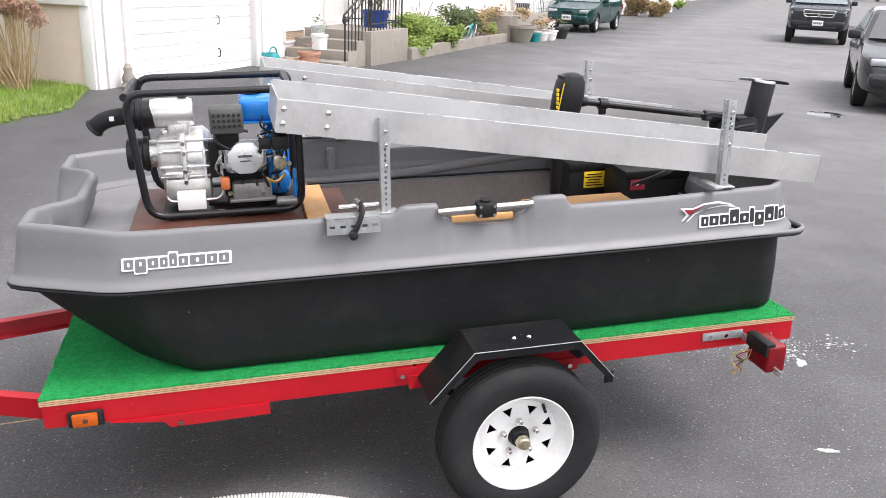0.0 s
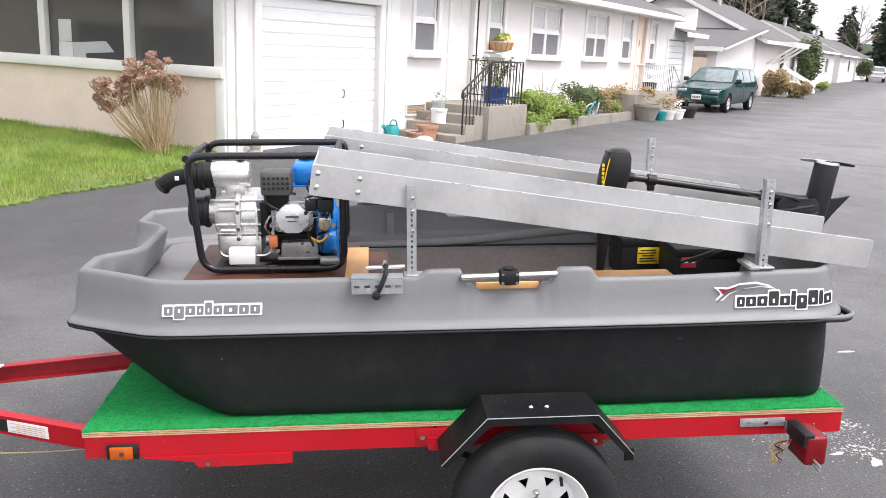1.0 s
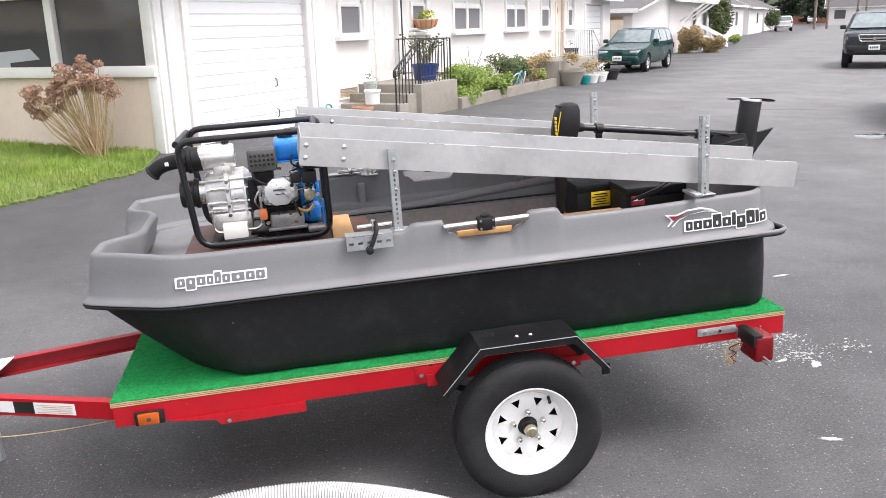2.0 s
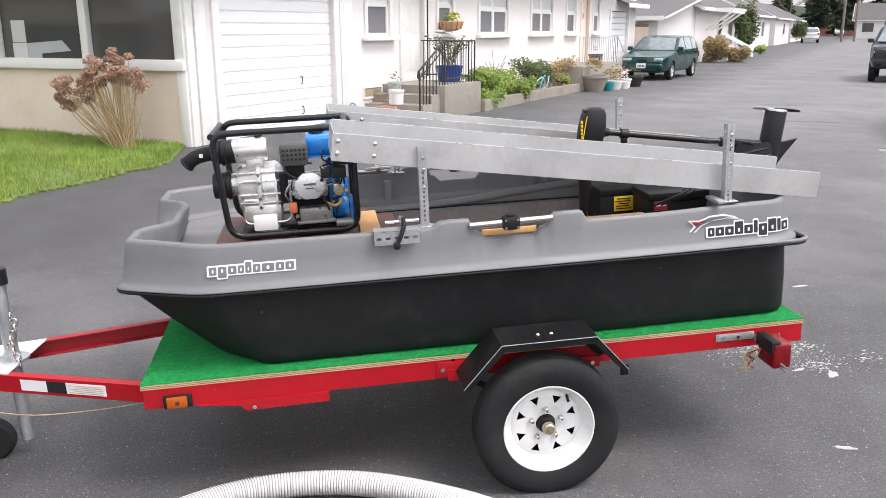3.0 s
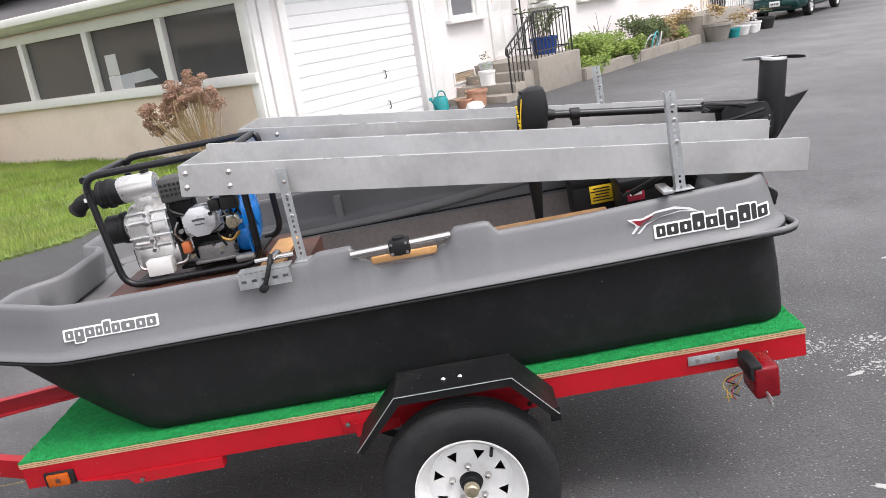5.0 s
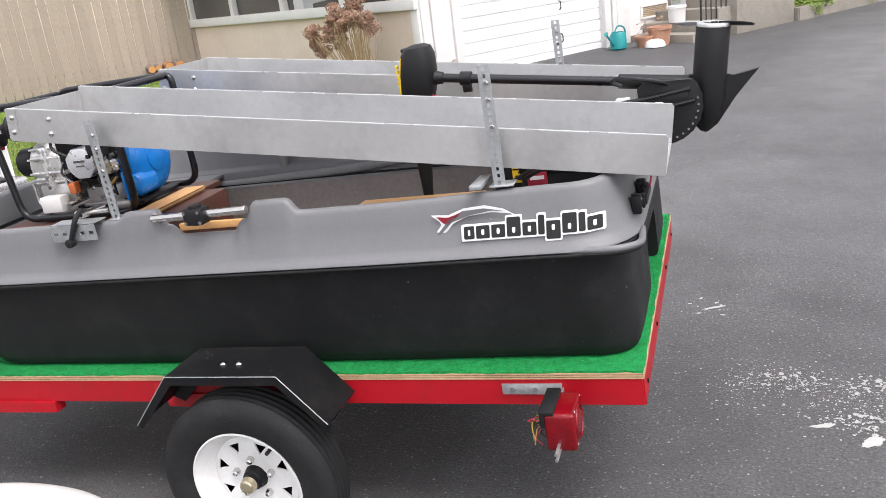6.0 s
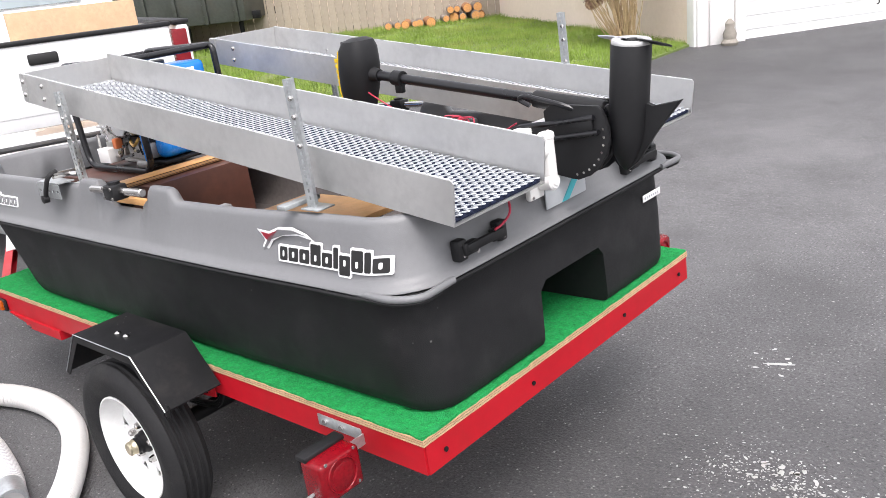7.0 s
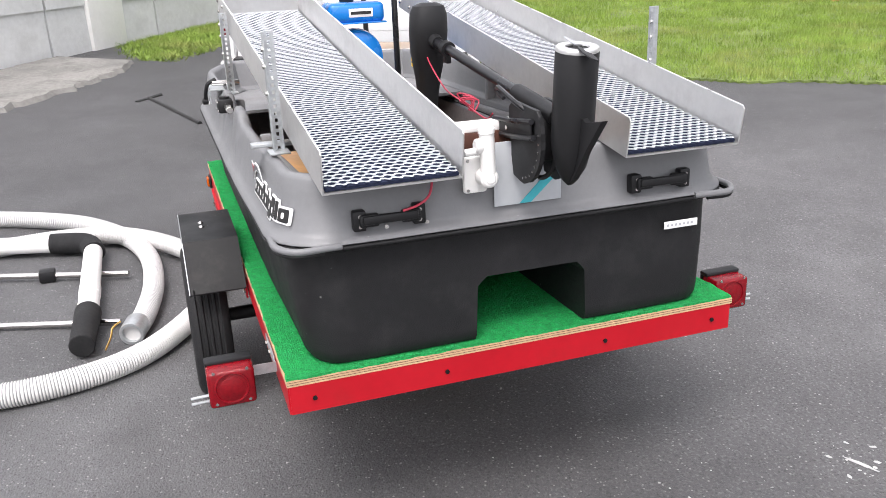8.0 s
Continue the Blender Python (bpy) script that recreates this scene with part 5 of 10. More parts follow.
def gunwale_clamp(s):
    """A slotted angle on the gunwale with a black lever clamp and a cross rod."""
    t = thing("gunwale_clamp", TR, "slotted steel angle with a black lever clamp on the gunwale", "clamp", "gunwale clamps")
    bm = nb()
    y = s * 0.612
    flat = Matrix.Translation((-0.405, y, 0.545)) @ pose(0, 0, 0, 90, 0, 0)
    perforated(bm, 0.158, 0.046, 0.003, 0.0264, 0.017, 0.009, flat)
    part("angle_face", bm, "galv", t)
    bm = nb()
    box(bm, (-0.326, s * 0.585, 0.5705), (0.158, 0.052, 0.003))
    part("angle_top", bm, "galv", t)
    bm = nb()
    tube(bm, rounded([(-0.300, s * 0.585, 0.605), (-0.298, s * 0.618, 0.592), (-0.315, s * 0.628, 0.550), (-0.328, s * 0.628, 0.526)], 0.02), 0.0075, 8)
    lathe(bm, [(0.004, -0.012), (0.013, -0.009), (0.013, 0.009), (0.004, 0.012)], 12, Matrix.Translation((-0.330, s * 0.63, 0.522)) @ pose(0, 0, 0, 90, 0, 0))
    part("clamp_lever", bm, "black_plastic", t, "black clamp lever with a knob")
    bm = nb()
    cyl(bm, (-0.30, s * 0.50, 0.587), (-0.30, s * 0.60, 0.592), 0.011, n=12)
    cyl(bm, (-0.36, s * 0.545, 0.585), (-0.24, s * 0.545, 0.587), 0.008, n=12)
    part("cross_rod", bm, "chrome", t)
    return t


gunwale_clamp(-1)
gunwale_clamp(1)


def grip_bar(s):
    """A bright rod across the hand notch with a black rod clamp in its middle."""
    t = thing("grip_bar", TR, "bright steel rod with a black clamp in the gunwale notch", "grip bar", "grip bars")
    bm = nb()
    cyl(bm, (-0.068, s * 0.588, 0.561), (0.236, s * 0.588, 0.567), 0.0115, n=16, bevel=0.002)
    part("rod", bm, "chrome", t)
    bm = nb()
    box(bm, (0.082, s * 0.590, 0.562), (0.062, 0.05, 0.046), bevel=0.008)
    cyl(bm, (0.082, s * 0.590, 0.538), (0.082, s * 0.590, 0.592), 0.018, n=16)
    c = part("rod_clamp", bm, "black_plastic", t, "black plastic rod clamp")
    for dx in (-0.022, 0.022):
        for dz in (-0.014, 0.014):
            bm = nb()
            bolt(bm, (0.082 + dx, s * 0.6145, 0.562 + dz), (0, s, 0), 0.005, 0.003, 8)
            part("clamp_screw", bm, "chrome", c)
    if s < 0:
        bm = nb()
        box(bm, (0.086, s * 0.545, 0.521), (0.20, 0.014, 0.020), bevel=0.002)
        part("packing_strip", bm, "ply", t, "strip of bare plywood behind the rod")
    return t


grip_bar(-1)
grip_bar(1)


def build_pump():
    """A petrol water pump in a black tube cage: cast pump, silver engine, blue tank and fan cover."""
    t = thing("water_pump", L(0, 0, 0), "petrol water pump with blue tank in a black tube cage", "pump")
    x0, x1, y0, y1, zb, zt = -0.965, -0.440, -0.192, 0.168, 0.488, 0.888
    r = 0.0125
    for y in (y0, y1):
        bm = nb()
        tube(bm, rounded([(x1 - 0.05, y, zt), (x0, y, zt), (x0 + 0.035, y, zb), (x1, y, zb), (x1, y, zt), (x1 - 0.06, y, zt)], 0.06), r, 10)
        part("cage_hoop", bm, "black_tube", t, "bent black steel cage tube")
    for x, z in ((x0, zt - 0.01), (x1 - 0.02, zt)):
        bm = nb()
        cyl(bm, (x, y0, z), (x, y1, z), r, n=10)
        part("cage_bar", bm, "black_tube", t)
    for x in (x0 + 0.10, x1 - 0.09):
        bm = nb()
        box(bm, (x, (y0 + y1) / 2, zb + 0.006), (0.05, y1 - y0, 0.004), bevel=0.001)
        part("base_strap", bm, "black_steel", t)
    bm = nb()
    box(bm, (-0.60, -0.03, zb + 0.014), (0.29, 0.20, 0.012), bevel=0.003)
    part("engine_plate", bm, "black_steel", t)
    cy = -0.05
    ax = lambda x, y, z: Matrix.Translation((x, y, z)) @ pose(0, 0, 0, 0, 90, 0)
    # pump casing, axis along the boat
    bm = nb()
    lathe(bm, [(0.05, 0.0), (0.086, 0.004), (0.094, 0.02), (0.097, 0.07), (0.104, 0.078), (0.104, 0.092), (0.096, 0.098), (0.098, 0.15), (0.08, 0.17), (0.05, 0.175)], 36, ax(-0.895, cy, 0.655))
    casing = part("pump_casing", bm, "cast", t, "ribbed cast aluminium pump casing")
    for k in range(8):
        a = 2 * math.pi * (k + 0.5) / 8
        bm = nb()
        cyl(bm, (-0.87, cy + 0.098 * math.cos(a), 0.655 + 0.098 * math.sin(a)), (-0.80, cy + 0.100 * math.cos(a), 0.655 + 0.100 * math.sin(a)), 0.009, n=8)
        part("casing_lug", bm, "cast", casing)
    # cast ribs, split flange and bolts on the near side of the casing
    for z in (0.605, 0.640, 0.690, 0.722):
        bm = nb()
        box(bm, (-0.800, cy - math.sqrt(max(0.0, 0.0985 ** 2 - (z - 0.655) ** 2)), z), (0.175, 0.012, 0.006), bevel=0.002)
        part("casing_rib", bm, "bright_cast", casing)
    bm = nb()
    box(bm, (-0.808, cy - 0.098, 0.655), (0.014, 0.020, 0.150), bevel=0.004)
    box(bm, (-0.745, cy - 0.092, 0.640), (0.010, 0.016, 0.120), bevel=0.003)
    part("casing_flange", bm, "bright_cast", casing)
    for z in (0.590, 0.625, 0.685, 0.718):
        bm = nb()
        bolt(bm, (-0.808, cy - 0.107, z), (0, -1, 0), 0.0075, 0.007)
        part("casing_bolt", bm, "chrome", casing)
    bm = nb()
    box(bm, (-0.805, cy - 0.03, 0.560), (0.150, 0.115, 0.075), bevel=0.012)
    part("pump_foot", bm, "cast", casing, "polished cast pump foot")
    bm = nb()
    lathe(bm, [(0.048, 0), (0.052, 0.004), (0.052, 0.05), (0.058, 0.055), (0.058, 0.068), (0.05, 0.072)], 28, ax(-0.99, cy, 0.668))
    part("suction_port", bm, "black_plastic", casing, "black suction coupling")
    bm = nb()
    cyl(bm, (-0.92, cy, 0.668), (-0.885, cy, 0.668), 0.045, n=24)
    part("suction_neck", bm, "cast", casing)
    # discharge box on top with a cap, black coupling and a drooping rubber elbow
    bm = nb()
    lathe(bm, [(0.03, 0), (0.044, 0.004), (0.048, 0.02), (0.048, 0.12), (0.042, 0.135), (0.02, 0.138)], 28, ax(-0.905, cy - 0.02, 0.805))
    box(bm, (-0.82, cy - 0.02, 0.745), (0.075, 0.07, 0.08), bevel=0.015)
    dis = part("discharge_chamber", bm, "cast", casing, "smooth silver discharge chamber")
    bm = nb()
    lathe(bm, [(0.012, 0), (0.016, 0.004), (0.016, 0.014), (0.008, 0.018)], 12, Matrix.Translation((-0.80, cy - 0.02, 0.852)))
    box(bm, (-0.80, cy - 0.02, 0.875), (0.03, 0.008, 0.014), bevel=0.002)
    part("filler_cap", bm, "black_plastic", dis)
    bm = nb()
    lathe(bm, [(0.040, 0), (0.050, 0.004), (0.050, 0.014), (0.046, 0.018), (0.046, 0.030), (0.052, 0.034), (0.052, 0.048), (0.046, 0.052), (0.046, 0.085), (0.042, 0.09)], 28, ax(-0.978, cy - 0.02, 0.802))
    coup = part("discharge_coupling", bm, "black_plastic", dis, "black ribbed coupling")
    bm = nb()
    path = smooth_path([(-0.96, cy - 0.02, 0.800), (-1.01, cy - 0.018, 0.797), (-1.052, cy - 0.012, 0.784), (-1.084, cy - 0.004, 0.760)], 6)
    tube(bm, path, 0.027, 18, radius=lambda i: 0.027 + (0.004 if i in (0, 1, 2, len(path) - 2, len(path) - 1) else 0) + (0.0012 if i % 2 else 0))
    el = part("rubber_elbow", bm, "rubber", dis, "drooping black rubber elbow")
    bm = nb()
    box(bm, (-1.020, cy - 0.046, 0.797), (0.014, 0.004, 0.014))
    part("elbow_label", bm, "white_print", el)
    # white drain tube and block below the casing
    bm = nb()
    tube(bm, rounded([(-0.875, -0.16, 0.61), (-0.872, -0.165, 0.528), (-0.70, -0.165, 0.53), (-0.68, -0.16, 0.60)], 0.025), 0.0055, 8)
    part("drain_tube", bm, "chrome", casing, "bent bright steel guard tube")
    bm = nb()
    box(bm, (-0.795, -0.172, 0.534), (0.090, 0.045, 0.056), bevel=0.003)
    part("drain_block", bm, "white_pl", casing, "white plastic block")
    # engine
    bm = nb()
    box(bm, (-0.615, -0.03, 0.592), (0.15, 0.17, 0.15), bevel=0.012)
    blk = part("engine_block", bm, "black_steel", t, "finned dark engine block")
    for k in range(6):
        bm = nb()
        box(bm, (-0.615, -0.125, 0.60 + 0.016 * k), (0.12, 0.05, 0.006), bevel=0.001)
        part("cooling_fin", bm, "black_steel", blk)
    bm = nb()
    octo = [(0.062 * math.cos(2 * math.pi * (k + 0.5) / 8), 0.056 * math.sin(2 * math.pi * (k + 0.5) / 8)) for k in range(8)]
    prism(bm, octo, 0.035, upright(-0.615, -0.165, 0.668), bevel=0.006)
    cover = part("valve_cover", bm, "bright_cast", blk, "polished octagonal valve cover")
    bm = nb()
    box(bm, (-0.615, -0.160, 0.668), (0.135, 0.016, 0.105), bevel=0.02)
    part("cover_flange", bm, "bright_cast", cover)
    bm = nb()
    box(bm, (-0.615, -0.2015, 0.676), (0.046, 0.002, 0.007))
    box(bm, (-0.615, -0.2015, 0.660), (0.034, 0.002, 0.004))
    part("print_bar", bm, "muffler_grey", cover)
    for dx in (-0.054, 0.054):
        for dz in (-0.042, 0.042):
            bm = nb()
            bolt(bm, (-0.615 + dx, -0.168, 0.668 + dz), (0, -1, 0), 0.007, 0.008)
            part("cover_bolt", bm, "chrome", cover)
    bm = nb()
    box(bm, (-0.60, -0.10, 0.545), (0.13, 0.11, 0.06), bevel=0.01)
    part("oil_sump", bm, "sump_grey", blk, "cast grey oil sump")
    bm = nb()
    box(bm, (-0.60, -0.158, 0.519), (0.15, 0.03, 0.012), bevel=0.003)
    part("sump_flange", bm, "sump_grey", blk)
    bm = nb()
    box(bm, (-0.665, -0.175, 0.795), (0.105, 0.085, 0.085), bevel=0.010)
    muf = part("muffler", bm, "muffler_grey", t, "dark grey slotted muffler box")
    for k in range(6):
        for j in range(3):
            bm = nb()
            box(bm, (-0.703 + 0.0155 * k, -0.2185, 0.780 + 0.017 * j), (0.010, 0.004, 0.010), bevel=0.001)
            part("muffler_slot", bm, "ink", muf)
    bm = nb()
    box(bm, (-0.67, -0.15, 0.725), (0.08, 0.075, 0.06), bevel=0.01)
    part("muffler_bracket", bm, "black_steel", muf)
    # tank
    bm = nb()
    box(bm, (-0.540, 0.015, 0.806), (0.165, 0.235, 0.080), bevel=0.022, seg=3)
    tank = part("fuel_tank", bm, "blue", t, "glossy blue fuel tank")
    bm = nb()
    box(bm, (-0.540, 0.015, 0.766), (0.172, 0.243, 0.006), bevel=0.002)
    part("tank_seam", bm, "blue", tank)
    bm = nb()
    lathe(bm, [(0.028, 0), (0.03, 0.004), (0.03, 0.016), (0.024, 0.02)], 20, Matrix.Translation((-0.575, 0.0, 0.845)))
    part("fuel_cap", bm, "ink", tank, "black fuel cap")
    bm = nb()
    box(bm, (-0.4572, 0.03, 0.806), (0.003, 0.10, 0.034), bevel=0.002)
    lab = part("tank_badge", bm, "white_print", tank, "small framed badge")
    bm = nb()
    box(bm, (-0.4552, 0.03, 0.806), (0.002, 0.084, 0.012))
    part("print_bar", bm, "ink", lab)
    bm = nb()
    box(bm, (-0.475, -0.17, 0.785), (0.09, 0.075, 0.085), bevel=0.014)
    part("air_cleaner", bm, "black_plastic", t, "black air cleaner box")
    # recoil fan cover facing the stern
    bm = nb()
    lathe(bm, [(0.115, 0), (0.118, 0.02), (0.112, 0.05), (0.085, 0.068), (0.05, 0.072)], 36, ax(-0.545, 0.01, 0.625))
    fan = part("fan_cover", bm, "blue", t, "blue slotted recoil fan cover")
    for k in range(14):
        a = 2 * math.pi * k / 14
        bm = nb()
        c = Matrix.Translation((-0.474, 0.01, 0.625)) @ Matrix.Rotation(a, 4, "X")
        box(bm, (0.0, 0, 0.068), (0.008, 0.010, 0.034), m=c @ pose(0, 0, 0, 0, -12, 0), bevel=0.002)
        part("fan_slot", bm, "ink", fan)
    bm = nb()
    lathe(bm, [(0.045, 0), (0.045, 0.006), (0.03, 0.010), (0.006, 0.012)], 24, ax(-0.474, 0.01, 0.625))
    part("fan_hub", bm, "blue", fan)
    bm = nb()
    box(bm, (-0.505, -0.055, 0.555), (0.075, 0.12, 0.085), bevel=0.028, seg=3)
    part("lower_shroud", bm, "blue", fan)
    # small fittings
    for pts, mt, rr in (([(-0.66, -0.20, 0.70), (-0.70, -0.21, 0.73), (-0.69, -0.20, 0.77), (-0.60, -0.19, 0.755)], "ink", 0.005),
                        ([(-0.53, -0.17, 0.70), (-0.50, -0.19, 0.68), (-0.50, -0.18, 0.62), (-0.53, -0.14, 0.60)], "ink", 0.005),
                        ([(-0.57, -0.17, 0.735), (-0.53, -0.20, 0.75), (-0.49, -0.19, 0.72), (-0.48, -0.16, 0.66)], "ink", 0.004),
                        ([(-0.69, -0.17, 0.60), (-0.71, -0.19, 0.64), (-0.69, -0.19, 0.68)], "chrome", 0.004),
                        ([(-0.56, -0.19, 0.60), (-0.52, -0.20, 0.585), (-0.49, -0.19, 0.61)], "brass", 0.006)):
        bm = nb()
        tube(bm, smooth_path(pts, 5), rr, 6)
        part("engine_lead", bm, mt, blk)
    for c, sz, mt in (((-0.685, -0.18, 0.585), (0.03, 0.03, 0.04), "copper"), ((-0.505, -0.18, 0.65), (0.04, 0.03, 0.04), "cast"), ((-0.55, -0.19, 0.715), (0.04, 0.03, 0.04), "ink"), ((-0.715, -0.12, 0.66), (0.03, 0.08, 0.12), "black_steel"),
                      ((-0.50, -0.185, 0.715), (0.055, 0.05, 0.045), "ink"), ((-0.46, -0.19, 0.575), (0.012, 0.02, 0.10), "blue")):
        bm = nb()
        box(bm, c, sz, bevel=0.006)
        part("engine_fitting", bm, mt, blk)
    # leads, pipes and small fittings packed round the carburettor
    rp = random.Random(19)
    for k in range(16):
        a = Vector((rp.uniform(-0.57, -0.46), rp.uniform(-0.20, -0.15), rp.uniform(0.60, 0.77)))
        b = a + Vector((rp.uniform(-0.05, 0.05), rp.uniform(-0.02, 0.03), rp.uniform(-0.07, 0.07)))
        bm = nb()
        tube(bm, smooth_path([a, a.lerp(b, 0.5) + Vector((rp.gauss(0, 0.012), -0.012, rp.gauss(0, 0.012))), b], 5), rp.uniform(0.0025, 0.0055), 6)
        part("engine_lead", bm, ("ink", "ink", "chrome", "black_plastic", "sump_grey")[k % 5], blk)
    for k in range(14):
        c = Vector((rp.uniform(-0.72, -0.46), rp.uniform(-0.205, -0.165), rp.uniform(0.53, 0.765)))
        bm = nb()
        bolt(bm, c, (0, -1, 0), rp.uniform(0.005, 0.009), rp.uniform(0.006, 0.014))
        part("engine_bolt", bm, ("chrome", "chrome", "ink", "cap_steel")[k % 4], blk)
    bm = nb()
    cyl(bm, (-0.505, -0.205, 0.645), (-0.505, -0.165, 0.645), 0.022, n=16, bevel=0.004)
    part("fuel_bowl", bm, "cap_steel", blk, "dull brass coloured fuel bowl")
    bm = nb()
    cyl(bm, (-0.455, -0.19, 0.515), (-0.525, -0.19, 0.515), 0.016, n=14, bevel=0.004)
    part("fuel_filter", bm, "sump_grey", blk)


build_pump()


def boards():
    specs = (("pump_board", (-0.69, -0.03, 0.462), (0.60, 0.53, 0.020), "wood_brown", "dark red brown stained plywood board under the pump", 0.002),
             ("plywood_shelf", (-0.395, -0.14, 0.4825), (0.08, 0.44, 0.018), "ply", "varnished plywood shelf behind the pump", 0.002),
             ("wooden_box", (-0.36, -0.10, 0.318), (0.16, 0.40, 0.305), "wood_brown", "dark brown stained wooden box inside the boat", 0.004),
             ("seat_plank", (0.56, -0.30, 0.432), (0.40, 0.35, 0.018), "ply", "varnished plywood seat plank", 0.003))
    for name, c, s, mt, label, bv in specs:
        t = thing(name, TR, label, "board" if name != "wooden_box" else "box")
        bm = nb()
        box(bm, c, s, bevel=bv)
        part("board" if name != "wooden_box" else "box_body", bm, mt, t)
        if name == "plywood_shelf":
            for k in range(3):
                bm = nb()
                box(bm, (c[0] + s[0] / 2 + 0.0008, c[1], c[2] - 0.005 + 0.005 * k), (0.002, s[1] - 0.004, 0.002))
                part("ply_layer", bm, "ply_dark" if k % 2 == 0 else "ply_edge", t)
        if name == "seat_plank":
            for y in (-0.42, -0.19):
                bm = nb()
                box(bm, (0.56, y, 0.294), (0.36, 0.02, 0.257), bevel=0.002)
                part("plank_support", bm, "wood_brown", t)
    for x, y, lab in ((0.862, -0.545, "flat bright metal spacer strip on the gunwale"), (0.835, 0.53, "flat bright metal spacer strip on the gunwale")):
        t = thing("metal_spacer", TR, lab, "spacer", "metal spacers")
        bm = nb()
        box(bm, (x + 0.012, y, 0.5745), (0.030, 0.105, 0.011), bevel=0.002)
        part("block", bm, "galv", t)


boards()


def build_batteries():
    for x, y, lab, s in ((0.785, 0.30, "dark battery box with a yellow warning label", (0.19, 0.18, 0.130)), (0.975, 0.09, "black battery box with a red printed label", (0.27, 0.20, 0.140))):
        t = thing("battery", L(x, y, 0.3105), lab, "battery", "batteries")
        bm = nb()
        box(bm, (0, 0, s[2] / 2), s, bevel=0.008)
        b = part("battery_case", bm, "black_plastic", t)
        bm = nb()
        box(bm, (0, 0, s[2] + 0.018), (s[0] + 0.01, s[1] + 0.01, 0.04), bevel=0.008)
        part("battery_lid", bm, "black_plastic", t)
        if x < 0.9:
            bm = nb()
            box(bm, (0.018, -s[1] / 2 - 0.002, 0.092), (0.092, 0.004, 0.070), bevel=0.001)
            lb = part("warning_label", bm, "yellow", b, "yellow warning label with illegible print")
            for k in range(5):
                bm = nb()
                box(bm, (0.018 - 0.005 * (k % 2), -s[1] / 2 - 0.0045, 0.069 + 0.0115 * k), (0.076 - 0.012 * (k % 3), 0.001, 0.005))
                part("print_bar", bm, "ink", lb)
        else:
            bm = nb()
            box(bm, (-0.085, -s[1] / 2 - 0.002, s[2] - 0.012), (0.062, 0.004, 0.056), bevel=0.001)
            rl = part("printed_label", bm, "red_wire", b, "red label with illegible print")
            bm = nb()
            box(bm, (-0.085, -s[1] / 2 - 0.0045, s[2] - 0.014), (0.044, 0.001, 0.012))
            part("print_bar", bm, "white_print", rl)
            for dx in (0.02, 0.05):
                bm = nb()
                tube(bm, smooth_path([(dx, -0.08, s[2] + 0.03), (dx + 0.02, -0.14, s[2] + 0.07), (dx - 0.06, -0.2, s[2] + 0.05), (dx - 0.16, -0.16, s[2])], 6), 0.006, 6)
                part("battery_cable", bm, "ink", t)
    t = thing("tackle_box", L(1.0, 0.33, 0.3105), "black plastic box in the stern", "box")
    bm = nb()
    box(bm, (0, 0, 0.0575), (0.16, 0.20, 0.115), bevel=0.012)
    part("box_body", bm, "black_plastic", t)
    bm = nb()
    box(bm, (0, 0, 0.125), (0.17, 0.21, 0.03), bevel=0.008)
    part("box_lid", bm, "black_plastic", t)


build_batteries()


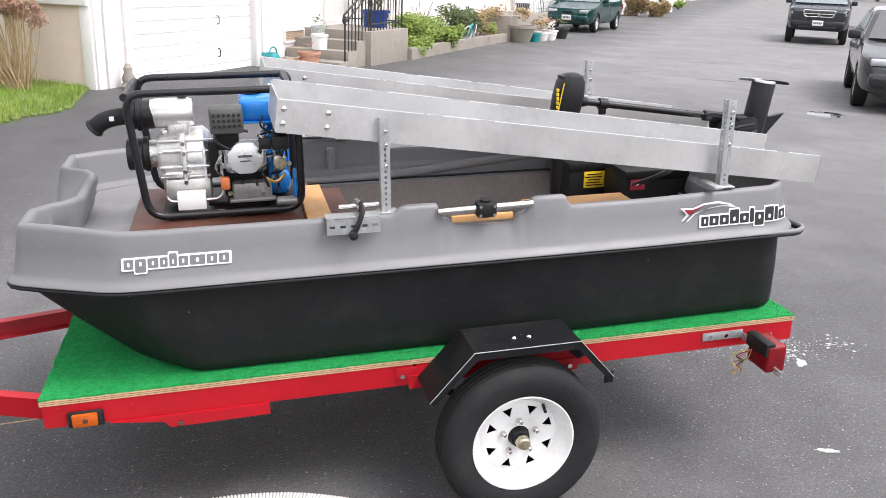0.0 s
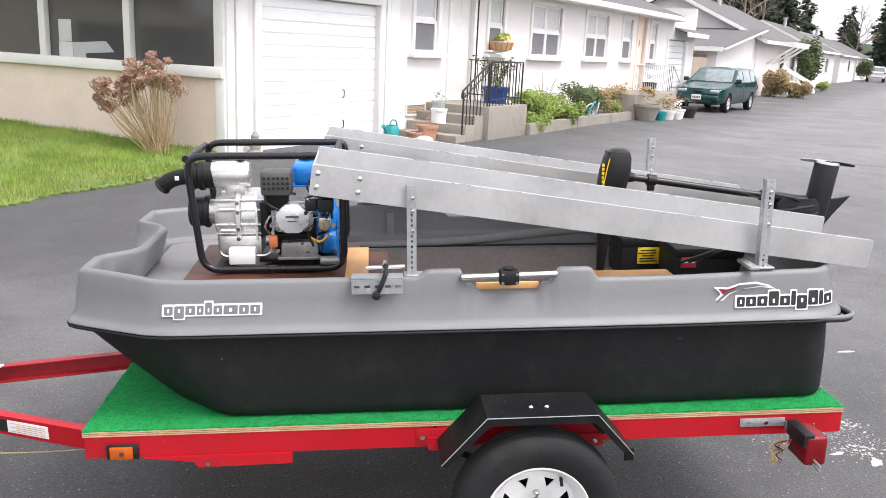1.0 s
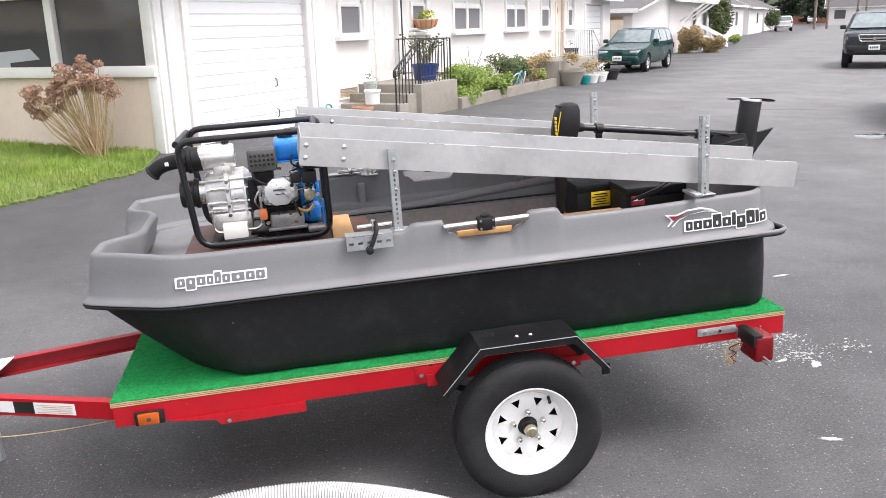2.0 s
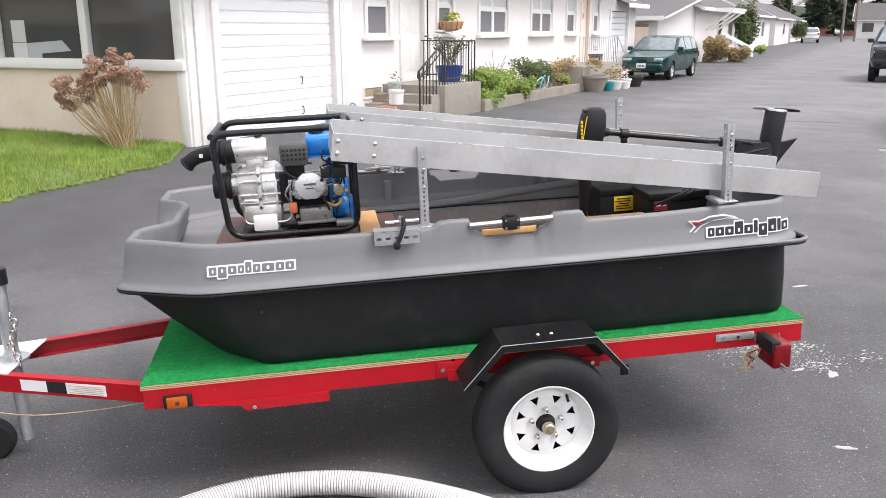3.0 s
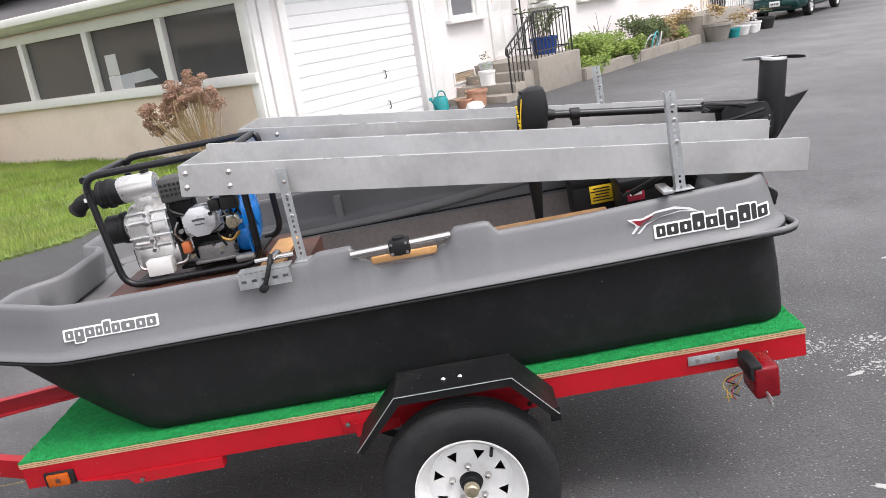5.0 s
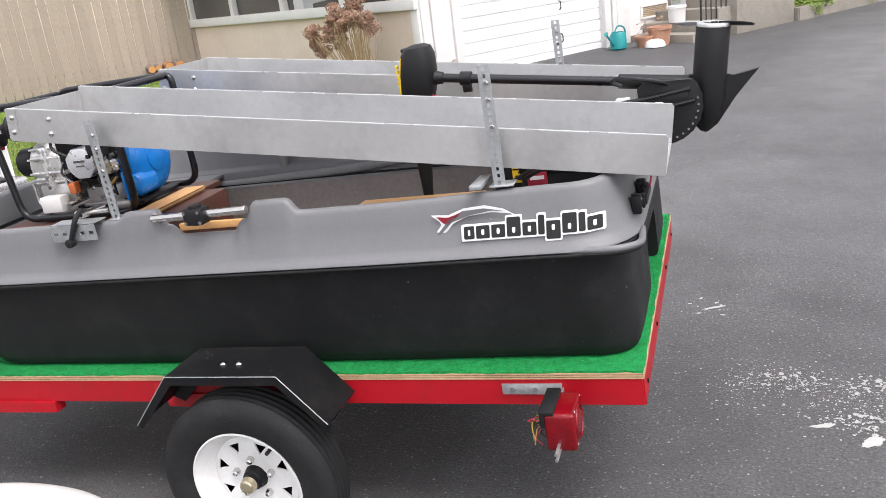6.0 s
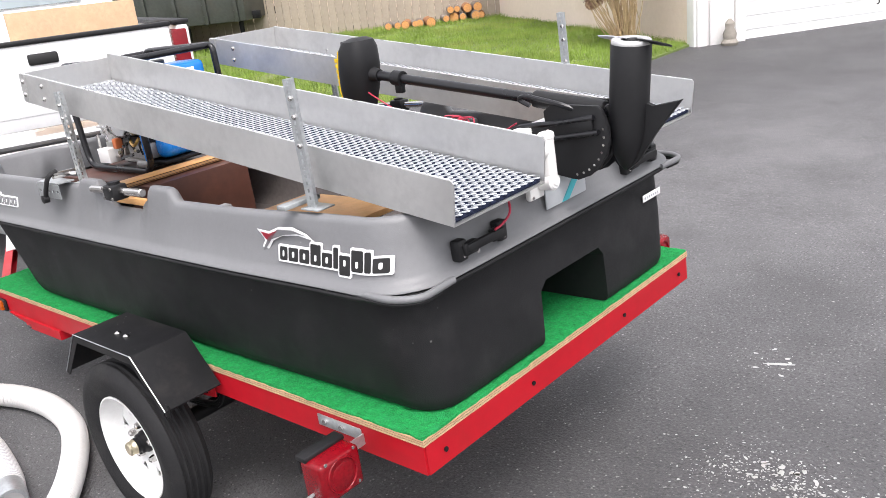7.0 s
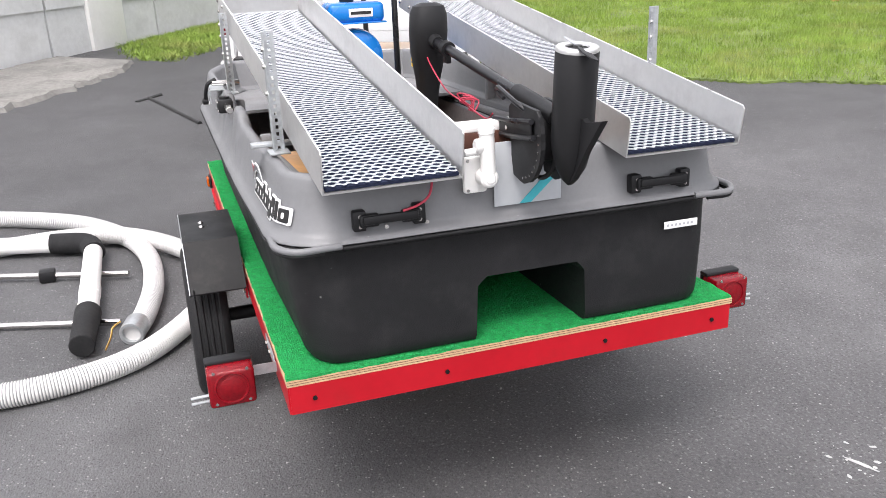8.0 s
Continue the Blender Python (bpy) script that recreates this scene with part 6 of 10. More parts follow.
def build_motor():
    """An electric outboard folded forward: control head, long shaft, motor pod with skeg, transom bracket."""
    t = thing("trolling_motor", TR, "black electric trolling motor tilted up on the transom", "boat motor")
    bm = nb()
    secs = [(0.405, 0.535, 0.014, 0.016), (0.46, 0.538, 0.018, 0.019), (0.56, 0.542, 0.025, 0.025), (0.66, 0.550, 0.039, 0.036), (0.74, 0.562, 0.054, 0.050), (0.80, 0.572, 0.056, 0.054), (0.85, 0.578, 0.050, 0.052), (0.872, 0.582, 0.038, 0.044), (0.880, 0.584, 0.020, 0.025)]
    n = 20
    rings = []
    for z, x, a, b in secs:
        rings.append([bm.verts.new((x + a * math.copysign(abs(math.cos(q)) ** 0.7, math.cos(q)), -0.02 + b * math.copysign(abs(math.sin(q)) ** 0.7, math.sin(q)), z)) for q in [2 * math.pi * k / n for k in range(n)]])
    skin(bm, rings, True, True)
    head = part("control_head", bm, "black_plastic", t, "black moulded control head and tiller")
    bm = nb()
    for k in range(9):
        z = 0.700 + 0.0155 * k
        box(bm, (0.519 - 0.0002 * k, -0.052, z), (0.006, 0.016, 0.011), bevel=0.001)
    part("print_bar", bm, "yellow", head, "yellow print on the head")
    bm = nb()
    box(bm, (0.555, -0.02, 0.868), (0.04, 0.05, 0.012), bevel=0.003)
    part("head_button", bm, "ink", head)
    p0, p1 = Vector((0.60, -0.018, 0.778)), Vector((1.375, 0.012, 0.662))
    bm = nb()
    cyl(bm, p0, p1, 0.0135, n=14)
    part("shaft", bm, "black_tube", t, "long black shaft")
    bm = nb()
    cyl(bm, p0, p0 + (p1 - p0) * 0.06, 0.026, 0.017, n=14)
    part("shaft_collar", bm, "black_plastic", t)
    bm = nb()
    c = p0 + (p1 - p0) * 0.15
    cyl(bm, c - Vector((0.016, 0, -0.002)), c + Vector((0.016, 0, -0.002)), 0.021, n=14)
    box(bm, (c.x, c.y, c.z - 0.026), (0.028, 0.016, 0.03), bevel=0.004)
    part("depth_collar", bm, "black_plastic", t, "black depth collar with a knob")
    bm = nb()
    tube(bm, [(x - a * 0.80, -0.02 - b * 0.80, z) for z, x, a, b in secs[3:7]], 0.0020, 6)
    part("trim_line", bm, "yellow", head, "thin yellow trim line")
    # transom bracket: toothed quadrant, arm and clamp
    bm = nb()
    pts = [(1.217, 0.600), (1.212, 0.672), (1.235, 0.690), (1.345, 0.684)]
    for k in range(15):
        a = radians(38 - 128 * k / 14)
        rr = 0.108 + (0.004 if k % 2 else 0)
        pts.append((1.276 + rr * math.cos(a), 0.618 + rr * math.sin(a)))
    pts += [(1.236, 0.516)]
    prism(bm, pts, 0.010, upright(0, -0.032, 0), bevel=0.002)
    part("tilt_quadrant", bm, "black_plastic", t, "black toothed tilt quadrant")
    bm = nb()
    prism(bm, pts, 0.010, upright(0, 0.046, 0), bevel=0.002)
    part("tilt_quadrant", bm, "black_plastic", t)
    bm = nb()
    tube(bm, [(1.276 + 0.102 * math.cos(a), 0.001, 0.618 + 0.102 * math.sin(a)) for a in [radians(34 - 118 * k / 12) for k in range(13)]], 0.006, 8)
    box(bm, (1.285, 0.001, 0.612), (0.10, 0.064, 0.10), bevel=0.012)
    part("quadrant_core", bm, "black_plastic", t, "black core between the quadrant plates")
    for k in range(9):
        a = radians(8 - 88 * k / 8)
        bm = nb()
        bolt(bm, (1.276 + 0.098 * math.cos(a), -0.0425, 0.618 + 0.098 * math.sin(a)), (0, -1, 0), 0.0032, 0.0015, 8)
        part("notch_pin", bm, "chrome", t)
    bm = nb()
    prism(bm, [(1.092, 0.585), (1.104, 0.617), (1.15, 0.632), (1.24, 0.640), (1.35, 0.655), (1.35, 0.625), (1.24, 0.606), (1.13, 0.602), (1.112, 0.585)], 0.006, upright(0, -0.046, 0), bevel=0.002)
    part("bracket_web", bm, "black_plastic", t)
    for zz in (((1.094, 0.575), (1.100, 0.612), (1.15, 0.636), (1.24, 0.645), (1.355, 0.660)), ((1.112, 0.598), (1.16, 0.604), (1.24, 0.610), (1.365, 0.626))):
        bm = nb()
        tube(bm, smooth_path([(x, -0.050, z) for x, z in zz], 5), 0.0065, 8)
        part("bracket_arm", bm, "black_tube", t, "ribbed black bracket arm")
    bm = nb()
    bolt(bm, (1.232, -0.0535, 0.628), (0, -1, 0), 0.006, 0.004)
    part("pivot_bolt", bm, "chrome", t)
    bm = nb()
    box(bm, (1.235, 0.0, 0.585), (0.055, 0.066, 0.10), bevel=0.012)
    part("transom_clamp", bm, "black_plastic", t)
    bm = nb()
    cyl(bm, p0 + (p1 - p0) * 0.72, p0 + (p1 - p0) * 0.97, 0.021, n=14, bevel=0.003)
    part("shaft_sleeve", bm, "black_plastic", t)
    bm = nb()
    tube(bm, rounded([(1.17, -0.035, 0.685), (1.14, -0.042, 0.702), (1.165, -0.048, 0.712), (1.27, -0.05, 0.690), (1.31, -0.03, 0.668)], 0.02), 0.006, 8)
    part("release_handle", bm, "black_tube", t)
    # pod
    bm = nb()
    m, ln = frame_of((1.425, 0.020, 0.815), (1.385, 0.026, 0.520))
    lathe(bm, [(0.036, 0.0), (0.043, 0.001), (0.0455, 0.006), (0.0455, 0.19), (0.043, 0.215), (0.034, 0.255), (0.018, 0.285), (0.006, ln)], 32, m)
    pod = part("motor_pod", bm, "black_plastic", t, "black cylindrical motor pod")
    bm = nb()
    lathe(bm, [(0.0445, 0.004), (0.0445, -0.003), (0.043, -0.005), (0.025, -0.005), (0.024, -0.001)], 32, m, cap=False)
    part("pod_end_ring", bm, "alu", pod, "bare metal end ring")
    bm = nb()
    cyl(bm, (1.427, 0.020, 0.812), (1.4275, 0.020, 0.822), 0.014, 0.010, n=6)
    part("prop_hub", bm, "ink", pod)
    for tip, twist in ((Vector((1.326, 0.046, 0.826)), 24), (Vector((1.530, 0.004, 0.800)), -24)):
        root = Vector((1.428, 0.024, 0.817))
        d = tip - root
        bm = nb()
        poly = [(0.012, -0.010), (0.040, -0.017), (0.075, -0.019), (0.098, -0.013), (0.105, -0.002), (0.100, 0.008), (0.070, 0.014), (0.030, 0.012), (0.012, 0.008)]
        turn = Matrix.Translation(root) @ d.to_track_quat("X", "Z").to_matrix().to_4x4() @ pose(0, 0, 0, twist, 0, 0)
        prism(bm, poly, 0.003, turn, bevel=0.0008)
        # one blade paler than the other: the brightness it catches put into colour
        part("prop_blade", bm, "prop_grey" if twist > 0 else "black_plastic", pod, "thin twisted propeller blade")
    bm = nb()
    prism(bm, [(1.345, 0.560), (1.372, 0.524), (1.392, 0.520), (1.420, 0.540), (1.472, 0.612), (1.537, 0.684), (1.468, 0.668), (1.40, 0.700), (1.36, 0.640)], 0.014, upright(0, 0.032, 0), bevel=0.002)
    part("skeg", bm, "black_plastic", pod, "pointed black skeg fin")
    bm = nb()
    tube(bm, smooth_path([(0.595, -0.035, 0.735), (0.65, -0.042, 0.710), (0.765, -0.04, 0.657), (0.886, -0.04, 0.641), (0.95, -0.04, 0.632), (1.07, -0.042, 0.622), (1.135, -0.05, 0.645)], 6), 0.0021, 6)
    for k in range(5):
        a = 1.3 * k
        tube(bm, smooth_path([(0.915 + 0.012 * k, -0.04, 0.636), (0.905 + 0.014 * k, -0.055 + 0.012 * math.sin(a), 0.655 + 0.008 * math.cos(a)), (0.935 + 0.010 * k, -0.028 + 0.01 * math.cos(a), 0.652), (0.945 + 0.010 * k, -0.040, 0.624)], 5), 0.0021, 6)
    part("power_lead", bm, "red_wire", t, "knotted red power lead")


build_motor()


def build_rod_holder():
    t = thing("rod_holder", TR, "white plastic swivel rod holder on the transom", "rod holder")
    bm = nb()
    box(bm, (1.234, -0.138, 0.528), (0.018, 0.058, 0.086), bevel=0.007)
    part("base_plate", bm, "white_pl", t)
    bm = nb()
    cyl(bm, (1.24, -0.120, 0.524), (1.283, -0.118, 0.526), 0.022, n=24, bevel=0.005)
    cyl(bm, (1.282, -0.118, 0.526), (1.287, -0.118, 0.526), 0.012, n=18, bevel=0.002)
    part("swivel", bm, "white_pl", t)
    bm = nb()
    cyl(bm, (1.268, -0.117, 0.515), (1.270, -0.121, 0.637), 0.0175, n=20, bevel=0.003)
    cyl(bm, (1.270, -0.1205, 0.626), (1.270, -0.1215, 0.641), 0.0195, n=20, bevel=0.003)
    part("holder_tube", bm, "white_pl", t)
    bm = nb()
    cyl(bm, (1.266, -0.120, 0.590), (1.262, -0.172, 0.586), 0.009, n=12, bevel=0.002)
    cyl(bm, (1.266, -0.118, 0.60), (1.266, -0.148, 0.60), 0.017, n=16, bevel=0.004)
    part("lock_arm", bm, "white_pl", t)
    for dz in (-0.035, 0.035):
        bm = nb()
        bolt(bm, (1.243, -0.158, 0.528 + dz), (1, 0, 0), 0.004, 0.002, 8)
        part("plate_screw", bm, "chrome", t)
    t = thing("transom_board", TR, "white wooden board across the transom top", "board")
    bm = nb()
    box(bm, (1.160, -0.050, 0.624), (0.040, 0.24, 0.022), bevel=0.003)
    part("board", bm, "trim", t)
    bm = nb()
    box(bm, (1.172, -0.050, 0.584), (0.024, 0.22, 0.058), bevel=0.002)
    part("spacer_block", bm, "wood_brown", t, "brown wooden block under the board")
    t = thing("red_lead", TR, "thin red lead hanging over the transom", "wire")
    bm = nb()
    tube(bm, smooth_path([(1.17, -0.235, 0.56), (1.222, -0.238, 0.535), (1.246, -0.252, 0.498), (1.252, -0.280, 0.479), (1.25, -0.318, 0.469)], 6), 0.003, 6)
    part("wire", bm, "red_wire", t)


build_rod_holder()


# ---- hoses, pipes and rods on the asphalt beside the trailer ----
def ribbed(bm, pts, r, pitch=0.011, n=14):
    path = smooth_path(pts, 8)
    fine = []
    for a, b in zip(path, path[1:]):
        k = max(1, round((b - a).length / pitch)) * 4
        fine += [a + (b - a) * i / k for i in range(k)]
    fine.append(path[-1])
    tube(bm, fine, r, n, radius=lambda i: r + (0.0012, 0.0024, 0.0012, -0.0022)[i % 4])
    # groove faces in darker grey: spiral tone plus groove shade put into colour
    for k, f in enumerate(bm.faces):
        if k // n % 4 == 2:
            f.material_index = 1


def build_hoses():
    R = 0.043
    t = thing("suction_hose", Matrix(), "thick white ribbed suction hose coiled on the asphalt", "hose", "ribbed hoses")
    c, rad = Vector((-0.69, -1.475, 0)), 0.80
    pts = []
    for k in range(15):
        a = radians(-62 + 24.0 * k)
        rr = rad * (1 + 0.02 * math.sin(2.1 * k))
        pts.append((c.x + rr * math.cos(a), c.y + rr * math.sin(a), R + 0.002 + (0.02 if k in (8, 9) else 0)))
    bm = nb()
    ribbed(bm, pts, R)
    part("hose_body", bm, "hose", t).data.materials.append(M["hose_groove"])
    m, _ = frame_of(pts[-2], pts[-1])
    bm = nb()
    lathe(bm, [(R + 0.003, -0.03), (R + 0.006, -0.026), (R + 0.006, 0.05), (R + 0.003, 0.054), (R - 0.008, 0.054), (R - 0.008, 0.0)], 28, Matrix.Translation(Vector(pts[-1]) - Vector(pts[-2])) @ m, cap=False)
    part("hose_cuff", bm, "rubber", t, "dark rubber end cuff")
    t = thing("suction_hose", Matrix(), "shorter white ribbed hose with an open clamped end on the asphalt", "hose", "ribbed hoses")
    pts = [(-2.05, -1.95, R), (-1.92, -1.60, R), (-1.72, -1.28, R), (-1.42, -1.06, R), (-1.08, -0.95, R + 0.01), (-0.72, -0.93, R + 0.008), (-0.42, -0.97, R), (-0.25, -1.02, R)]
    bm = nb()
    ribbed(bm, pts, R)
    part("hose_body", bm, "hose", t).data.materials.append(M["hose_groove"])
    m, _ = frame_of((-0.33, -1.0, R), (-0.235, -1.025, R))
    bm = nb()
    lathe(bm, [(R + 0.003, 0), (R + 0.006, 0.004), (R + 0.006, 0.09), (R + 0.003, 0.1), (R - 0.008, 0.1), (R - 0.008, 0.02)], 28, m, cap=False)
    cuff = part("hose_cuff", bm, "galv", t, "metal hose cuff with a clamp")
    # black disc inside the open end, in place of shade in the hollow
    bm = nb()
    lathe(bm, [(R - 0.0082, 0.03), (0.001, 0.031)], 24, m, cap=False)
    part("hose_bore", bm, "ink", cuff)
    bm = nb()
    tube(bm, smooth_path([(-0.27, -1.06, 0.09), (-0.25, -1.09, 0.075), (-0.22, -1.10, 0.05), (-0.16, -1.12, 0.03)], 5), 0.004, 6)
    part("clamp_wire", bm, "brass", cuff)
    # rigid pipe with an elbow
    t = thing("suction_pipe", Matrix(), "white plastic pipe with black rubber elbow and nozzle on the asphalt", "pipe")
    bm = nb()
    cyl(bm, (-1.62, -2.35, 0.062), (-1.36, -1.30, 0.062), 0.042, n=24, bevel=0.002)
    part("long_pipe", bm, "white_pl", t)
    bm = nb()
    tube(bm, rounded([(-1.39, -1.40, 0.062), (-1.345, -1.225, 0.062), (-1.18, -1.195, 0.066)], 0.09, steps=8), 0.052, 20)
    part("elbow", bm, "rubber", t, "black rubber elbow")
    bm = nb()
    cyl(bm, (-1.20, -1.20, 0.066), (-0.42, -1.19, 0.066), 0.043, n=24, bevel=0.002)
    part("short_pipe", bm, "white_pl", t)
    bm = nb()
    cyl(bm, (-0.72, -1.193, 0.066), (-0.63, -1.192, 0.066), 0.0455, n=24, bevel=0.003)
    part("pipe_sleeve", bm, "white_pl", t)
    bm = nb()
    cyl(bm, (-0.46, -1.19, 0.066), (-0.16, -1.20, 0.060), 0.052, 0.047, n=24, bevel=0.003)
    part("nozzle", bm, "rubber", t, "black rubber nozzle")
    for p0, p1, lab in (((-1.22, -1.98, 0.03), (-0.93, -1.04, 0.03), "bright steel rod with a black collar lying under the pipe"), ((-0.68, -1.98, 0.02), (-0.42, -1.07, 0.02), "flat bright aluminium rod lying on the asphalt")):
        t = thing("steel_rod", Matrix(), lab, "rod", "loose rods")
        bm = nb()
        cyl(bm, p0, p1, 0.014, n=12)
        part("rod", bm, "chrome", t)
        if p0[0] < -1:
            bm = nb()
            q = Vector(p0).lerp(Vector(p1), 0.62)
            box(bm, q, (0.06, 0.07, 0.055), bevel=0.008)
            part("rod_collar", bm, "black_plastic", t)


build_hoses()

# ---- the cottage by the lane ----
CORNER = Vector((-2.2, 7.85, 0))
FACE = Matrix.Translation(CORNER) @ pose(0, 0, 0, 0, 0, 54)      # x along the lane front, y into the house
SUN = Matrix.Translation(CORNER) @ pose(0, 0, 0, 0, 0, 148)      # x along the window wall; -y into the room


def wall_with_openings(name, m, x0, x1, z0, z1, th, openings, material, label, side=1):
    """A wall of that thickness with rectangular openings right through it."""
    xs = sorted({x0, x1, *[v for o in openings for v in (o[0], o[1])]})
    zs = sorted({z0, z1, *[v for o in openings for v in (o[2], o[3])]})
    bm = nb()
    def solid(i, j):
        if not (0 <= i < len(xs) - 1 and 0 <= j < len(zs) - 1):
            return False
        cx, cz = (xs[i] + xs[i + 1]) / 2, (zs[j] + zs[j + 1]) / 2
        return not any(o[0] < cx < o[1] and o[2] < cz < o[3] for o in openings)
    cache = {}
    def v(i, j, k):
        if (i, j, k) not in cache:
            cache[i, j, k] = bm.verts.new((xs[i], k * th * side, zs[j]))
        return cache[i, j, k]
    for i in range(len(xs) - 1):
        for j in range(len(zs) - 1):
            if not solid(i, j):
                continue
            for k in (0, 1):
                bm.faces.new((v(i, j, k), v(i + 1, j, k), v(i + 1, j + 1, k), v(i, j + 1, k)))
            for di, dj, a, b in ((-1, 0, (i, j), (i, j + 1)), (1, 0, (i + 1, j), (i + 1, j + 1)), (0, -1, (i, j), (i + 1, j)), (0, 1, (i, j + 1), (i + 1, j + 1))):
                if not solid(i + di, j + dj):
                    bm.faces.new((v(*a, 0), v(*b, 0), v(*b, 1), v(*a, 1)))
    ob = part(name, bm, material, None)
    ob.matrix_basis = m
    return tagged(ob, label, "wall", kind="structure")


def window(name, m, x0, x1, z0, z1, label, sashes=1, split=None, sill=True, side=1, lower="screen", upper="curtain"):
    """A wooden window in its opening: casing, sashes, panes and a sill."""
    w = thing(name, m, label, "window", kind="structure")
    f = 0.055
    bm = nb()
    for x in (x0, x1):
        box(bm, (x, -0.012 * side, (z0 + z1) / 2), (0.09, 0.05, z1 - z0 + 0.16), bevel=0.004)
    box(bm, ((x0 + x1) / 2, -0.012 * side, z1 + 0.03), (x1 - x0, 0.048, 0.09), bevel=0.004)
    part("window_frame", bm, "trim", w)
    n = sashes
    wd = (x1 - x0 - 0.09) / n
    for k in range(n):
        a, b = x0 + 0.045 + k * wd, x0 + 0.045 + (k + 1) * wd
        mids = [z0, split, z1] if split else [z0, z1]
        for q, (za, zb) in enumerate(zip(mids, mids[1:])):
            bm = nb()
            yy = 0.03 * side + (0.02 * side if q else 0)
            for x in (a + f / 2, b - f / 2):
                box(bm, (x, yy, (za + zb) / 2), (f, 0.04, zb - za), bevel=0.003)
            for z in (za + f / 2, zb - f / 2):
                box(bm, ((a + b) / 2, yy, z), (b - a - 2 * f, 0.038, f), bevel=0.003)
            part("sash", bm, "trim", w)
            bm = nb()
            box(bm, ((a + b) / 2, yy + 0.01 * side, (za + zb) / 2), (b - a - f, 0.006, zb - za - f))
            part("pane", bm, upper if q else lower, w)
    if sill:
        bm = nb()
        box(bm, ((x0 + x1) / 2, -0.05 * side, z0 - 0.04), (x1 - x0 + 0.26, 0.16, 0.07), bevel=0.008)
        part("window_sill", bm, "trim", w)
    return w


def build_cottage():
    ops = [(0.62, 3.30, -0.2, 2.22), (4.27, 5.10, 1.52, 2.62), (5.50, 6.34, 0.76, 2.80), (6.90, 7.62, 1.56, 2.62), (8.85, 10.50, 1.52, 2.62), (11.95, 13.55, 1.52, 2.62), (14.62, 15.48, 1.52, 2.62), (15.95, 16.70, 0.70, 2.74), (17.05, 17.75, 1.52, 2.62), (18.95, 21.05, -0.2, 2.20)]
    wall_with_openings("wall_front", FACE, 0.0, 21.9, -0.4, 2.95, 0.2, ops, "stucco", "white stucco front wall of the cottage")
    wall_with_openings("wall_sunroom", SUN, 0.0, 6.85, -0.4, 2.30, 0.16, [(0.14, 6.72, 1.26, 2.14)], "stucco_beige", "beige stucco wall below the sunroom windows", side=-1)
    # trim of the sunroom
    st = thing("sunroom_window", SUN, "row of four large sunroom windows in white wooden frames", "window", kind="structure")
    bm = nb()
    box(bm, (3.43, 0.03, 1.19), (6.86, 0.10, 0.135), bevel=0.006)
    part("window_sill", bm, "trim", st)
    bm = nb()
    box(bm, (3.43, 0.012, 2.20), (6.86, 0.05, 0.13), bevel=0.006)
    part("head_trim", bm, "trim", st)
    for x in (0.075, 1.66, 3.33, 5.02, 6.74):
        bm = nb()
        box(bm, (x, 0.0, 1.70), (0.15 if x in (0.075, 6.74) else 0.125, 0.09, 0.885), bevel=0.006)
        part("mullion", bm, "trim", st)
    for a, b in ((0.15, 1.60), (1.72, 3.27), (3.39, 4.96), (5.08, 6.66)):
        bm = nb()
        box(bm, ((a + b) / 2, -0.05, 1.70), (b - a + 0.02, 0.006, 0.90))
        part("pane", bm, "glass", st)
    for x in (0.07, 6.80):
        bm = nb()
        box(bm, (x, 0.012, 0.53), (0.15, 0.05, 1.18), bevel=0.005)
        part("corner_board", bm, "trim", st)
    # pale sheets added behind the glass, drawn for the reflections in it
    for x, z, sx, sz, ry in ((2.95, 1.62, 0.26, 0.30, 0), (2.95, 1.34, 0.28, 0.25, 0)):
        bm = nb()
        box(bm, (x, -0.041, z), (sx, 0.008, sz), bevel=0.003)
        part("paper_sheet", bm, "pale_sheet", st, "pale sheet behind the glass, drawn as a reflection")
    bm = nb()
    prism(bm, [(2.80, 1.22), (2.80, 1.46), (2.15, 1.50), (2.0, 1.36), (2.55, 1.32), (2.55, 1.22)], 0.008, upright(0, -0.037, 0))
    part("paper_sheet", bm, "sticker", st, "grey sheet behind the glass, drawn as a reflection")
    # eave, gutter and roof of the sunroom
    rf = thing("sunroom_roof", SUN, "dark shingled sunroom roof with a white gutter", "roof", kind="structure")
    bm = nb()
    prism(bm, [(0.42, 0.0), (0.30, -0.12), (-0.10, -0.16), (-0.10, -0.12), (0.28, -0.08), (0.40, 0.0)], 7.9, Matrix.Translation((-0.45, 0, 2.46)) @ Matrix(((0, 0, 1, 0), (1, 0, 0, 0), (0, 1, 0, 0), (0, 0, 0, 1))))
    part("soffit", bm, "trim", rf)
    bm = nb()
    box(bm, (3.5, 0.44, 2.44), (7.9, 0.11, 0.12), bevel=0.02)
    part("gutter", bm, "trim", rf)
    bm = nb()
    tube(bm, rounded([(7.3, 0.44, 2.40), (7.25, 0.36, 2.28), (6.93, 0.10, 2.18), (6.93, 0.07, 0.32)], 0.06), 0.035, 8)
    part("downspout", bm, "trim", rf)
    bm = nb()
    v = [bm.verts.new(p) for p in ((-0.6, 0.46, 2.50), (7.45, 0.46, 2.50), (5.2, -4.2, 4.0), (-0.6, -4.2, 4.0))]
    w = [bm.verts.new(p.co + Vector((0, 0, -0.05))) for p in v]
    bm.faces.new(v)
    bm.faces.new(w[::-1])
    for i in range(4):
        bm.faces.new((v[i], v[(i + 1) % 4], w[(i + 1) % 4], w[i]))
    part("roof_slope", bm, "shingle", rf)
    # end wall of the sunroom
    bm = nb()
    box(bm, (6.77, -2.2, 1.0), (0.16, 4.2, 2.8))
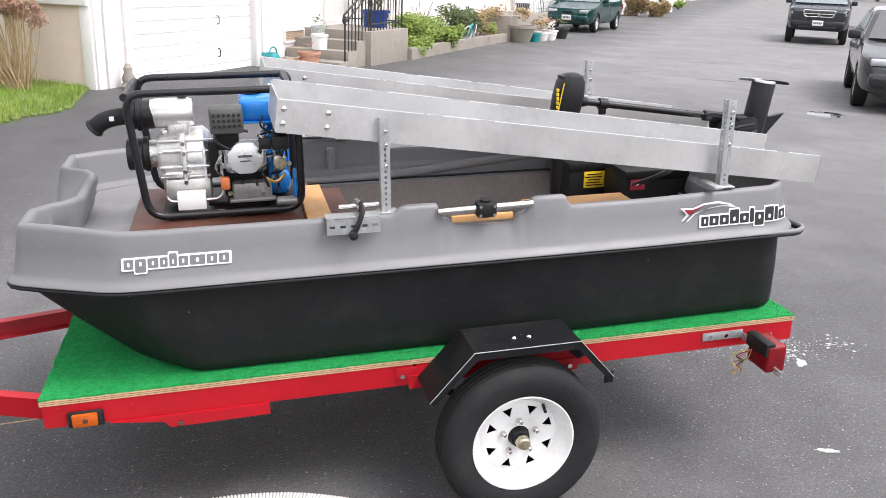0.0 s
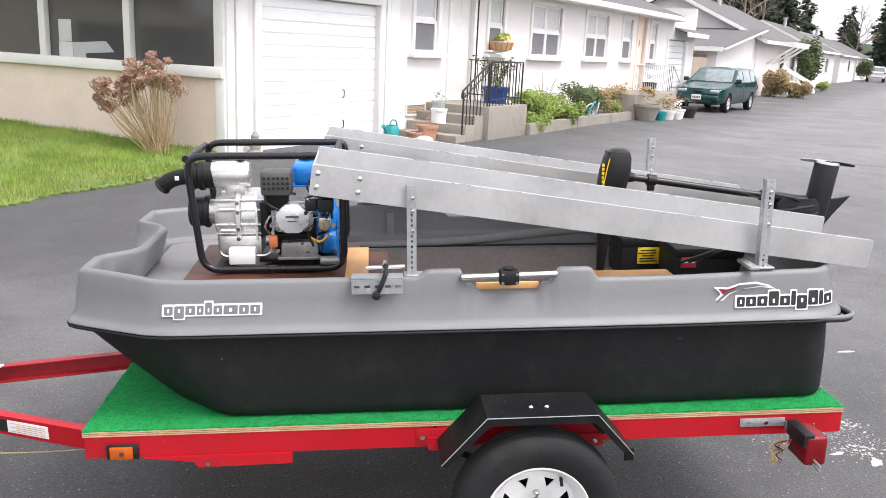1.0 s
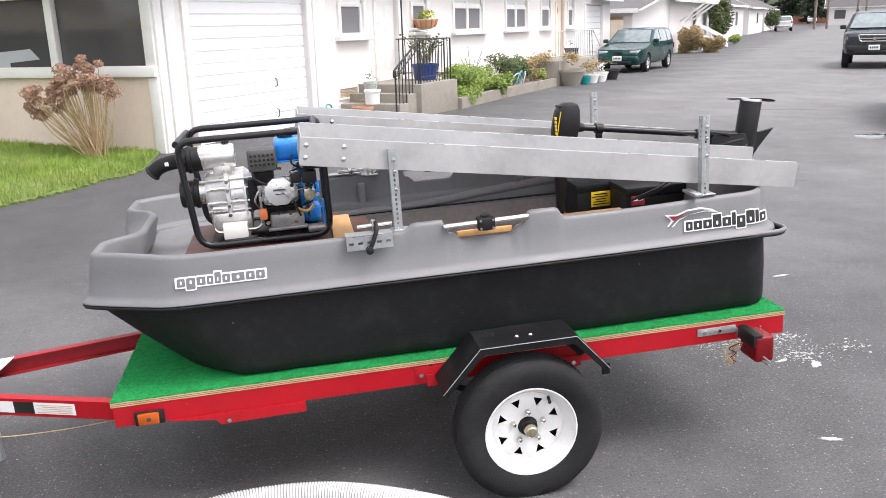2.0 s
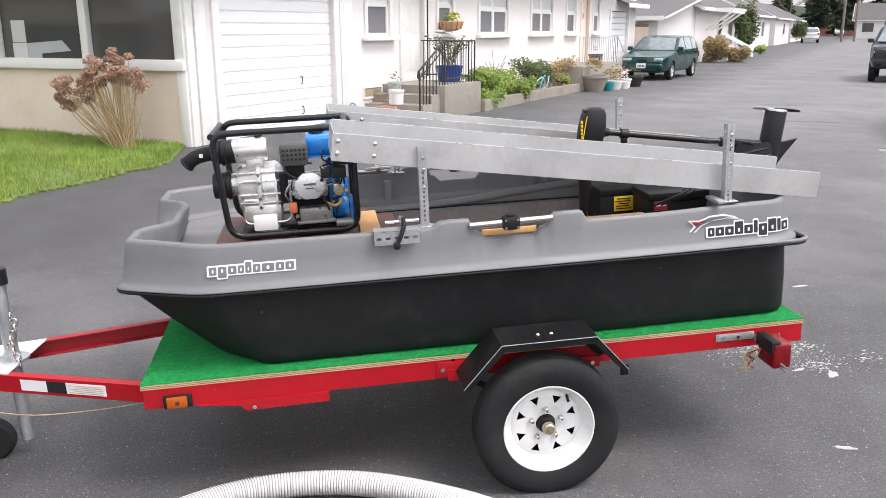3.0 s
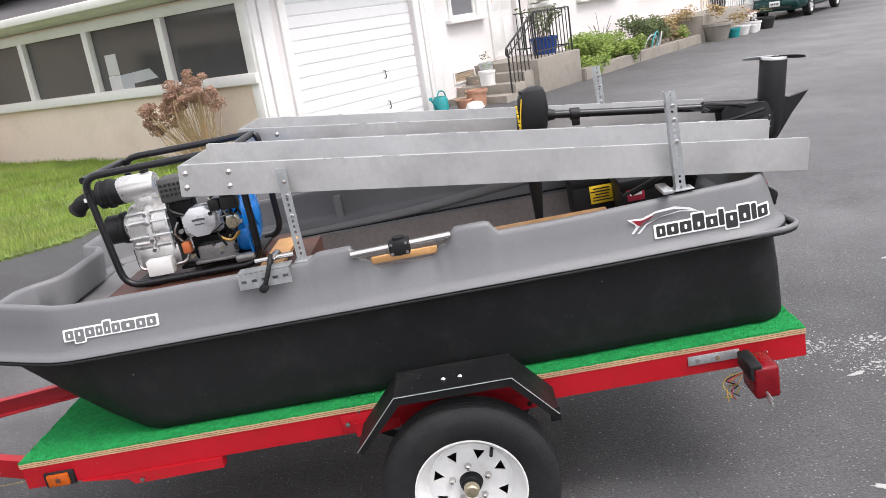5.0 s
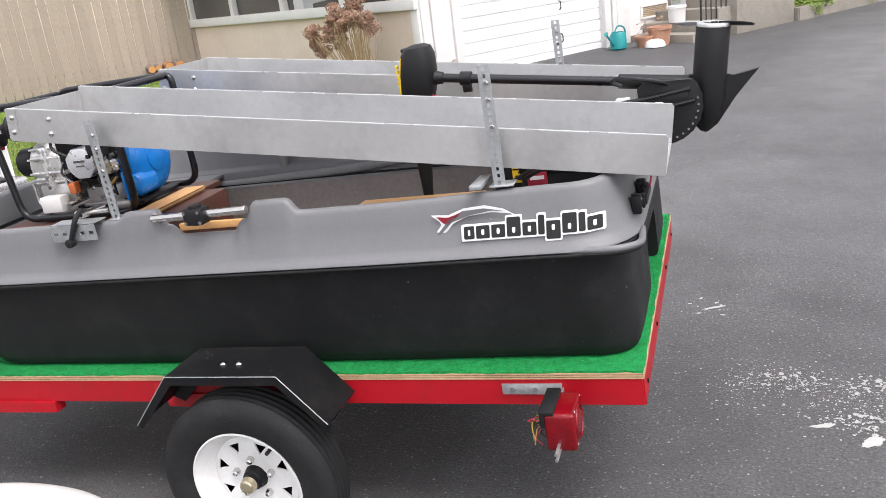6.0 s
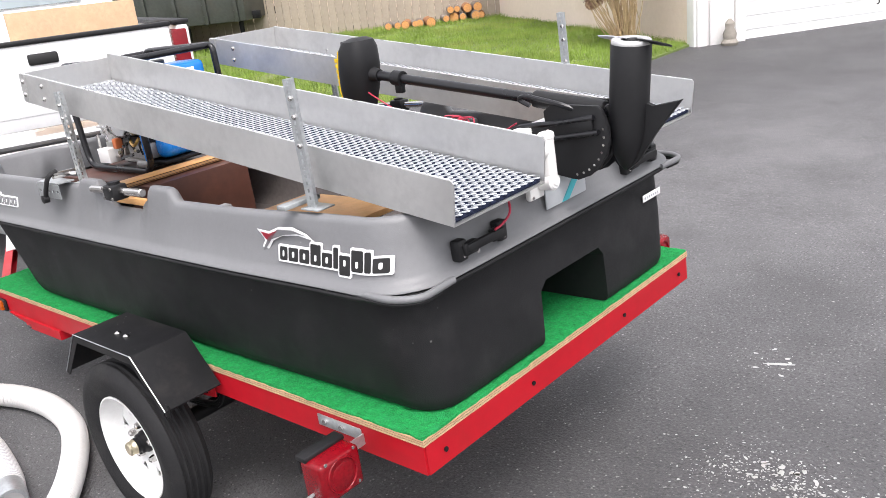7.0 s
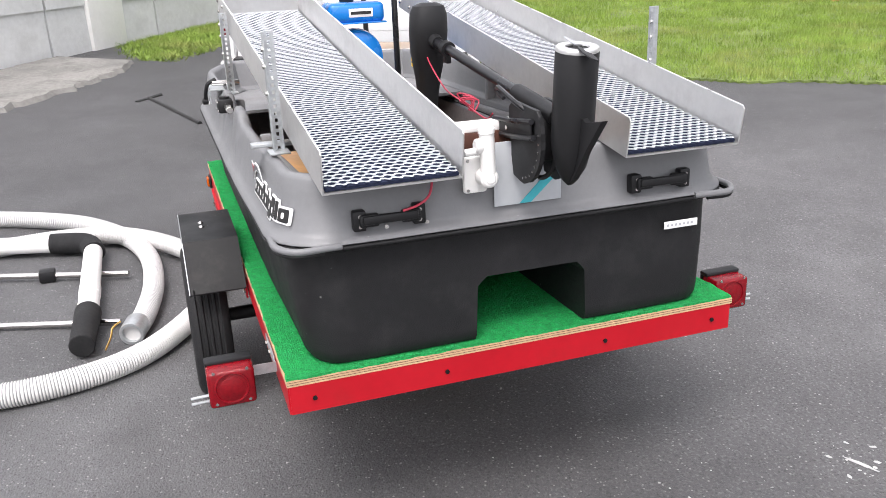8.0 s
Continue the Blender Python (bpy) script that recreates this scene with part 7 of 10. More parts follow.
    ob = part("wall_sunroom_end", bm, "stucco_beige", None)
    ob.matrix_basis = SUN
    tagged(ob, "beige end wall of the sunroom", "wall", kind="structure")
    # front roof with eave
    fr = thing("front_roof", FACE, "low grey shingled roof over the cottage front", "roof", kind="structure")
    bm = nb()
    v = [bm.verts.new(p) for p in ((-0.2, -0.45, 2.86), (19.5, -0.45, 2.86), (19.5, 3.4, 4.2), (-0.2, 3.4, 4.2))]
    w = [bm.verts.new(p.co + Vector((0, 0, -0.06))) for p in v]
    bm.faces.new(v)
    bm.faces.new(w[::-1])
    for i in range(4):
        bm.faces.new((v[i], v[(i + 1) % 4], w[(i + 1) % 4], w[i]))
    part("roof_slope", bm, "shingle", fr)
    for q, nm in ((((-0.2, 3.4, 4.2), (19.5, 3.4, 4.2), (19.5, 7.0, 2.9), (-0.2, 7.0, 2.9)), "roof_slope"), (((19.56, -0.42, 2.44), (22.25, -0.42, 2.44), (22.25, 2.6, 3.5), (19.56, 2.6, 3.5)), "garage_roof"), (((19.56, 2.6, 3.5), (22.25, 2.6, 3.5), (22.25, 6.8, 2.6), (19.56, 6.8, 2.6)), "garage_roof")):
        bm = nb()
        v = [bm.verts.new(p) for p in q]
        w = [bm.verts.new(p.co + Vector((0, 0, -0.06))) for p in v]
        bm.faces.new(v)
        bm.faces.new(w[::-1])
        for i in range(4):
            bm.faces.new((v[i], v[(i + 1) % 4], w[(i + 1) % 4], w[i]))
        part(nm, bm, "shingle", fr)
    bm = nb()
    box(bm, (20.9, -0.43, 2.38), (2.7, 0.03, 0.14), bevel=0.004)
    part("fascia", bm, "trim", fr)
    bm = nb()
    box(bm, (9.65, -0.46, 2.81), (19.7, 0.03, 0.13), bevel=0.004)
    part("fascia", bm, "trim", fr)
    bm = nb()
    box(bm, (9.65, -0.22, 2.765), (19.6, 0.45, 0.02))
    part("soffit", bm, "trim", fr)
    wall_with_openings("wall_end", FACE @ Matrix.Translation((21.9, 0, 0)) @ pose(0, 0, 0, 0, 0, 90), 0, 6, -0.4, 3.3, -0.2, [], "stucco", "white stucco end wall of the cottage")
    wall_with_openings("wall_back", FACE @ Matrix.Translation((0, 6.4, 0)), 4.2, 21.7, -0.4, 3.0, 0.2, [], "stucco", "plain back wall of the cottage")
    # garage door of ribbed sections
    gd = thing("garage_door", FACE, "white ribbed sectional garage door, closed", "garage door", kind="structure")
    n = 13
    h = (2.22 - 0.10) / n
    for k in range(n):
        bm = nb()
        z0 = 0.10 + k * h
        prism(bm, [(0.010, 0.0), (-0.022, 0.004), (-0.022, h - 0.022), (0.006, h - 0.010), (0.03, h - 0.010), (0.03, 0.0)], 2.68, Matrix.Translation((0.62, 0.09, z0)) @ Matrix(((0, 0, 1, 0), (1, 0, 0, 0), (0, 1, 0, 0), (0, 0, 0, 1))))
        part("door_slat", bm, "door_white", gd)
    bm = nb()
    box(bm, (1.96, 0.1005, 1.16), (2.66, 0.032, 2.1))
    part("door_backing", bm, "door_white", gd)
    for x in (0.555, 3.365):
        bm = nb()
        box(bm, (x, -0.015, 1.12), (0.13, 0.06, 2.32), bevel=0.006)
        part("door_jamb", bm, "trim", gd)
    bm = nb()
    box(bm, (1.96, -0.015, 2.30), (2.94, 0.058, 0.15), bevel=0.006)
    part("door_head", bm, "trim", gd)
    for z in (0.88, 0.42):
        bm = nb()
        tube(bm, rounded([(2.48, 0.065, z + 0.06), (2.48, 0.03, z + 0.05), (2.48, 0.03, z - 0.05), (2.48, 0.065, z - 0.06)], 0.02), 0.008, 6)
        part("door_handle", bm, "iron", gd)
    # corner boards between the sunroom and the garage
    for x, wd in ((0.06, 0.13), (0.26, 0.2), (3.70, 0.26), (3.52, 0.09)):
        bm = nb()
        box(bm, (x, -0.012, 1.35), (wd, 0.05, 2.7), bevel=0.006)
        ob = part("trim", bm, "trim", None)
        ob.matrix_basis = FACE
        tagged(ob, "white vertical trim board", "trim", kind="structure")
    window("window_1", FACE, 4.27, 5.10, 1.52, 2.62, "white sash window with a grey screen", 1, 2.07)
    window("window_2", FACE, 6.90, 7.62, 1.56, 2.62, "white sash window above the steps", 1, 2.10)
    window("window_3", FACE, 8.85, 10.50, 1.52, 2.62, "paired white sash windows", 2, 2.07)
    window("window_4", FACE, 11.95, 13.55, 1.52, 2.62, "paired white sash windows", 2, 2.07)
    window("window_6", FACE, 17.05, 17.75, 1.52, 2.62, "narrow white sash window by the second door", 1, 2.07)
    window("window_5", FACE, 14.62, 15.48, 1.52, 2.62, "narrow white sash window", 1, 2.07)
    # front door with raised panels
    fd = thing("door_1", FACE, "white panelled front door, closed", "door", kind="structure")
    bm = nb()
    box(bm, (5.92, 0.10, 1.78), (0.84, 0.05, 2.04), bevel=0.003)
    leaf = part("door_leaf", bm, "trim", fd)
    for z, hh in ((1.15, 0.55), (1.80, 0.5), (2.42, 0.5)):
        for x in (5.72, 6.12):
            bm = nb()
            box(bm, (x, 0.076, z), (0.27, 0.012, hh), bevel=0.005)
            part("door_panel", bm, "trim", leaf)
    bm = nb()
    lathe(bm, [(0.012, 0), (0.012, 0.03), (0.03, 0.04), (0.03, 0.06), (0.01, 0.07)], 14, Matrix.Translation((5.58, 0.075, 1.72)) @ pose(0, 0, 0, 90, 0, 0))
    part("door_knob", bm, "brass", leaf)
    bm = nb()
    for x in (5.46, 6.38):
        box(bm, (x, -0.012, 1.80), (0.09, 0.05, 2.12), bevel=0.004)
    part("door_frame", bm, "trim", fd)
    # dark strip added in place of the shadow along the door edge
    bm = nb()
    box(bm, (6.44, -0.03, 1.75), (0.022, 0.05, 2.0), bevel=0.003)
    part("screen_door_edge", bm, "iron", fd, "dark strip drawn as the shadow along the door edge")
    sd = thing("door_2", FACE, "white door in a beige frame with a pale wreath", "door", kind="structure")
    bm = nb()
    box(bm, (16.325, 0.10, 1.72), (0.74, 0.05, 2.02), bevel=0.003)
    leaf = part("door_leaf", bm, "stucco_beige", sd)
    bm = nb()
    for x in (15.93, 16.72):
        box(bm, (x, -0.012, 1.72), (0.10, 0.05, 2.1), bevel=0.004)
    box(bm, (16.325, -0.012, 2.76), (0.69, 0.048, 0.08), bevel=0.004)
    part("door_frame", bm, "stucco_beige", sd)
    bm = nb()
    tube(bm, [(16.2 + 0.10 * math.cos(a), 0.06, 2.0 + 0.10 * math.sin(a)) for a in [2 * math.pi * i / 14 for i in range(14)]], 0.028, 6, closed=True)
    part("wreath", bm, "stem", leaf)
    g2 = thing("garage_door", FACE, "white ribbed garage door at the cottage end, closed", "garage door", kind="structure")
    for k in range(11):
        bm = nb()
        prism(bm, [(-0.004, 0.0), (-0.022, 0.012), (-0.022, 0.172), (0.0, 0.182), (0.03, 0.186), (0.03, 0.0)], 2.1, Matrix.Translation((18.95, 0.09, 0.10 + 0.19 * k)) @ Matrix(((0, 0, 1, 0), (1, 0, 0, 0), (0, 1, 0, 0), (0, 0, 0, 1))))
        part("door_slat", bm, "door_white", g2)
    bm = nb()
    for x in (18.89, 21.11):
        box(bm, (x, -0.015, 1.1), (0.11, 0.06, 2.3), bevel=0.006)
    part("door_jamb", bm, "trim", g2)
    # vent grille
    vg = thing("wall_vent", FACE, "small slotted foundation vent in the stucco", "vent", kind="structure")
    bm = nb()
    for x in (4.14, 4.74):
        box(bm, (x, -0.012, 0.57), (0.03, 0.03, 0.20))
    for z in (0.48, 0.66):
        box(bm, (4.44, -0.012, z), (0.58, 0.03, 0.03))
    part("vent_frame", bm, "trim", vg)
    for k in range(6):
        bm = nb()
        box(bm, (4.44, -0.008, 0.505 + 0.026 * k), (0.57, 0.012, 0.012), bevel=0.002)
        part("vent_slat", bm, "stem", vg)


build_cottage()

# ---- yard beside the cottage: steps, rail, pots, beds ----
def along(s, out, z=0.0):
    """A place s metres along the cottage front and out metres before it."""
    p = FACE @ Vector((s, -out, 0))
    return Vector((p.x, p.y, z))


def at_front(s, out, z, turn=0):
    p = along(s, out)
    return Matrix.Translation((p.x, p.y, z)) @ pose(0, 0, 0, 0, 0, 54 + turn)


def build_steps():
    t = thing("entrance_steps", FACE, "weathered concrete entrance steps and landing by the front door", "steps", kind="structure")
    bm = nb()
    box(bm, (5.50, -0.64, 0.34), (1.48, 1.28, 0.70), bevel=0.012)
    part("landing", bm, "concrete", t)
    for k in range(3):
        bm = nb()
        h = 0.545 - 0.145 * k
        box(bm, (4.61 - 0.30 * k, -0.60, h / 2), (0.31, 1.16, h), bevel=0.01)
        part("step", bm, "concrete", t)
    t = thing("stair_rail", FACE @ Matrix.Translation((0.12, 0, 0)), "black wrought iron stair railing", "railing")
    bm = nb()
    tube(bm, rounded([(4.02, -1.14, 0.82), (3.93, -1.14, 0.86), (3.95, -1.14, 0.96), (4.80, -1.18, 1.43), (4.86, -1.18, 1.43)], 0.03), 0.017, 8)
    tube(bm, [(3.98, -1.14, 0.84), (4.80, -1.18, 1.31)], 0.010, 6)
    part("hand_rail", bm, "iron", t)
    for k in range(8):
        x = 3.97 + 0.118 * k
        zt = 0.94 + (x - 3.95) * 0.55
        st = 0.69 if x > 4.77 else 0.545 - 0.145 * min(2, max(0, int((4.765 - x) / 0.30)))
        bm = nb()
        cyl(bm, (x, -1.15, st - 0.02), (x, -1.15, zt), 0.015 if k in (0, 7) else 0.009, n=6)
        part("baluster", bm, "iron", t)
    for k in range(4):
        bm = nb()
        c = Vector((4.07 + 0.236 * k, -1.15, 0.90 + 0.13 * k))
        tube(bm, [c + Vector((0.045 * math.cos(a), 0, 0.045 * math.sin(a))) for a in [2 * math.pi * i / 12 for i in range(12)]], 0.006, 5, closed=True)
        part("scroll", bm, "iron", t)
    bm = nb()
    for z in (1.43, 0.80):
        tube(bm, [(4.82, -1.18, z), (6.04, -1.18, z), (6.06, -0.04, z)], 0.012, 6)
    part("landing_rail", bm, "iron", t)
    for k in range(11):
        bm = nb()
        x = 4.82 + 0.122 * k
        cyl(bm, (x, -1.18, 0.67), (x, -1.18, 1.43), 0.008 if 0 < k < 10 else 0.015, n=6)
        part("baluster", bm, "iron", t)
    for k in range(1, 9):
        bm = nb()
        cyl(bm, (6.05, -1.18 + 0.135 * k, 0.67), (6.05, -1.18 + 0.135 * k, 1.43), 0.008, n=6)
        part("baluster", bm, "iron", t)
    # second landing by the far door
    t = thing("entrance_steps", FACE, "concrete landing by the second cottage door", "steps", kind="structure")
    bm = nb()
    box(bm, (14.75, -0.55, 0.33), (3.6, 1.1, 0.72), bevel=0.012)
    part("landing", bm, "concrete", t)
    t = thing("stair_rail", FACE, "pale grey iron railing on the second landing", "railing")
    bm = nb()
    tube(bm, [(13.1, -1.02, 1.42), (16.3, -1.02, 1.42), (17.1, -1.02, 0.95)], 0.014, 6)
    part("hand_rail", bm, "sticker", t)
    for k in range(19):
        bm = nb()
        cyl(bm, (13.1 + 0.178 * k, -1.02, 0.66), (13.1 + 0.178 * k, -1.02, 1.42), 0.007, n=6)
        part("baluster", bm, "sticker" if k < 16 else "iron", t)


build_steps()


def leaf_cloud(bm, centres, count, size, seed, flat=0.3):
    """Many small leaves scattered through overlapping clumps."""
    r = random.Random(seed)
    for _ in range(count):
        c, rad = centres[r.randrange(len(centres))]
        d = Vector((r.gauss(0, 1), r.gauss(0, 1), r.gauss(0, 1)))
        d = d.normalized() * (r.random() ** 0.4)
        p = Vector(c) + Vector((d.x * rad[0], d.y * rad[1], d.z * rad[2]))
        a = Vector((r.gauss(0, 1), r.gauss(0, 1), r.gauss(0, flat))).normalized()
        b = a.orthogonal().normalized()
        b = (b + a.cross(b) * r.uniform(-1, 1)).normalized()
        s = size * r.uniform(0.6, 1.4)
        v = [bm.verts.new(p + a * s), bm.verts.new(p + b * s * 0.45), bm.verts.new(p - a * s), bm.verts.new(p - b * s * 0.45)]
        bm.faces.new(v)


def pot(name, m, r0, r1, h, material, label, plant=None, psize=0.2, seed=1, leaf="leaf", group=""):
    t = thing(name, m, label, "flower pot", group)
    bm = nb()
    lathe(bm, [(r0, 0), (r1 * 0.96, h * 0.82), (r1 * 1.06, h * 0.84), (r1 * 1.06, h), (r1 * 0.94, h), (r1 * 0.9, h * 0.9)], 20, cap=False)
    lathe(bm, [(0.001, 0.001), (r0, 0.0)], 20, cap=False)
    body = part("pot", bm, material, t)
    bm = nb()
    lathe(bm, [(r1 * 0.92, h * 0.9), (r1 * 0.3, h * 0.94), (0.001, h * 0.94)], 16, cap=False)
    part("soil", bm, "bark", t)
    if plant:
        bm = nb()
        rr = random.Random(seed)
        cs = [((rr.uniform(-0.5, 0.5) * psize, rr.uniform(-0.5, 0.5) * psize, h + psize * (0.4 + 0.9 * rr.random())), (psize * 0.5, psize * 0.5, psize * 0.4)) for _ in range(6)]
        leaf_cloud(bm, cs, plant, psize * 0.16, seed)
        part("foliage", bm, leaf, t)
    return t


def gz(s, out):
    p = along(s, out)
    return ground_z(p.x, p.y)


def straggly(m, height, spread, count, leaf, leaves, label, seed, size=0.03):
    """A thin shrub of a few stems with sparse leaves."""
    t = thing("potted_shrub", m, label, "shrub")
    r = random.Random(seed)
    fo = nb()
    for k in range(count):
        a = 2 * math.pi * k / count + r.uniform(-0.3, 0.3)
        tip = Vector((math.cos(a) * spread * r.uniform(0.4, 1), math.sin(a) * spread * r.uniform(0.4, 1), height * r.uniform(0.55, 1)))
        line = smooth_path([(0.04 * math.cos(a), 0.04 * math.sin(a), -0.05), tip * 0.45 + Vector((0, 0, height * 0.12)), tip], 5)
        bm = nb()
        tube(bm, line, 0.006, 5)
        part("stem", bm, "bark", t)
        leaf_cloud(fo, [((p.x, p.y, p.z), (0.07, 0.07, 0.05)) for p in line[3:]], leaves, size, seed + k)
    part("foliage", fo, leaf, t)
    return t


pot("flower_pot", at_front(5.86, 0.80, 0.695), 0.20, 0.245, 0.29, "blue_pot", "large blue glazed pot on the landing")
straggly(at_front(5.92, 0.78, 0.94), 0.66, 0.46, 14, "leaf_dark", 34, "straggly dark shrub growing in the blue pot", 11)
pot("flower_pot", at_front(4.22, 0.62, 0.40), 0.12, 0.135, 0.24, "white_pl", "white pot on the steps", 30, 0.10, 12)
pot("flower_pot", at_front(4.52, 0.42, 0.55), 0.10, 0.12, 0.20, "sticker", "grey pot on the steps", 40, 0.12, 13, "leaf_dark")
pot("flower_pot", at_front(3.62, 0.78, gz(3.62, 0.78)), 0.13, 0.17, 0.27, "terracotta", "pale terracotta pot beside the steps", 20, 0.10, 14, "dry")
pot("flower_pot", at_front(3.42, 0.66, gz(3.42, 0.66)), 0.09, 0.13, 0.16, "terracotta", "small terracotta pot beside the steps", 25, 0.12, 15, "dry")


def build_can():
    z = gz(3.35, 0.45)
    t = thing("watering_can", at_front(3.16, 0.40, z, 8), "teal plastic watering can by the garage door", "watering can")
    bm = nb()
    lathe(bm, [(0.10, 0), (0.125, 0.02), (0.12, 0.20), (0.09, 0.25), (0.085, 0.25), (0.10, 0.2)], 20)
    part("can_body", bm, "teal_can", t)
    bm = nb()
    tube(bm, [(-0.10, 0, 0.06), (-0.20, 0, 0.16), (-0.29, 0, 0.25)], 0.016, 8)
    lathe(bm, [(0.014, 0), (0.035, 0.03), (0.03, 0.035)], 12, frame_of((-0.27, 0, 0.235), (-0.32, 0, 0.28))[0])
    part("spout", bm, "teal_can", t)
    bm = nb()
    tube(bm, smooth_path([(0.11, 0, 0.08), (0.19, 0, 0.18), (0.15, 0, 0.30), (0.0, 0, 0.33), (-0.08, 0, 0.25)], 6), 0.011, 8)
    part("can_handle", bm, "teal_can", t)
    t = thing("white_bowl", at_front(3.42, 0.86, z, 0), "overturned white bowl on the asphalt", "bowl")
    bm = nb()
    lathe(bm, [(0.15, 0), (0.15, 0.02), (0.12, 0.08), (0.06, 0.105), (0.002, 0.108)], 20)
    part("bowl", bm, "white_pl", t)
    t = thing("frog_figurine", at_front(0.33, 0.18, gz(0.33, 0.18), 0), "small pale garden ornament by the garage post", "ornament")
    bm = nb()
    lathe(bm, [(0.09, 0), (0.10, 0.03), (0.07, 0.07), (0.08, 0.13), (0.05, 0.19), (0.055, 0.25), (0.02, 0.30)], 12)
    part("figure", bm, "concrete", t)


build_can()


def build_bed():
    """Raised flower bed with a concrete kerb along the front."""
    pts = [(6.26, 1.27), (8.9, 1.14), (11.2, 1.05), (13.45, 0.95)]
    for (s0, o0), (s1, o1) in zip(pts, pts[1:]):
        a, b = along(s0, o0), along(s1, o1)
        z0, z1 = ground_z(a.x, a.y), ground_z(b.x, b.y)
        bm = nb()
        d = (b - a).normalized()
        nrm = Vector((d.y, -d.x, 0)) * 0.08
        q = [a - nrm, b - nrm, b + nrm, a + nrm]
        zz = [z0, z1, z1, z0]
        lo = [bm.verts.new((p.x, p.y, z - 0.1)) for p, z in zip(q, zz)]
        hi = [bm.verts.new((p.x, p.y, z + 0.20)) for p, z in zip(q, zz)]
        bm.faces.new(lo[::-1])
        bm.faces.new(hi)
        for i in range(4):
            bm.faces.new((lo[i], lo[(i + 1) % 4], hi[(i + 1) % 4], hi[i]))
        bmesh.ops.bevel(bm, geom=list(bm.edges), offset=0.015, segments=2, affect="EDGES")
        ob = part("kerb", bm, "concrete", None)
        tagged(ob, "concrete kerb of the flower bed", "kerb", kind="structure")
    bm = nb()
    poly = [along(s, o - 0.06) for s, o in pts] + [along(13.45, 0.02), along(6.26, 0.02)]
    vs = [bm.verts.new((p.x, p.y, ground_z(p.x, p.y) + 0.17)) for p in poly]
    lo = [bm.verts.new((p.x, p.y, -0.1)) for p in poly]
    bm.faces.new(vs)
    for i in range(len(vs)):
        bm.faces.new((vs[i], vs[(i + 1) % len(vs)], lo[(i + 1) % len(vs)], lo[i]))
    ob = part("flower_bed", bm, "bark", None)
    tagged(ob, "raised bed of dark soil along the cottage front", "flower bed", kind="structure")


build_bed()


def shrub(name, s, out, z, size, leaf, label, count, lsize, seed, category="shrub", stems=True, group=""):
    t = thing(name, at_front(s, out, z), label, category, group)
    rr = random.Random(seed)
    bm = nb()
    cs = []
    for _ in range(9):
        a, q = rr.uniform(0, 6.28), rr.random() ** 0.5
        cs.append(((size[0] * 0.6 * q * math.cos(a), size[1] * 0.6 * q * math.sin(a), size[2] * rr.uniform(0.25, 0.8)), (size[0] * 0.42, size[1] * 0.42, size[2] * 0.28)))
    leaf_cloud(bm, cs, count, lsize, seed)
    part("foliage", bm, leaf, t)
    if stems:
        bm = nb()
        for _ in range(7):
            c = cs[rr.randrange(len(cs))][0]
            tube(bm, smooth_path([(c[0] * 0.2, c[1] * 0.2, -0.02), (c[0] * 0.6, c[1] * 0.6, c[2] * 0.5), c], 4), 0.008, 5)
        part("stem", bm, "bark", t)
    return t


zb = gz(9, 1.0) + 0.13
shrub("ivy_mound", 7.40, 0.80, zb - 0.02, (0.75, 0.62, 0.66), "leaf", "bright green leafy mound spilling over the kerb", 6500, 0.026, 21)
shrub("ivy_mound", 8.2, 0.70, zb, (0.80, 0.6, 0.55), "leaf", "bright green leafy mound spilling over the kerb", 6000, 0.026, 22)
shrub("trailing_plant", 6.95, 1.20, zb - 0.22, (0.62, 0.22, 0.48), "leaf", "yellow green plant hanging over the kerb", 2200, 0.028, 30)
shrub("trailing_plant", 8.72, 1.16, zb - 0.20, (0.42, 0.30, 0.62), "leaf", "green trailing plant hanging over the kerb", 2000, 0.032, 23)
shrub("flowering_shrub", 10.2, 0.62, zb, (0.62, 0.5, 0.72), "leaf_dark", "dark leaved shrub in the flower bed", 2000, 0.035, 24)
shrub("flowering_shrub", 11.2, 0.66, zb, (0.62, 0.5, 0.66), "leaf_dark", "dark leaved shrub in the flower bed", 1800, 0.035, 25)
shrub("yellow_plant", 11.9, 0.66, zb, (0.5, 0.4, 0.62), "tan_grass", "yellowish plant in the flower bed", 700, 0.035, 26)
shrub("yellow_plant", 12.9, 0.62, zb, (0.6, 0.45, 0.70), "tan_grass", "tall yellowish plant in the flower bed", 900, 0.035, 27)
shrub("light_green_plant", 12.1, 0.86, zb, (0.40, 0.28, 0.32), "leaf", "light green plant behind the kerb", 600, 0.03, 28)
straggly(at_front(9.0, 0.35, zb), 0.95, 0.35, 9, "white_print", 8, "thin dry stems with small white flowers", 29, 0.02)
pot("flower_pot", at_front(9.35, 0.72, zb), 0.17, 0.23, 0.24, "terracotta", "wide terracotta pot in the flower bed")
for k, (s0, rr) in enumerate(((9.95, 0.20), (10.15, 0.24), (10.4, 0.21))):
    hose_t = thing("garden_hose", at_front(s0, 0.98, zb, 12 * k), "pale green garden hose hanging in loops over the bed", "hose", "garden hose loops")
    bm = nb()
    tube(bm, smooth_path([(0.3 * math.cos(a), -0.05 - 0.06 * math.sin(a), 0.12 + rr * math.sin(a)) for a in [2 * math.pi * i / 10 for i in range(10)]], 4, closed=True), 0.013, 6, closed=True)
    part("hose_loop", bm, "teal" if k % 2 else "sticker", hose_t)
pot("flower_pot", at_front(13.25, 1.30, gz(13.2, 1.3)), 0.24, 0.37, 0.42, "concrete", "large stone coloured planter at the end of the bed", 160, 0.30, 32, "tan_grass")
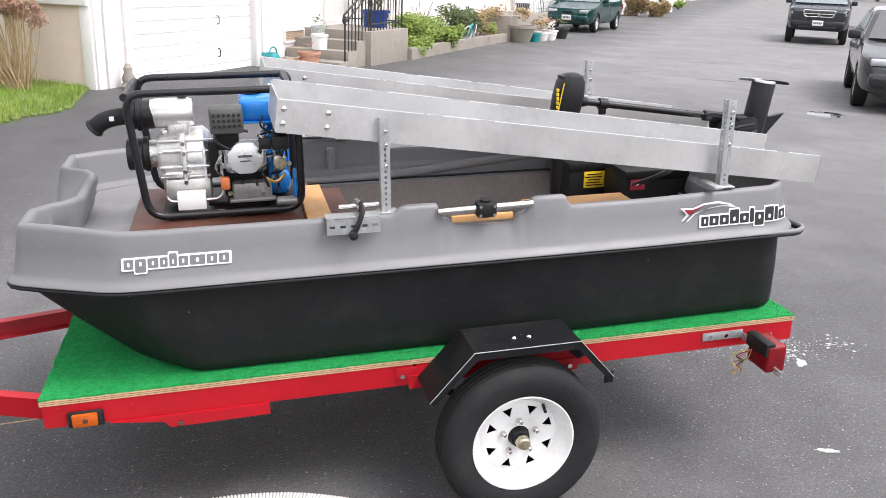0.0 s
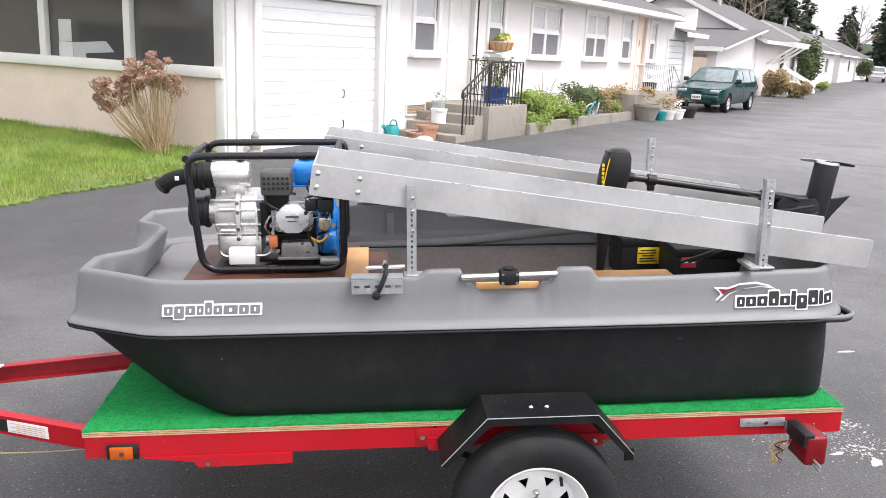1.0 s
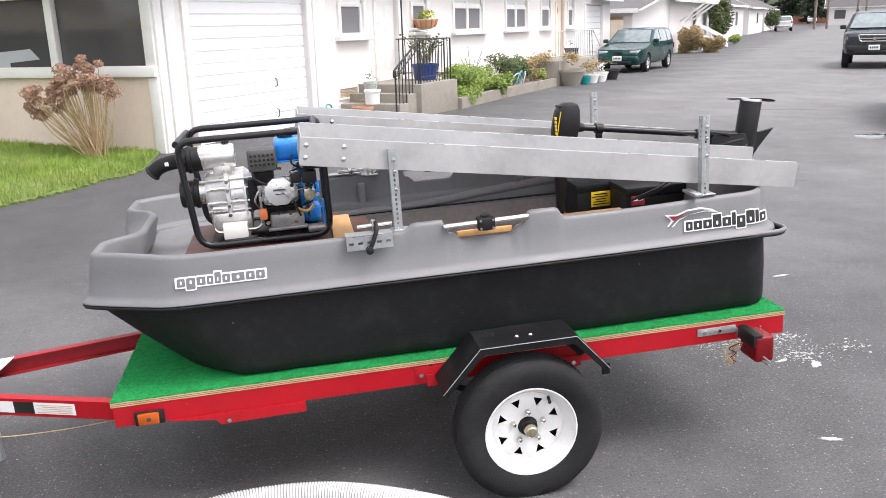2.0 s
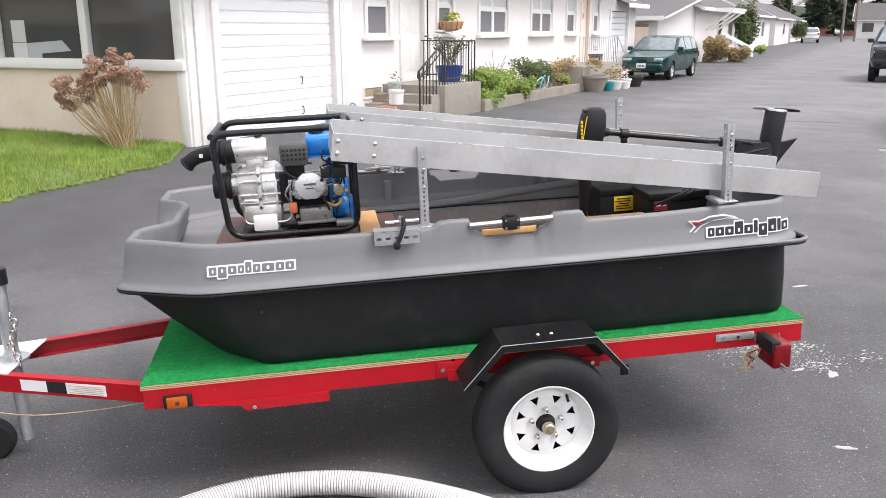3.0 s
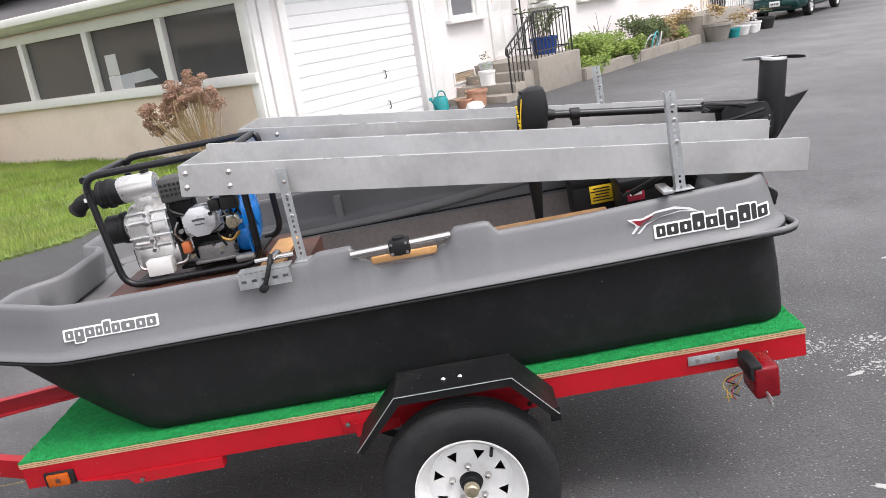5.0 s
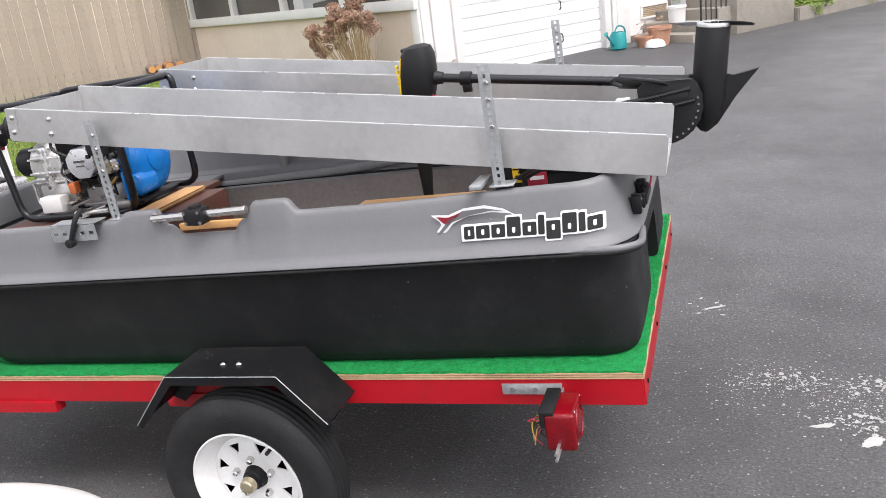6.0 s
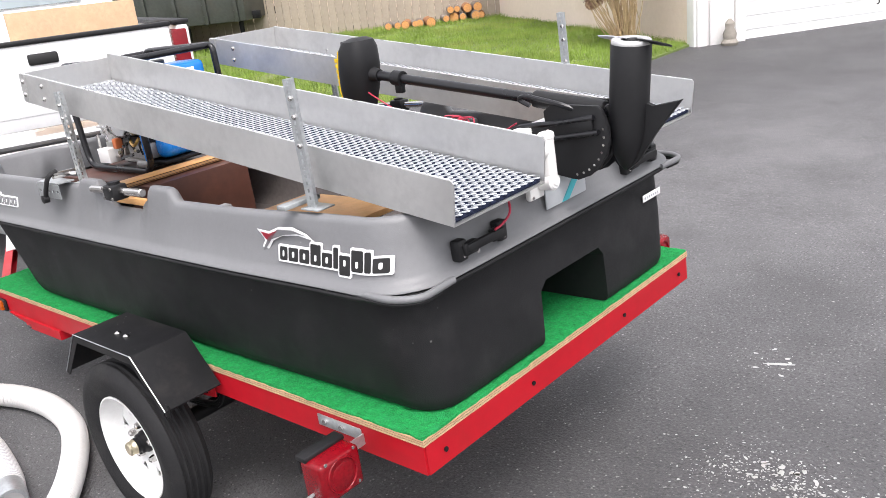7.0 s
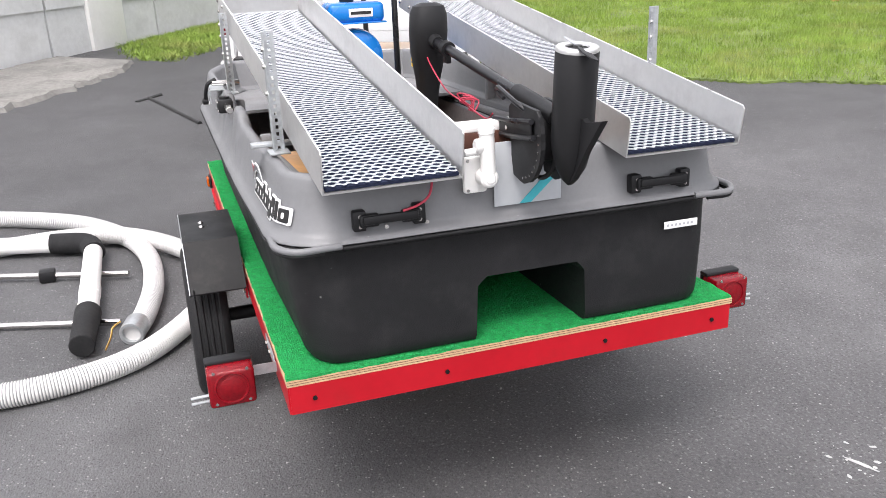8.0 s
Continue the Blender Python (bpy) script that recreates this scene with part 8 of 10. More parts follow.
pot("flower_pot", at_front(13.9, 1.50, gz(13.9, 1.5)), 0.12, 0.16, 0.22, "teal_can", "small teal pot beside the stone planter", 90, 0.22, 33, "tan_grass")
pot("flower_pot", at_front(14.5, 1.52, gz(14.5, 1.5)), 0.14, 0.2, 0.24, "white_pl", "white pot at the end of the bed", 90, 0.28, 34, "tan_grass")
pot("flower_pot", at_front(15.0, 1.62, gz(15.0, 1.6)), 0.12, 0.16, 0.2, "white_pl", "white pot at the end of the bed", 60, 0.2, 35, "white_print")
pot("flower_pot", at_front(15.5, 1.50, gz(15.5, 1.5)), 0.15, 0.2, 0.25, "white_pl", "white pot near the parked car", 80, 0.22, 36, "dry")
pot("flower_pot", at_front(16.2, 1.60, gz(16.2, 1.6)), 0.18, 0.25, 0.3, "iron", "dark pot near the parked car", 70, 0.2, 37, "leaf_dark")
pot("flower_pot", at_front(15.2, 0.72, 0.69), 0.15, 0.2, 0.26, "iron", "black pot on the second landing", 40, 0.16, 38, "leaf_dark")
# hanging basket under the second window
hb = thing("hanging_planter", at_front(7.06, 0.24, 1.60), "woven window planter with green and yellow flowers", "planter")
bm = nb()
lathe(bm, [(0.10, 0.0), (0.19, 0.04), (0.235, 0.17), (0.225, 0.19), (0.20, 0.17)], 18)
part("basket", bm, "pine", hb)
for k in range(12):
    bm = nb()
    a = 2 * math.pi * k / 12
    tube(bm, [(0.195 * math.cos(a), 0.195 * math.sin(a), 0.04), (0.243 * math.cos(a), 0.243 * math.sin(a), 0.18)], 0.012, 5)
    part("basket_slat", bm, "copper", hb)
bm = nb()
leaf_cloud(bm, [((x, 0, 0.28), (0.12, 0.12, 0.09)) for x in (-0.15, 0, 0.17)], 260, 0.028, 41)
part("foliage", bm, "leaf", hb)
bm = nb()
leaf_cloud(bm, [((x, -0.1, 0.25), (0.12, 0.10, 0.07)) for x in (-0.15, 0, 0.15)], 50, 0.022, 42)
tagged(part("flower", bm, "yellow", hb), kind="stuff")
bm = nb()
box(bm, (0, 0.16, 0.0), (0.5, 0.18, 0.05), bevel=0.006)
part("bracket", bm, "trim", hb)


def build_hydrangea():
    base = Vector((-2.98, 7.62, 0))
    z = ground_z(base.x, base.y)
    t = thing("hydrangea", Matrix.Translation((base.x, base.y, z)), "leafless hydrangea with dried brown flower heads before the sunroom wall", "shrub")
    r = random.Random(17)
    ex = Vector((-0.848, 0.53, 0))
    heads = []
    for k in range(58):
        u, v = r.uniform(-0.32, 0.86), r.uniform(-0.24, 0.22)
        zt = 0.80 + 0.24 * (1 - ((u - 0.18) / 0.62) ** 2) + r.uniform(-0.22, 0.10)
        if k > 50:
            zt, u = r.uniform(0.48, 0.66), r.uniform(0.72, 1.08)
        heads.append((ex * u + Vector((0.53, 0.848, 0)) * v + Vector((0, 0, zt)), r.uniform(0.055, 0.105)))
    heads += [(ex * 0.10 + Vector((0, 0, 1.22)), 0.075), (ex * -0.16 + Vector((0, 0, 1.16)), 0.065)]
    for p, s in heads:
        bm = nb()
        leaf_cloud(bm, [((p.x, p.y, p.z), (s, s, s * 0.75))], 150, 0.019, int(1000 * s + 31 * p.x + 77 * p.z), 1.0)
        part("flower_head", bm, "dry", t)
        bm = nb()
        q = Vector((p.x * 0.12 + r.gauss(0, 0.035), p.y * 0.12 + r.gauss(0, 0.035), 0))
        mid = q.lerp(p, 0.55) + Vector((r.gauss(0, 0.03), r.gauss(0, 0.03), 0))
        tube(bm, smooth_path([q, mid, p], 5), 0.008, 5, radius=lambda i: 0.008 - 0.0004 * i)
        part("stem", bm, "stem", t)
    for _ in range(26):
        p = ex * r.uniform(-0.30, 0.75) + Vector((r.gauss(0, 0.1), r.gauss(0, 0.1), r.uniform(0.45, 0.85)))
        bm = nb()
        q = Vector((r.gauss(0, 0.06), r.gauss(0, 0.06), 0))
        tube(bm, [q, q.lerp(p, 0.5) + Vector((r.gauss(0, 0.03), r.gauss(0, 0.03), 0)), p], 0.005, 5)
        part("stem", bm, "stem", t)


build_hydrangea()


# ---- lawn ----
LAWN = [(-2.45, 8.05), (-2.70, 8.30), (-2.30, 7.75), (-2.28, 6.60), (-2.64, 5.92), (-3.08, 5.12), (-3.60, 4.25), (-4.4, 3.35), (-7.4, 1.7), (-10.5, 0.6), (-14.5, 0.6), (-18.0, 3.0), (-12.8, 7.2), (-8.3, 11.3), (-8.0, 11.4)]


def inside(x, y, poly):
    c = False
    for i in range(len(poly)):
        (x0, y0), (x1, y1) = poly[i - 1], poly[i]
        if (y0 > y) != (y1 > y) and x < (x1 - x0) * (y - y0) / (y1 - y0) + x0:
            c = not c
    return c


def build_lawn():
    poly = [(-2.35, 8.0)] + LAWN[2:]
    poly += [(-7.9, 11.35)]
    bm = nb()
    xs = [-18.5 + 0.06 * i for i in range(280)]
    ys = [0.0 + 0.06 * i for i in range(200)]
    vs = {}
    def v(i, j):
        if (i, j) not in vs:
            x, y = xs[i], ys[j]
            vs[i, j] = bm.verts.new((x, y, ground_z(x, y) + 0.022 + 0.012 * noise.noise((x * 0.8, y * 0.8, 0))))
        return vs[i, j]
    for i in range(len(xs) - 1):
        for j in range(len(ys) - 1):
            if inside(xs[i] + 0.03 + 0.14 * noise.noise((xs[i] * 1.7, ys[j] * 1.7, 9.0)), ys[j] + 0.03 + 0.14 * noise.noise((xs[i] * 1.7, ys[j] * 1.7, 5.0)), poly):
                bm.faces.new((v(i, j), v(i + 1, j), v(i + 1, j + 1), v(i, j + 1)))
    edge = [e for e in bm.edges if len(e.link_faces) == 1]
    for e in edge:
        a, b = e.verts
        lo = [bm.verts.new((q.co.x, q.co.y, ground_z(q.co.x, q.co.y) - 0.02)) for q in (a, b)]
        bm.faces.new((a, b, lo[1], lo[0]))
    ob = part("lawn", bm, "soil", None)
    tagged(ob, "patchy green lawn beside the cottage", "lawn", kind="structure")
    r = random.Random(23)
    verts, faces = [], []
    count = 0
    while count < 120000:
        x, y = r.uniform(-16, -2.3), r.uniform(0.8, 11.4)
        if not inside(x + 0.14 * noise.noise((x * 1.7, y * 1.7, 9.0)), y + 0.14 * noise.noise((x * 1.7, y * 1.7, 5.0)), poly):
            continue
        if r.random() > 1.25 / (1 + 0.035 * ((x + 3.3) ** 2 + (y - 6.5) ** 2)):
            if r.random() > 0.35:
                continue
        thin = noise.noise((x * 1.1, y * 1.1, 4.0)) + 0.6 * noise.noise((x * 4.1, y * 4.1, 2.0))
        if thin < -0.30 and r.random() > 0.25:
            continue
        count += 1
        h = r.uniform(0.03, 0.085) * (1 + 0.6 * max(0, noise.noise((x * 2, y * 2, 1))))
        a = r.uniform(0, 6.28)
        w = 0.0045
        z = ground_z(x, y) + 0.015
        lx, ly = r.gauss(0, 0.025), r.gauss(0, 0.025)
        k = len(verts)
        verts += [(x - w * math.cos(a), y - w * math.sin(a), z), (x + w * math.cos(a), y + w * math.sin(a), z), (x + lx, y + ly, z + h)]
        faces.append((k, k + 1, k + 2))
    me = bpy.data.meshes.new("grass")
    me.from_pydata(verts, [], faces)
    me.materials.append(M["grass"])
    ob = new("grass", me)
    tagged(ob, "short uneven green grass of the lawn", "grass", kind="stuff")


build_lawn()


def build_fence():
    """A tall cedar board fence behind the lawn."""
    a, b = Vector((-7.75, 11.55, 0)), Vector((-20.5, -0.2, 0))
    d = (b - a).normalized()
    ln = (b - a).length
    t = thing("board_fence", Matrix(), "tall weathered cedar board fence behind the lawn", "fence")
    ang = math.atan2(d.y, d.x)
    me = None
    r = random.Random(8)
    n = int(ln / 0.145)
    for k in range(n):
        p = a + d * (0.145 * k)
        z = ground_z(p.x, p.y)
        if me is None:
            bm = nb()
            box(bm, (0.07, 0, 0.93), (0.138, 0.02, 1.86), bevel=0.003, seg=1)
            ob = part("fence_board", bm, "fence", t)
            me = ob.data
        else:
            ob = new("fence_board", me)
            ob.parent = t
        ob.matrix_basis = Matrix.Translation((p.x, p.y, z + r.uniform(-0.01, 0.02))) @ Matrix.Rotation(ang, 4, "Z") @ pose(0, r.uniform(-0.004, 0.004), 0, 0, r.uniform(-0.4, 0.4), 0)
    nrm = Vector((-d.y, d.x, 0))
    for h in (0.35, 1.55):
        bm = nb()
        pts = [a + d * (ln * i / 20) for i in range(21)]
        for p, q in zip(pts, pts[1:]):
            m, l2 = frame_of((p.x - nrm.x * 0.035, p.y - nrm.y * 0.035, ground_z(p.x, p.y) + h), (q.x - nrm.x * 0.035, q.y - nrm.y * 0.035, ground_z(q.x, q.y) + h))
            box(bm, (0, 0, l2 / 2), (0.045, 0.045, l2), m=m)
        part("fence_rail", bm, "fence", t)
    # log pile by the corner
    r = random.Random(4)
    for k in range(15):
        row, col = (0, k) if k < 5 else (1, k - 5) if k < 9 else (0, k - 9)
        p = Vector((-8.06, 11.02, 0)) + d * (0.17 * col + 0.09 * row) if k < 9 else Vector((-8.50, 10.02, 0)) + d * (0.15 * col)
        z = ground_z(p.x, p.y) + 0.10 + 0.15 * row
        lg = thing("log", Matrix.Translation((p.x + r.gauss(0, 0.03), p.y + r.gauss(0, 0.03), z)) @ pose(0, 0, 0, 0, 0, r.uniform(30, 55)), "split firewood log with a bare orange end, by the fence", "firewood", "firewood logs")
        bm = nb()
        rad = r.uniform(0.06, 0.10)
        cyl(bm, (0, -0.2, 0), (0, 0.2, 0), rad, n=11, bevel=0.008)
        part("log_body", bm, "bark" if k % 3 else "firewood", lg)
        bm = nb()
        cyl(bm, (0, -0.203, 0), (0, -0.198, 0), rad * 0.86, n=11)
        part("cut_end", bm, "log_end", lg, "bare orange cut end")


build_fence()

# ---- parked vehicles ----
def car(m, name, label, paint, ln, wd, profile, glass, base, wheel_r, axles, plate=True, lower=None, rack=False):
    """A car facing +x: body lofted from its side outline, separate windows, lamps and wheels."""
    t = thing(name, m, label, "car")
    half = wd / 2
    bm = nb()
    def half_at(z):
        if z > base["belt"]:
            return half * (1 - 0.20 * (z - base["belt"]) / (base["roof"] - base["belt"]))
        return half
    def pinch(x):
        return 1 - 0.20 * max(0, (abs(x) - (ln / 2 - 0.55)) / 0.55) ** 2.2
    # upper and lower outlines of the side view, from tail to nose
    nose = max(range(len(profile)), key=lambda i: profile[i][0])
    tail = min(range(len(profile)), key=lambda i: profile[i][0])
    upper = profile[nose:tail + 1][::-1]
    lower_line = sorted(profile[tail:] + profile[:nose + 1])
    def height(line, x):
        for (xa, za), (xb, zb) in zip(line, line[1:]):
            if xa <= x <= xb:
                return za + (zb - za) * (x - xa) / max(xb - xa, 1e-6)
        return line[-1][1]
    xs = sorted({x for x, _ in profile} | {-ln / 2 + ln * k / 36 for k in range(37)})
    xs = [x for x in xs if profile[tail][0] + 0.003 < x < profile[nose][0] - 0.003]
    sections = []
    for x in xs:
        zt, zb, p = height(upper, x), height(lower_line, x), pinch(x)
        waist = min(base["belt"], zt - 0.05)
        ring = [(0.0, zb), (0.80 * half, zb), (0.93 * half, zb + 0.05)]
        ring += [(half * q, zb + (waist - zb) * k) for q, k in ((0.975, 0.25), (1.0, 0.5), (1.0, 0.75), (0.995, 0.95))]
        edge = half_at(zt) * 0.995
        ring += [(half_at(waist + (zt - waist) * 0.5), waist + (zt - waist) * 0.5), (edge, zt - 0.045), (edge - 0.02, zt - 0.018), (edge - 0.06, zt - 0.004), (edge * 0.6, zt), (0.0, zt)]
        loop = [(y * p, z) for y, z in ring] + [(-y * p, z) for y, z in ring[-2:0:-1]]
        sections.append([bm.verts.new((x, y, z)) for y, z in loop])
    skin(bm, sections, True, True)
    body = part("body", bm, paint, t, "", 32)
    kb = nb()
    for x in axles:
        for s in (-1, 1):
            cyl(kb, (x, s * (half + 0.1), wheel_r), (x, s * (half - 0.26), wheel_r), wheel_r + 0.05, n=28)
    cut(body, kb)
    for side in (-1, 1):
        for poly in glass["side"]:
            bm = nb()
            vs = [bm.verts.new((x, side * (half_at(z) * pinch(x) + 0.004), z)) for x, z in poly]
            v2 = [bm.verts.new((x, side * (half_at(z) * pinch(x) - 0.01), z)) for x, z in poly]
            bm.faces.new(vs)
            for i in range(len(vs)):
                bm.faces.new((vs[i], vs[(i + 1) % len(vs)], v2[(i + 1) % len(vs)], v2[i]))
            part("side_window", bm, base.get("glass", "car_glass"), t)
    for (x0, z0), (x1, z1), nm in glass["ends"]:
        bm = nb()
        d = Vector((x1 - x0, 0, z1 - z0)).normalized()
        o = Vector((d.z, 0, -d.x)) * 0.006
        if (o.x > 0) != (nm == "windscreen"):
            o = -o
        q = [(x0, -0.88, z0), (x0, 0.88, z0), (x1, 0.86, z1), (x1, -0.86, z1)]
        vs = [bm.verts.new(Vector((x, f * half_at(z), z)) + o) for x, f, z in q]
        v2 = [bm.verts.new(Vector((x, f * half_at(z), z)) - o) for x, f, z in q]
        bm.faces.new(vs)
        bm.faces.new(v2[::-1])
        for i in range(4):
            bm.faces.new((vs[i], vs[(i + 1) % 4], v2[(i + 1) % 4], v2[i]))
        part(nm, bm, base.get("glass", "car_glass"), t)
    for x in axles:
        for s in (-1, 1):
            ax = Matrix.Translation((x, s * (half - 0.10), wheel_r)) @ pose(0, 0, 0, -90 * s, 0, 0)
            bm = nb()
            lathe(bm, [(wheel_r * 0.62, -0.09), (wheel_r * 0.9, -0.10), (wheel_r, -0.075), (wheel_r, 0.075), (wheel_r * 0.9, 0.10), (wheel_r * 0.62, 0.09)], 28, ax, cap=False)
            w = part("tyre", bm, "rubber", t)
            bm = nb()
            lathe(bm, [(wheel_r * 0.64, -0.08), (wheel_r * 0.64, 0.085), (wheel_r * 0.5, 0.06), (wheel_r * 0.2, 0.075), (0.01, 0.08)], 28, ax, cap=False)
            rim = part("wheel_rim", bm, "bright_cast", w, "alloy wheel")
            for k in range(5):
                a = 2 * math.pi * k / 5
                bm = nb()
                box(bm, (wheel_r * 0.38 * math.cos(a), wheel_r * 0.38 * math.sin(a), 0.072), (0.07, 0.045, 0.01), m=ax)
                part("wheel_vent", bm, "ink", rim)
    fx = ln / 2
    for s in (-1, 1):
        bm = nb()
        box(bm, (fx - 0.15, s * (half - 0.27), base["lamp"]), (0.20, 0.30, 0.10), bevel=0.035, seg=3)
        part("headlight", bm, "lamp_glass", t, "clear headlight")
        bm = nb()
        box(bm, (-fx + 0.04, s * (half - 0.16), base["lamp"] + 0.1), (0.08, 0.20, 0.20), bevel=0.03)
        part("tail_light", bm, "red_lens", t)
        bm = nb()
        box(bm, (base["mirror"], s * (half + 0.08), base["belt"] + 0.06), (0.10, 0.18, 0.13), bevel=0.03)
        part("mirror", bm, "ink" if paint != "car_green" else paint, t)
    bm = nb()
    box(bm, (fx - 0.03, 0, base["lamp"] - 0.01), (0.06, wd * (0.45 if rack else 0.20), 0.11 if rack else 0.06), bevel=0.02)
    grille = part("grille", bm, "ink", t, "dark grille")
    if rack:
        bm = nb()
        tube(bm, rounded([(fx + 0.012, -wd * 0.26, base["lamp"] + 0.10), (fx + 0.012, wd * 0.26, base["lamp"] + 0.10), (fx + 0.012, wd * 0.22, base["lamp"] - 0.09), (fx + 0.012, -wd * 0.22, base["lamp"] - 0.09)], 0.05, closed=True), 0.022, 8, closed=True)
        part("grille_surround", bm, "chrome", grille, "bright grille surround")
        bm = nb()
        box(bm, (fx + 0.010, 0, base["lamp"]), (0.02, wd * 0.46, 0.03), bevel=0.006)
        cyl(bm, (fx + 0.012, 0, base["lamp"]), (fx + 0.030, 0, base["lamp"]), 0.05, n=16)
        part("grille_bar", bm, "chrome", grille)
        for s in (-1, 1):
            bm = nb()
            tube(bm, rounded([(0.6, s * half * 0.72, base["roof"] - 0.01), (0.5, s * half * 0.72, base["roof"] + 0.06), (-1.4, s * half * 0.72, base["roof"] + 0.06), (-1.5, s * half * 0.72, base["roof"] - 0.01)], 0.05), 0.016, 8)
            part("roof_rail", bm, "ink", t)
    bm = nb()
    box(bm, (fx - 0.10, 0, base["bumper"]), (0.27, wd * 0.86, 0.22), bevel=0.08, seg=4)
    bump = part("front_bumper", bm, lower or paint, t)
    bm = nb()
    box(bm, (fx + 0.045, 0, base["bumper"] - 0.09), (0.03, wd * 0.6, 0.06), bevel=0.01)
    part("air_intake", bm, "ink", bump)
    bm = nb()
    box(bm, (-fx + 0.10, 0, base["bumper"]), (0.27, wd * 0.86, 0.22), bevel=0.08, seg=4)
    part("rear_bumper", bm, lower or paint, t)
    if plate:
        bm = nb()
        box(bm, (fx + 0.056, 0, base["bumper"] + 0.03), (0.01, 0.31, 0.155), bevel=0.004)
        pl = part("number_plate", bm, "white_print", bump, "pale number plate")
        bm = nb()
        for k in range(5):
            box(bm, (fx + 0.0625, -0.1 + 0.05 * k, base["bumper"] + 0.03), (0.002, 0.03, 0.06))
        part("print_bar", bm, "car_dark", pl)
    if lower:
        bm = nb()
        for s in (-1, 1):
            box(bm, (0, s * half * 0.985, 0.42), (axles[0] - axles[1] - 2 * wheel_r - 0.1, 0.05, 0.16), bevel=0.02)
        part("side_cladding", bm, lower, t)
    return t


WAGON = [(2.10, 0.25), (2.15, 0.42), (2.13, 0.60), (2.0, 0.74), (1.30, 0.86), (0.98, 0.92), (0.25, 1.36), (-0.2, 1.41), (-1.3, 1.40), (-1.72, 1.34), (-2.05, 0.98), (-2.13, 0.90), (-2.15, 0.45), (-2.08, 0.25)]
WAGON_GLASS = {"side": [[(0.82, 0.95), (0.22, 1.31), (-0.10, 1.34), (-0.10, 0.95)], [(-0.18, 0.95), (-0.18, 1.34), (-0.95, 1.34), (-0.95, 0.95)], [(-1.03, 0.96), (-1.03, 1.34), (-1.62, 1.29), (-1.85, 0.99)]],
               "ends": [((0.94, 0.95), (0.30, 1.335), "windscreen"), ((-1.74, 1.31), (-2.03, 1.01), "rear_window")]}
SUV = [(2.30, 0.42), (2.38, 0.62), (2.36, 0.98), (2.20, 1.08), (1.20, 1.16), (0.98, 1.18), (0.30, 1.68), (-0.1, 1.74), (-1.7, 1.73), (-2.15, 1.66), (-2.32, 1.15), (-2.38, 1.0), (-2.38, 0.55), (-2.28, 0.40)]
SUV_GLASS = {"side": [[(0.82, 1.21), (0.28, 1.62), (-0.05, 1.66), (-0.05, 1.21)], [(-0.13, 1.21), (-0.13, 1.66), (-1.0, 1.66), (-1.0, 1.21)], [(-1.08, 1.21), (-1.08, 1.65), (-1.95, 1.60), (-2.1, 1.21)]],
             "ends": [((0.95, 1.22), (0.36, 1.655), "windscreen"), ((-2.17, 1.62), (-2.31, 1.20), "rear_window")]}
SEDAN = [(2.15, 0.25), (2.22, 0.42), (2.18, 0.62), (2.0, 0.76), (1.25, 0.90), (0.95, 0.94), (0.25, 1.38), (-0.2, 1.43), (-0.75, 1.40), (-1.35, 1.06), (-1.55, 1.02), (-2.12, 0.98), (-2.2, 0.6), (-2.15, 0.28)]
SEDAN_GLASS = {"side": [[(0.80, 0.97), (0.22, 1.33), (-0.15, 1.36), (-0.15, 0.97)], [(-0.23, 0.97), (-0.23, 1.36), (-0.72, 1.34), (-1.2, 1.02)]], "ends": [((0.92, 0.97), (0.30, 1.355), "windscreen"), ((-0.80, 1.385), (-1.33, 1.075), "rear_window")]}


def on_lane(x, y, heading):
    return Matrix.Translation((x, y, ground_z(x, y))) @ pose(0, 0, 0, 0, 0, heading)


car(on_lane(11.38, 24.62, 230), "station_wagon", "dark green station wagon parked beside the cottages", "car_green", 4.3, 1.58, WAGON, WAGON_GLASS, {"belt": 0.93, "roof": 1.41, "lamp": 0.66, "bumper": 0.44, "mirror": 0.78}, 0.29, (1.32, -1.24))
car(on_lane(18.50, 21.80, 232), "off_road_car", "dark blue off-road car with black bumper parked on the lane", "car_dark", 4.75, 1.80, SUV, SUV_GLASS, {"belt": 1.19, "roof": 1.74, "lamp": 0.92, "bumper": 0.62, "mirror": 0.80}, 0.38, (1.45, -1.34), lower="ink", rack=True)
car(on_lane(9.95, 8.35, 233), "saloon_car", "glossy black saloon car parked at the edge of the lane", "car_black", 4.4, 1.75, SEDAN, SEDAN_GLASS, {"belt": 0.95, "roof": 1.43, "lamp": 0.70, "bumper": 0.46, "mirror": 0.76, "glass": "glass"}, 0.31, (1.34, -1.30))


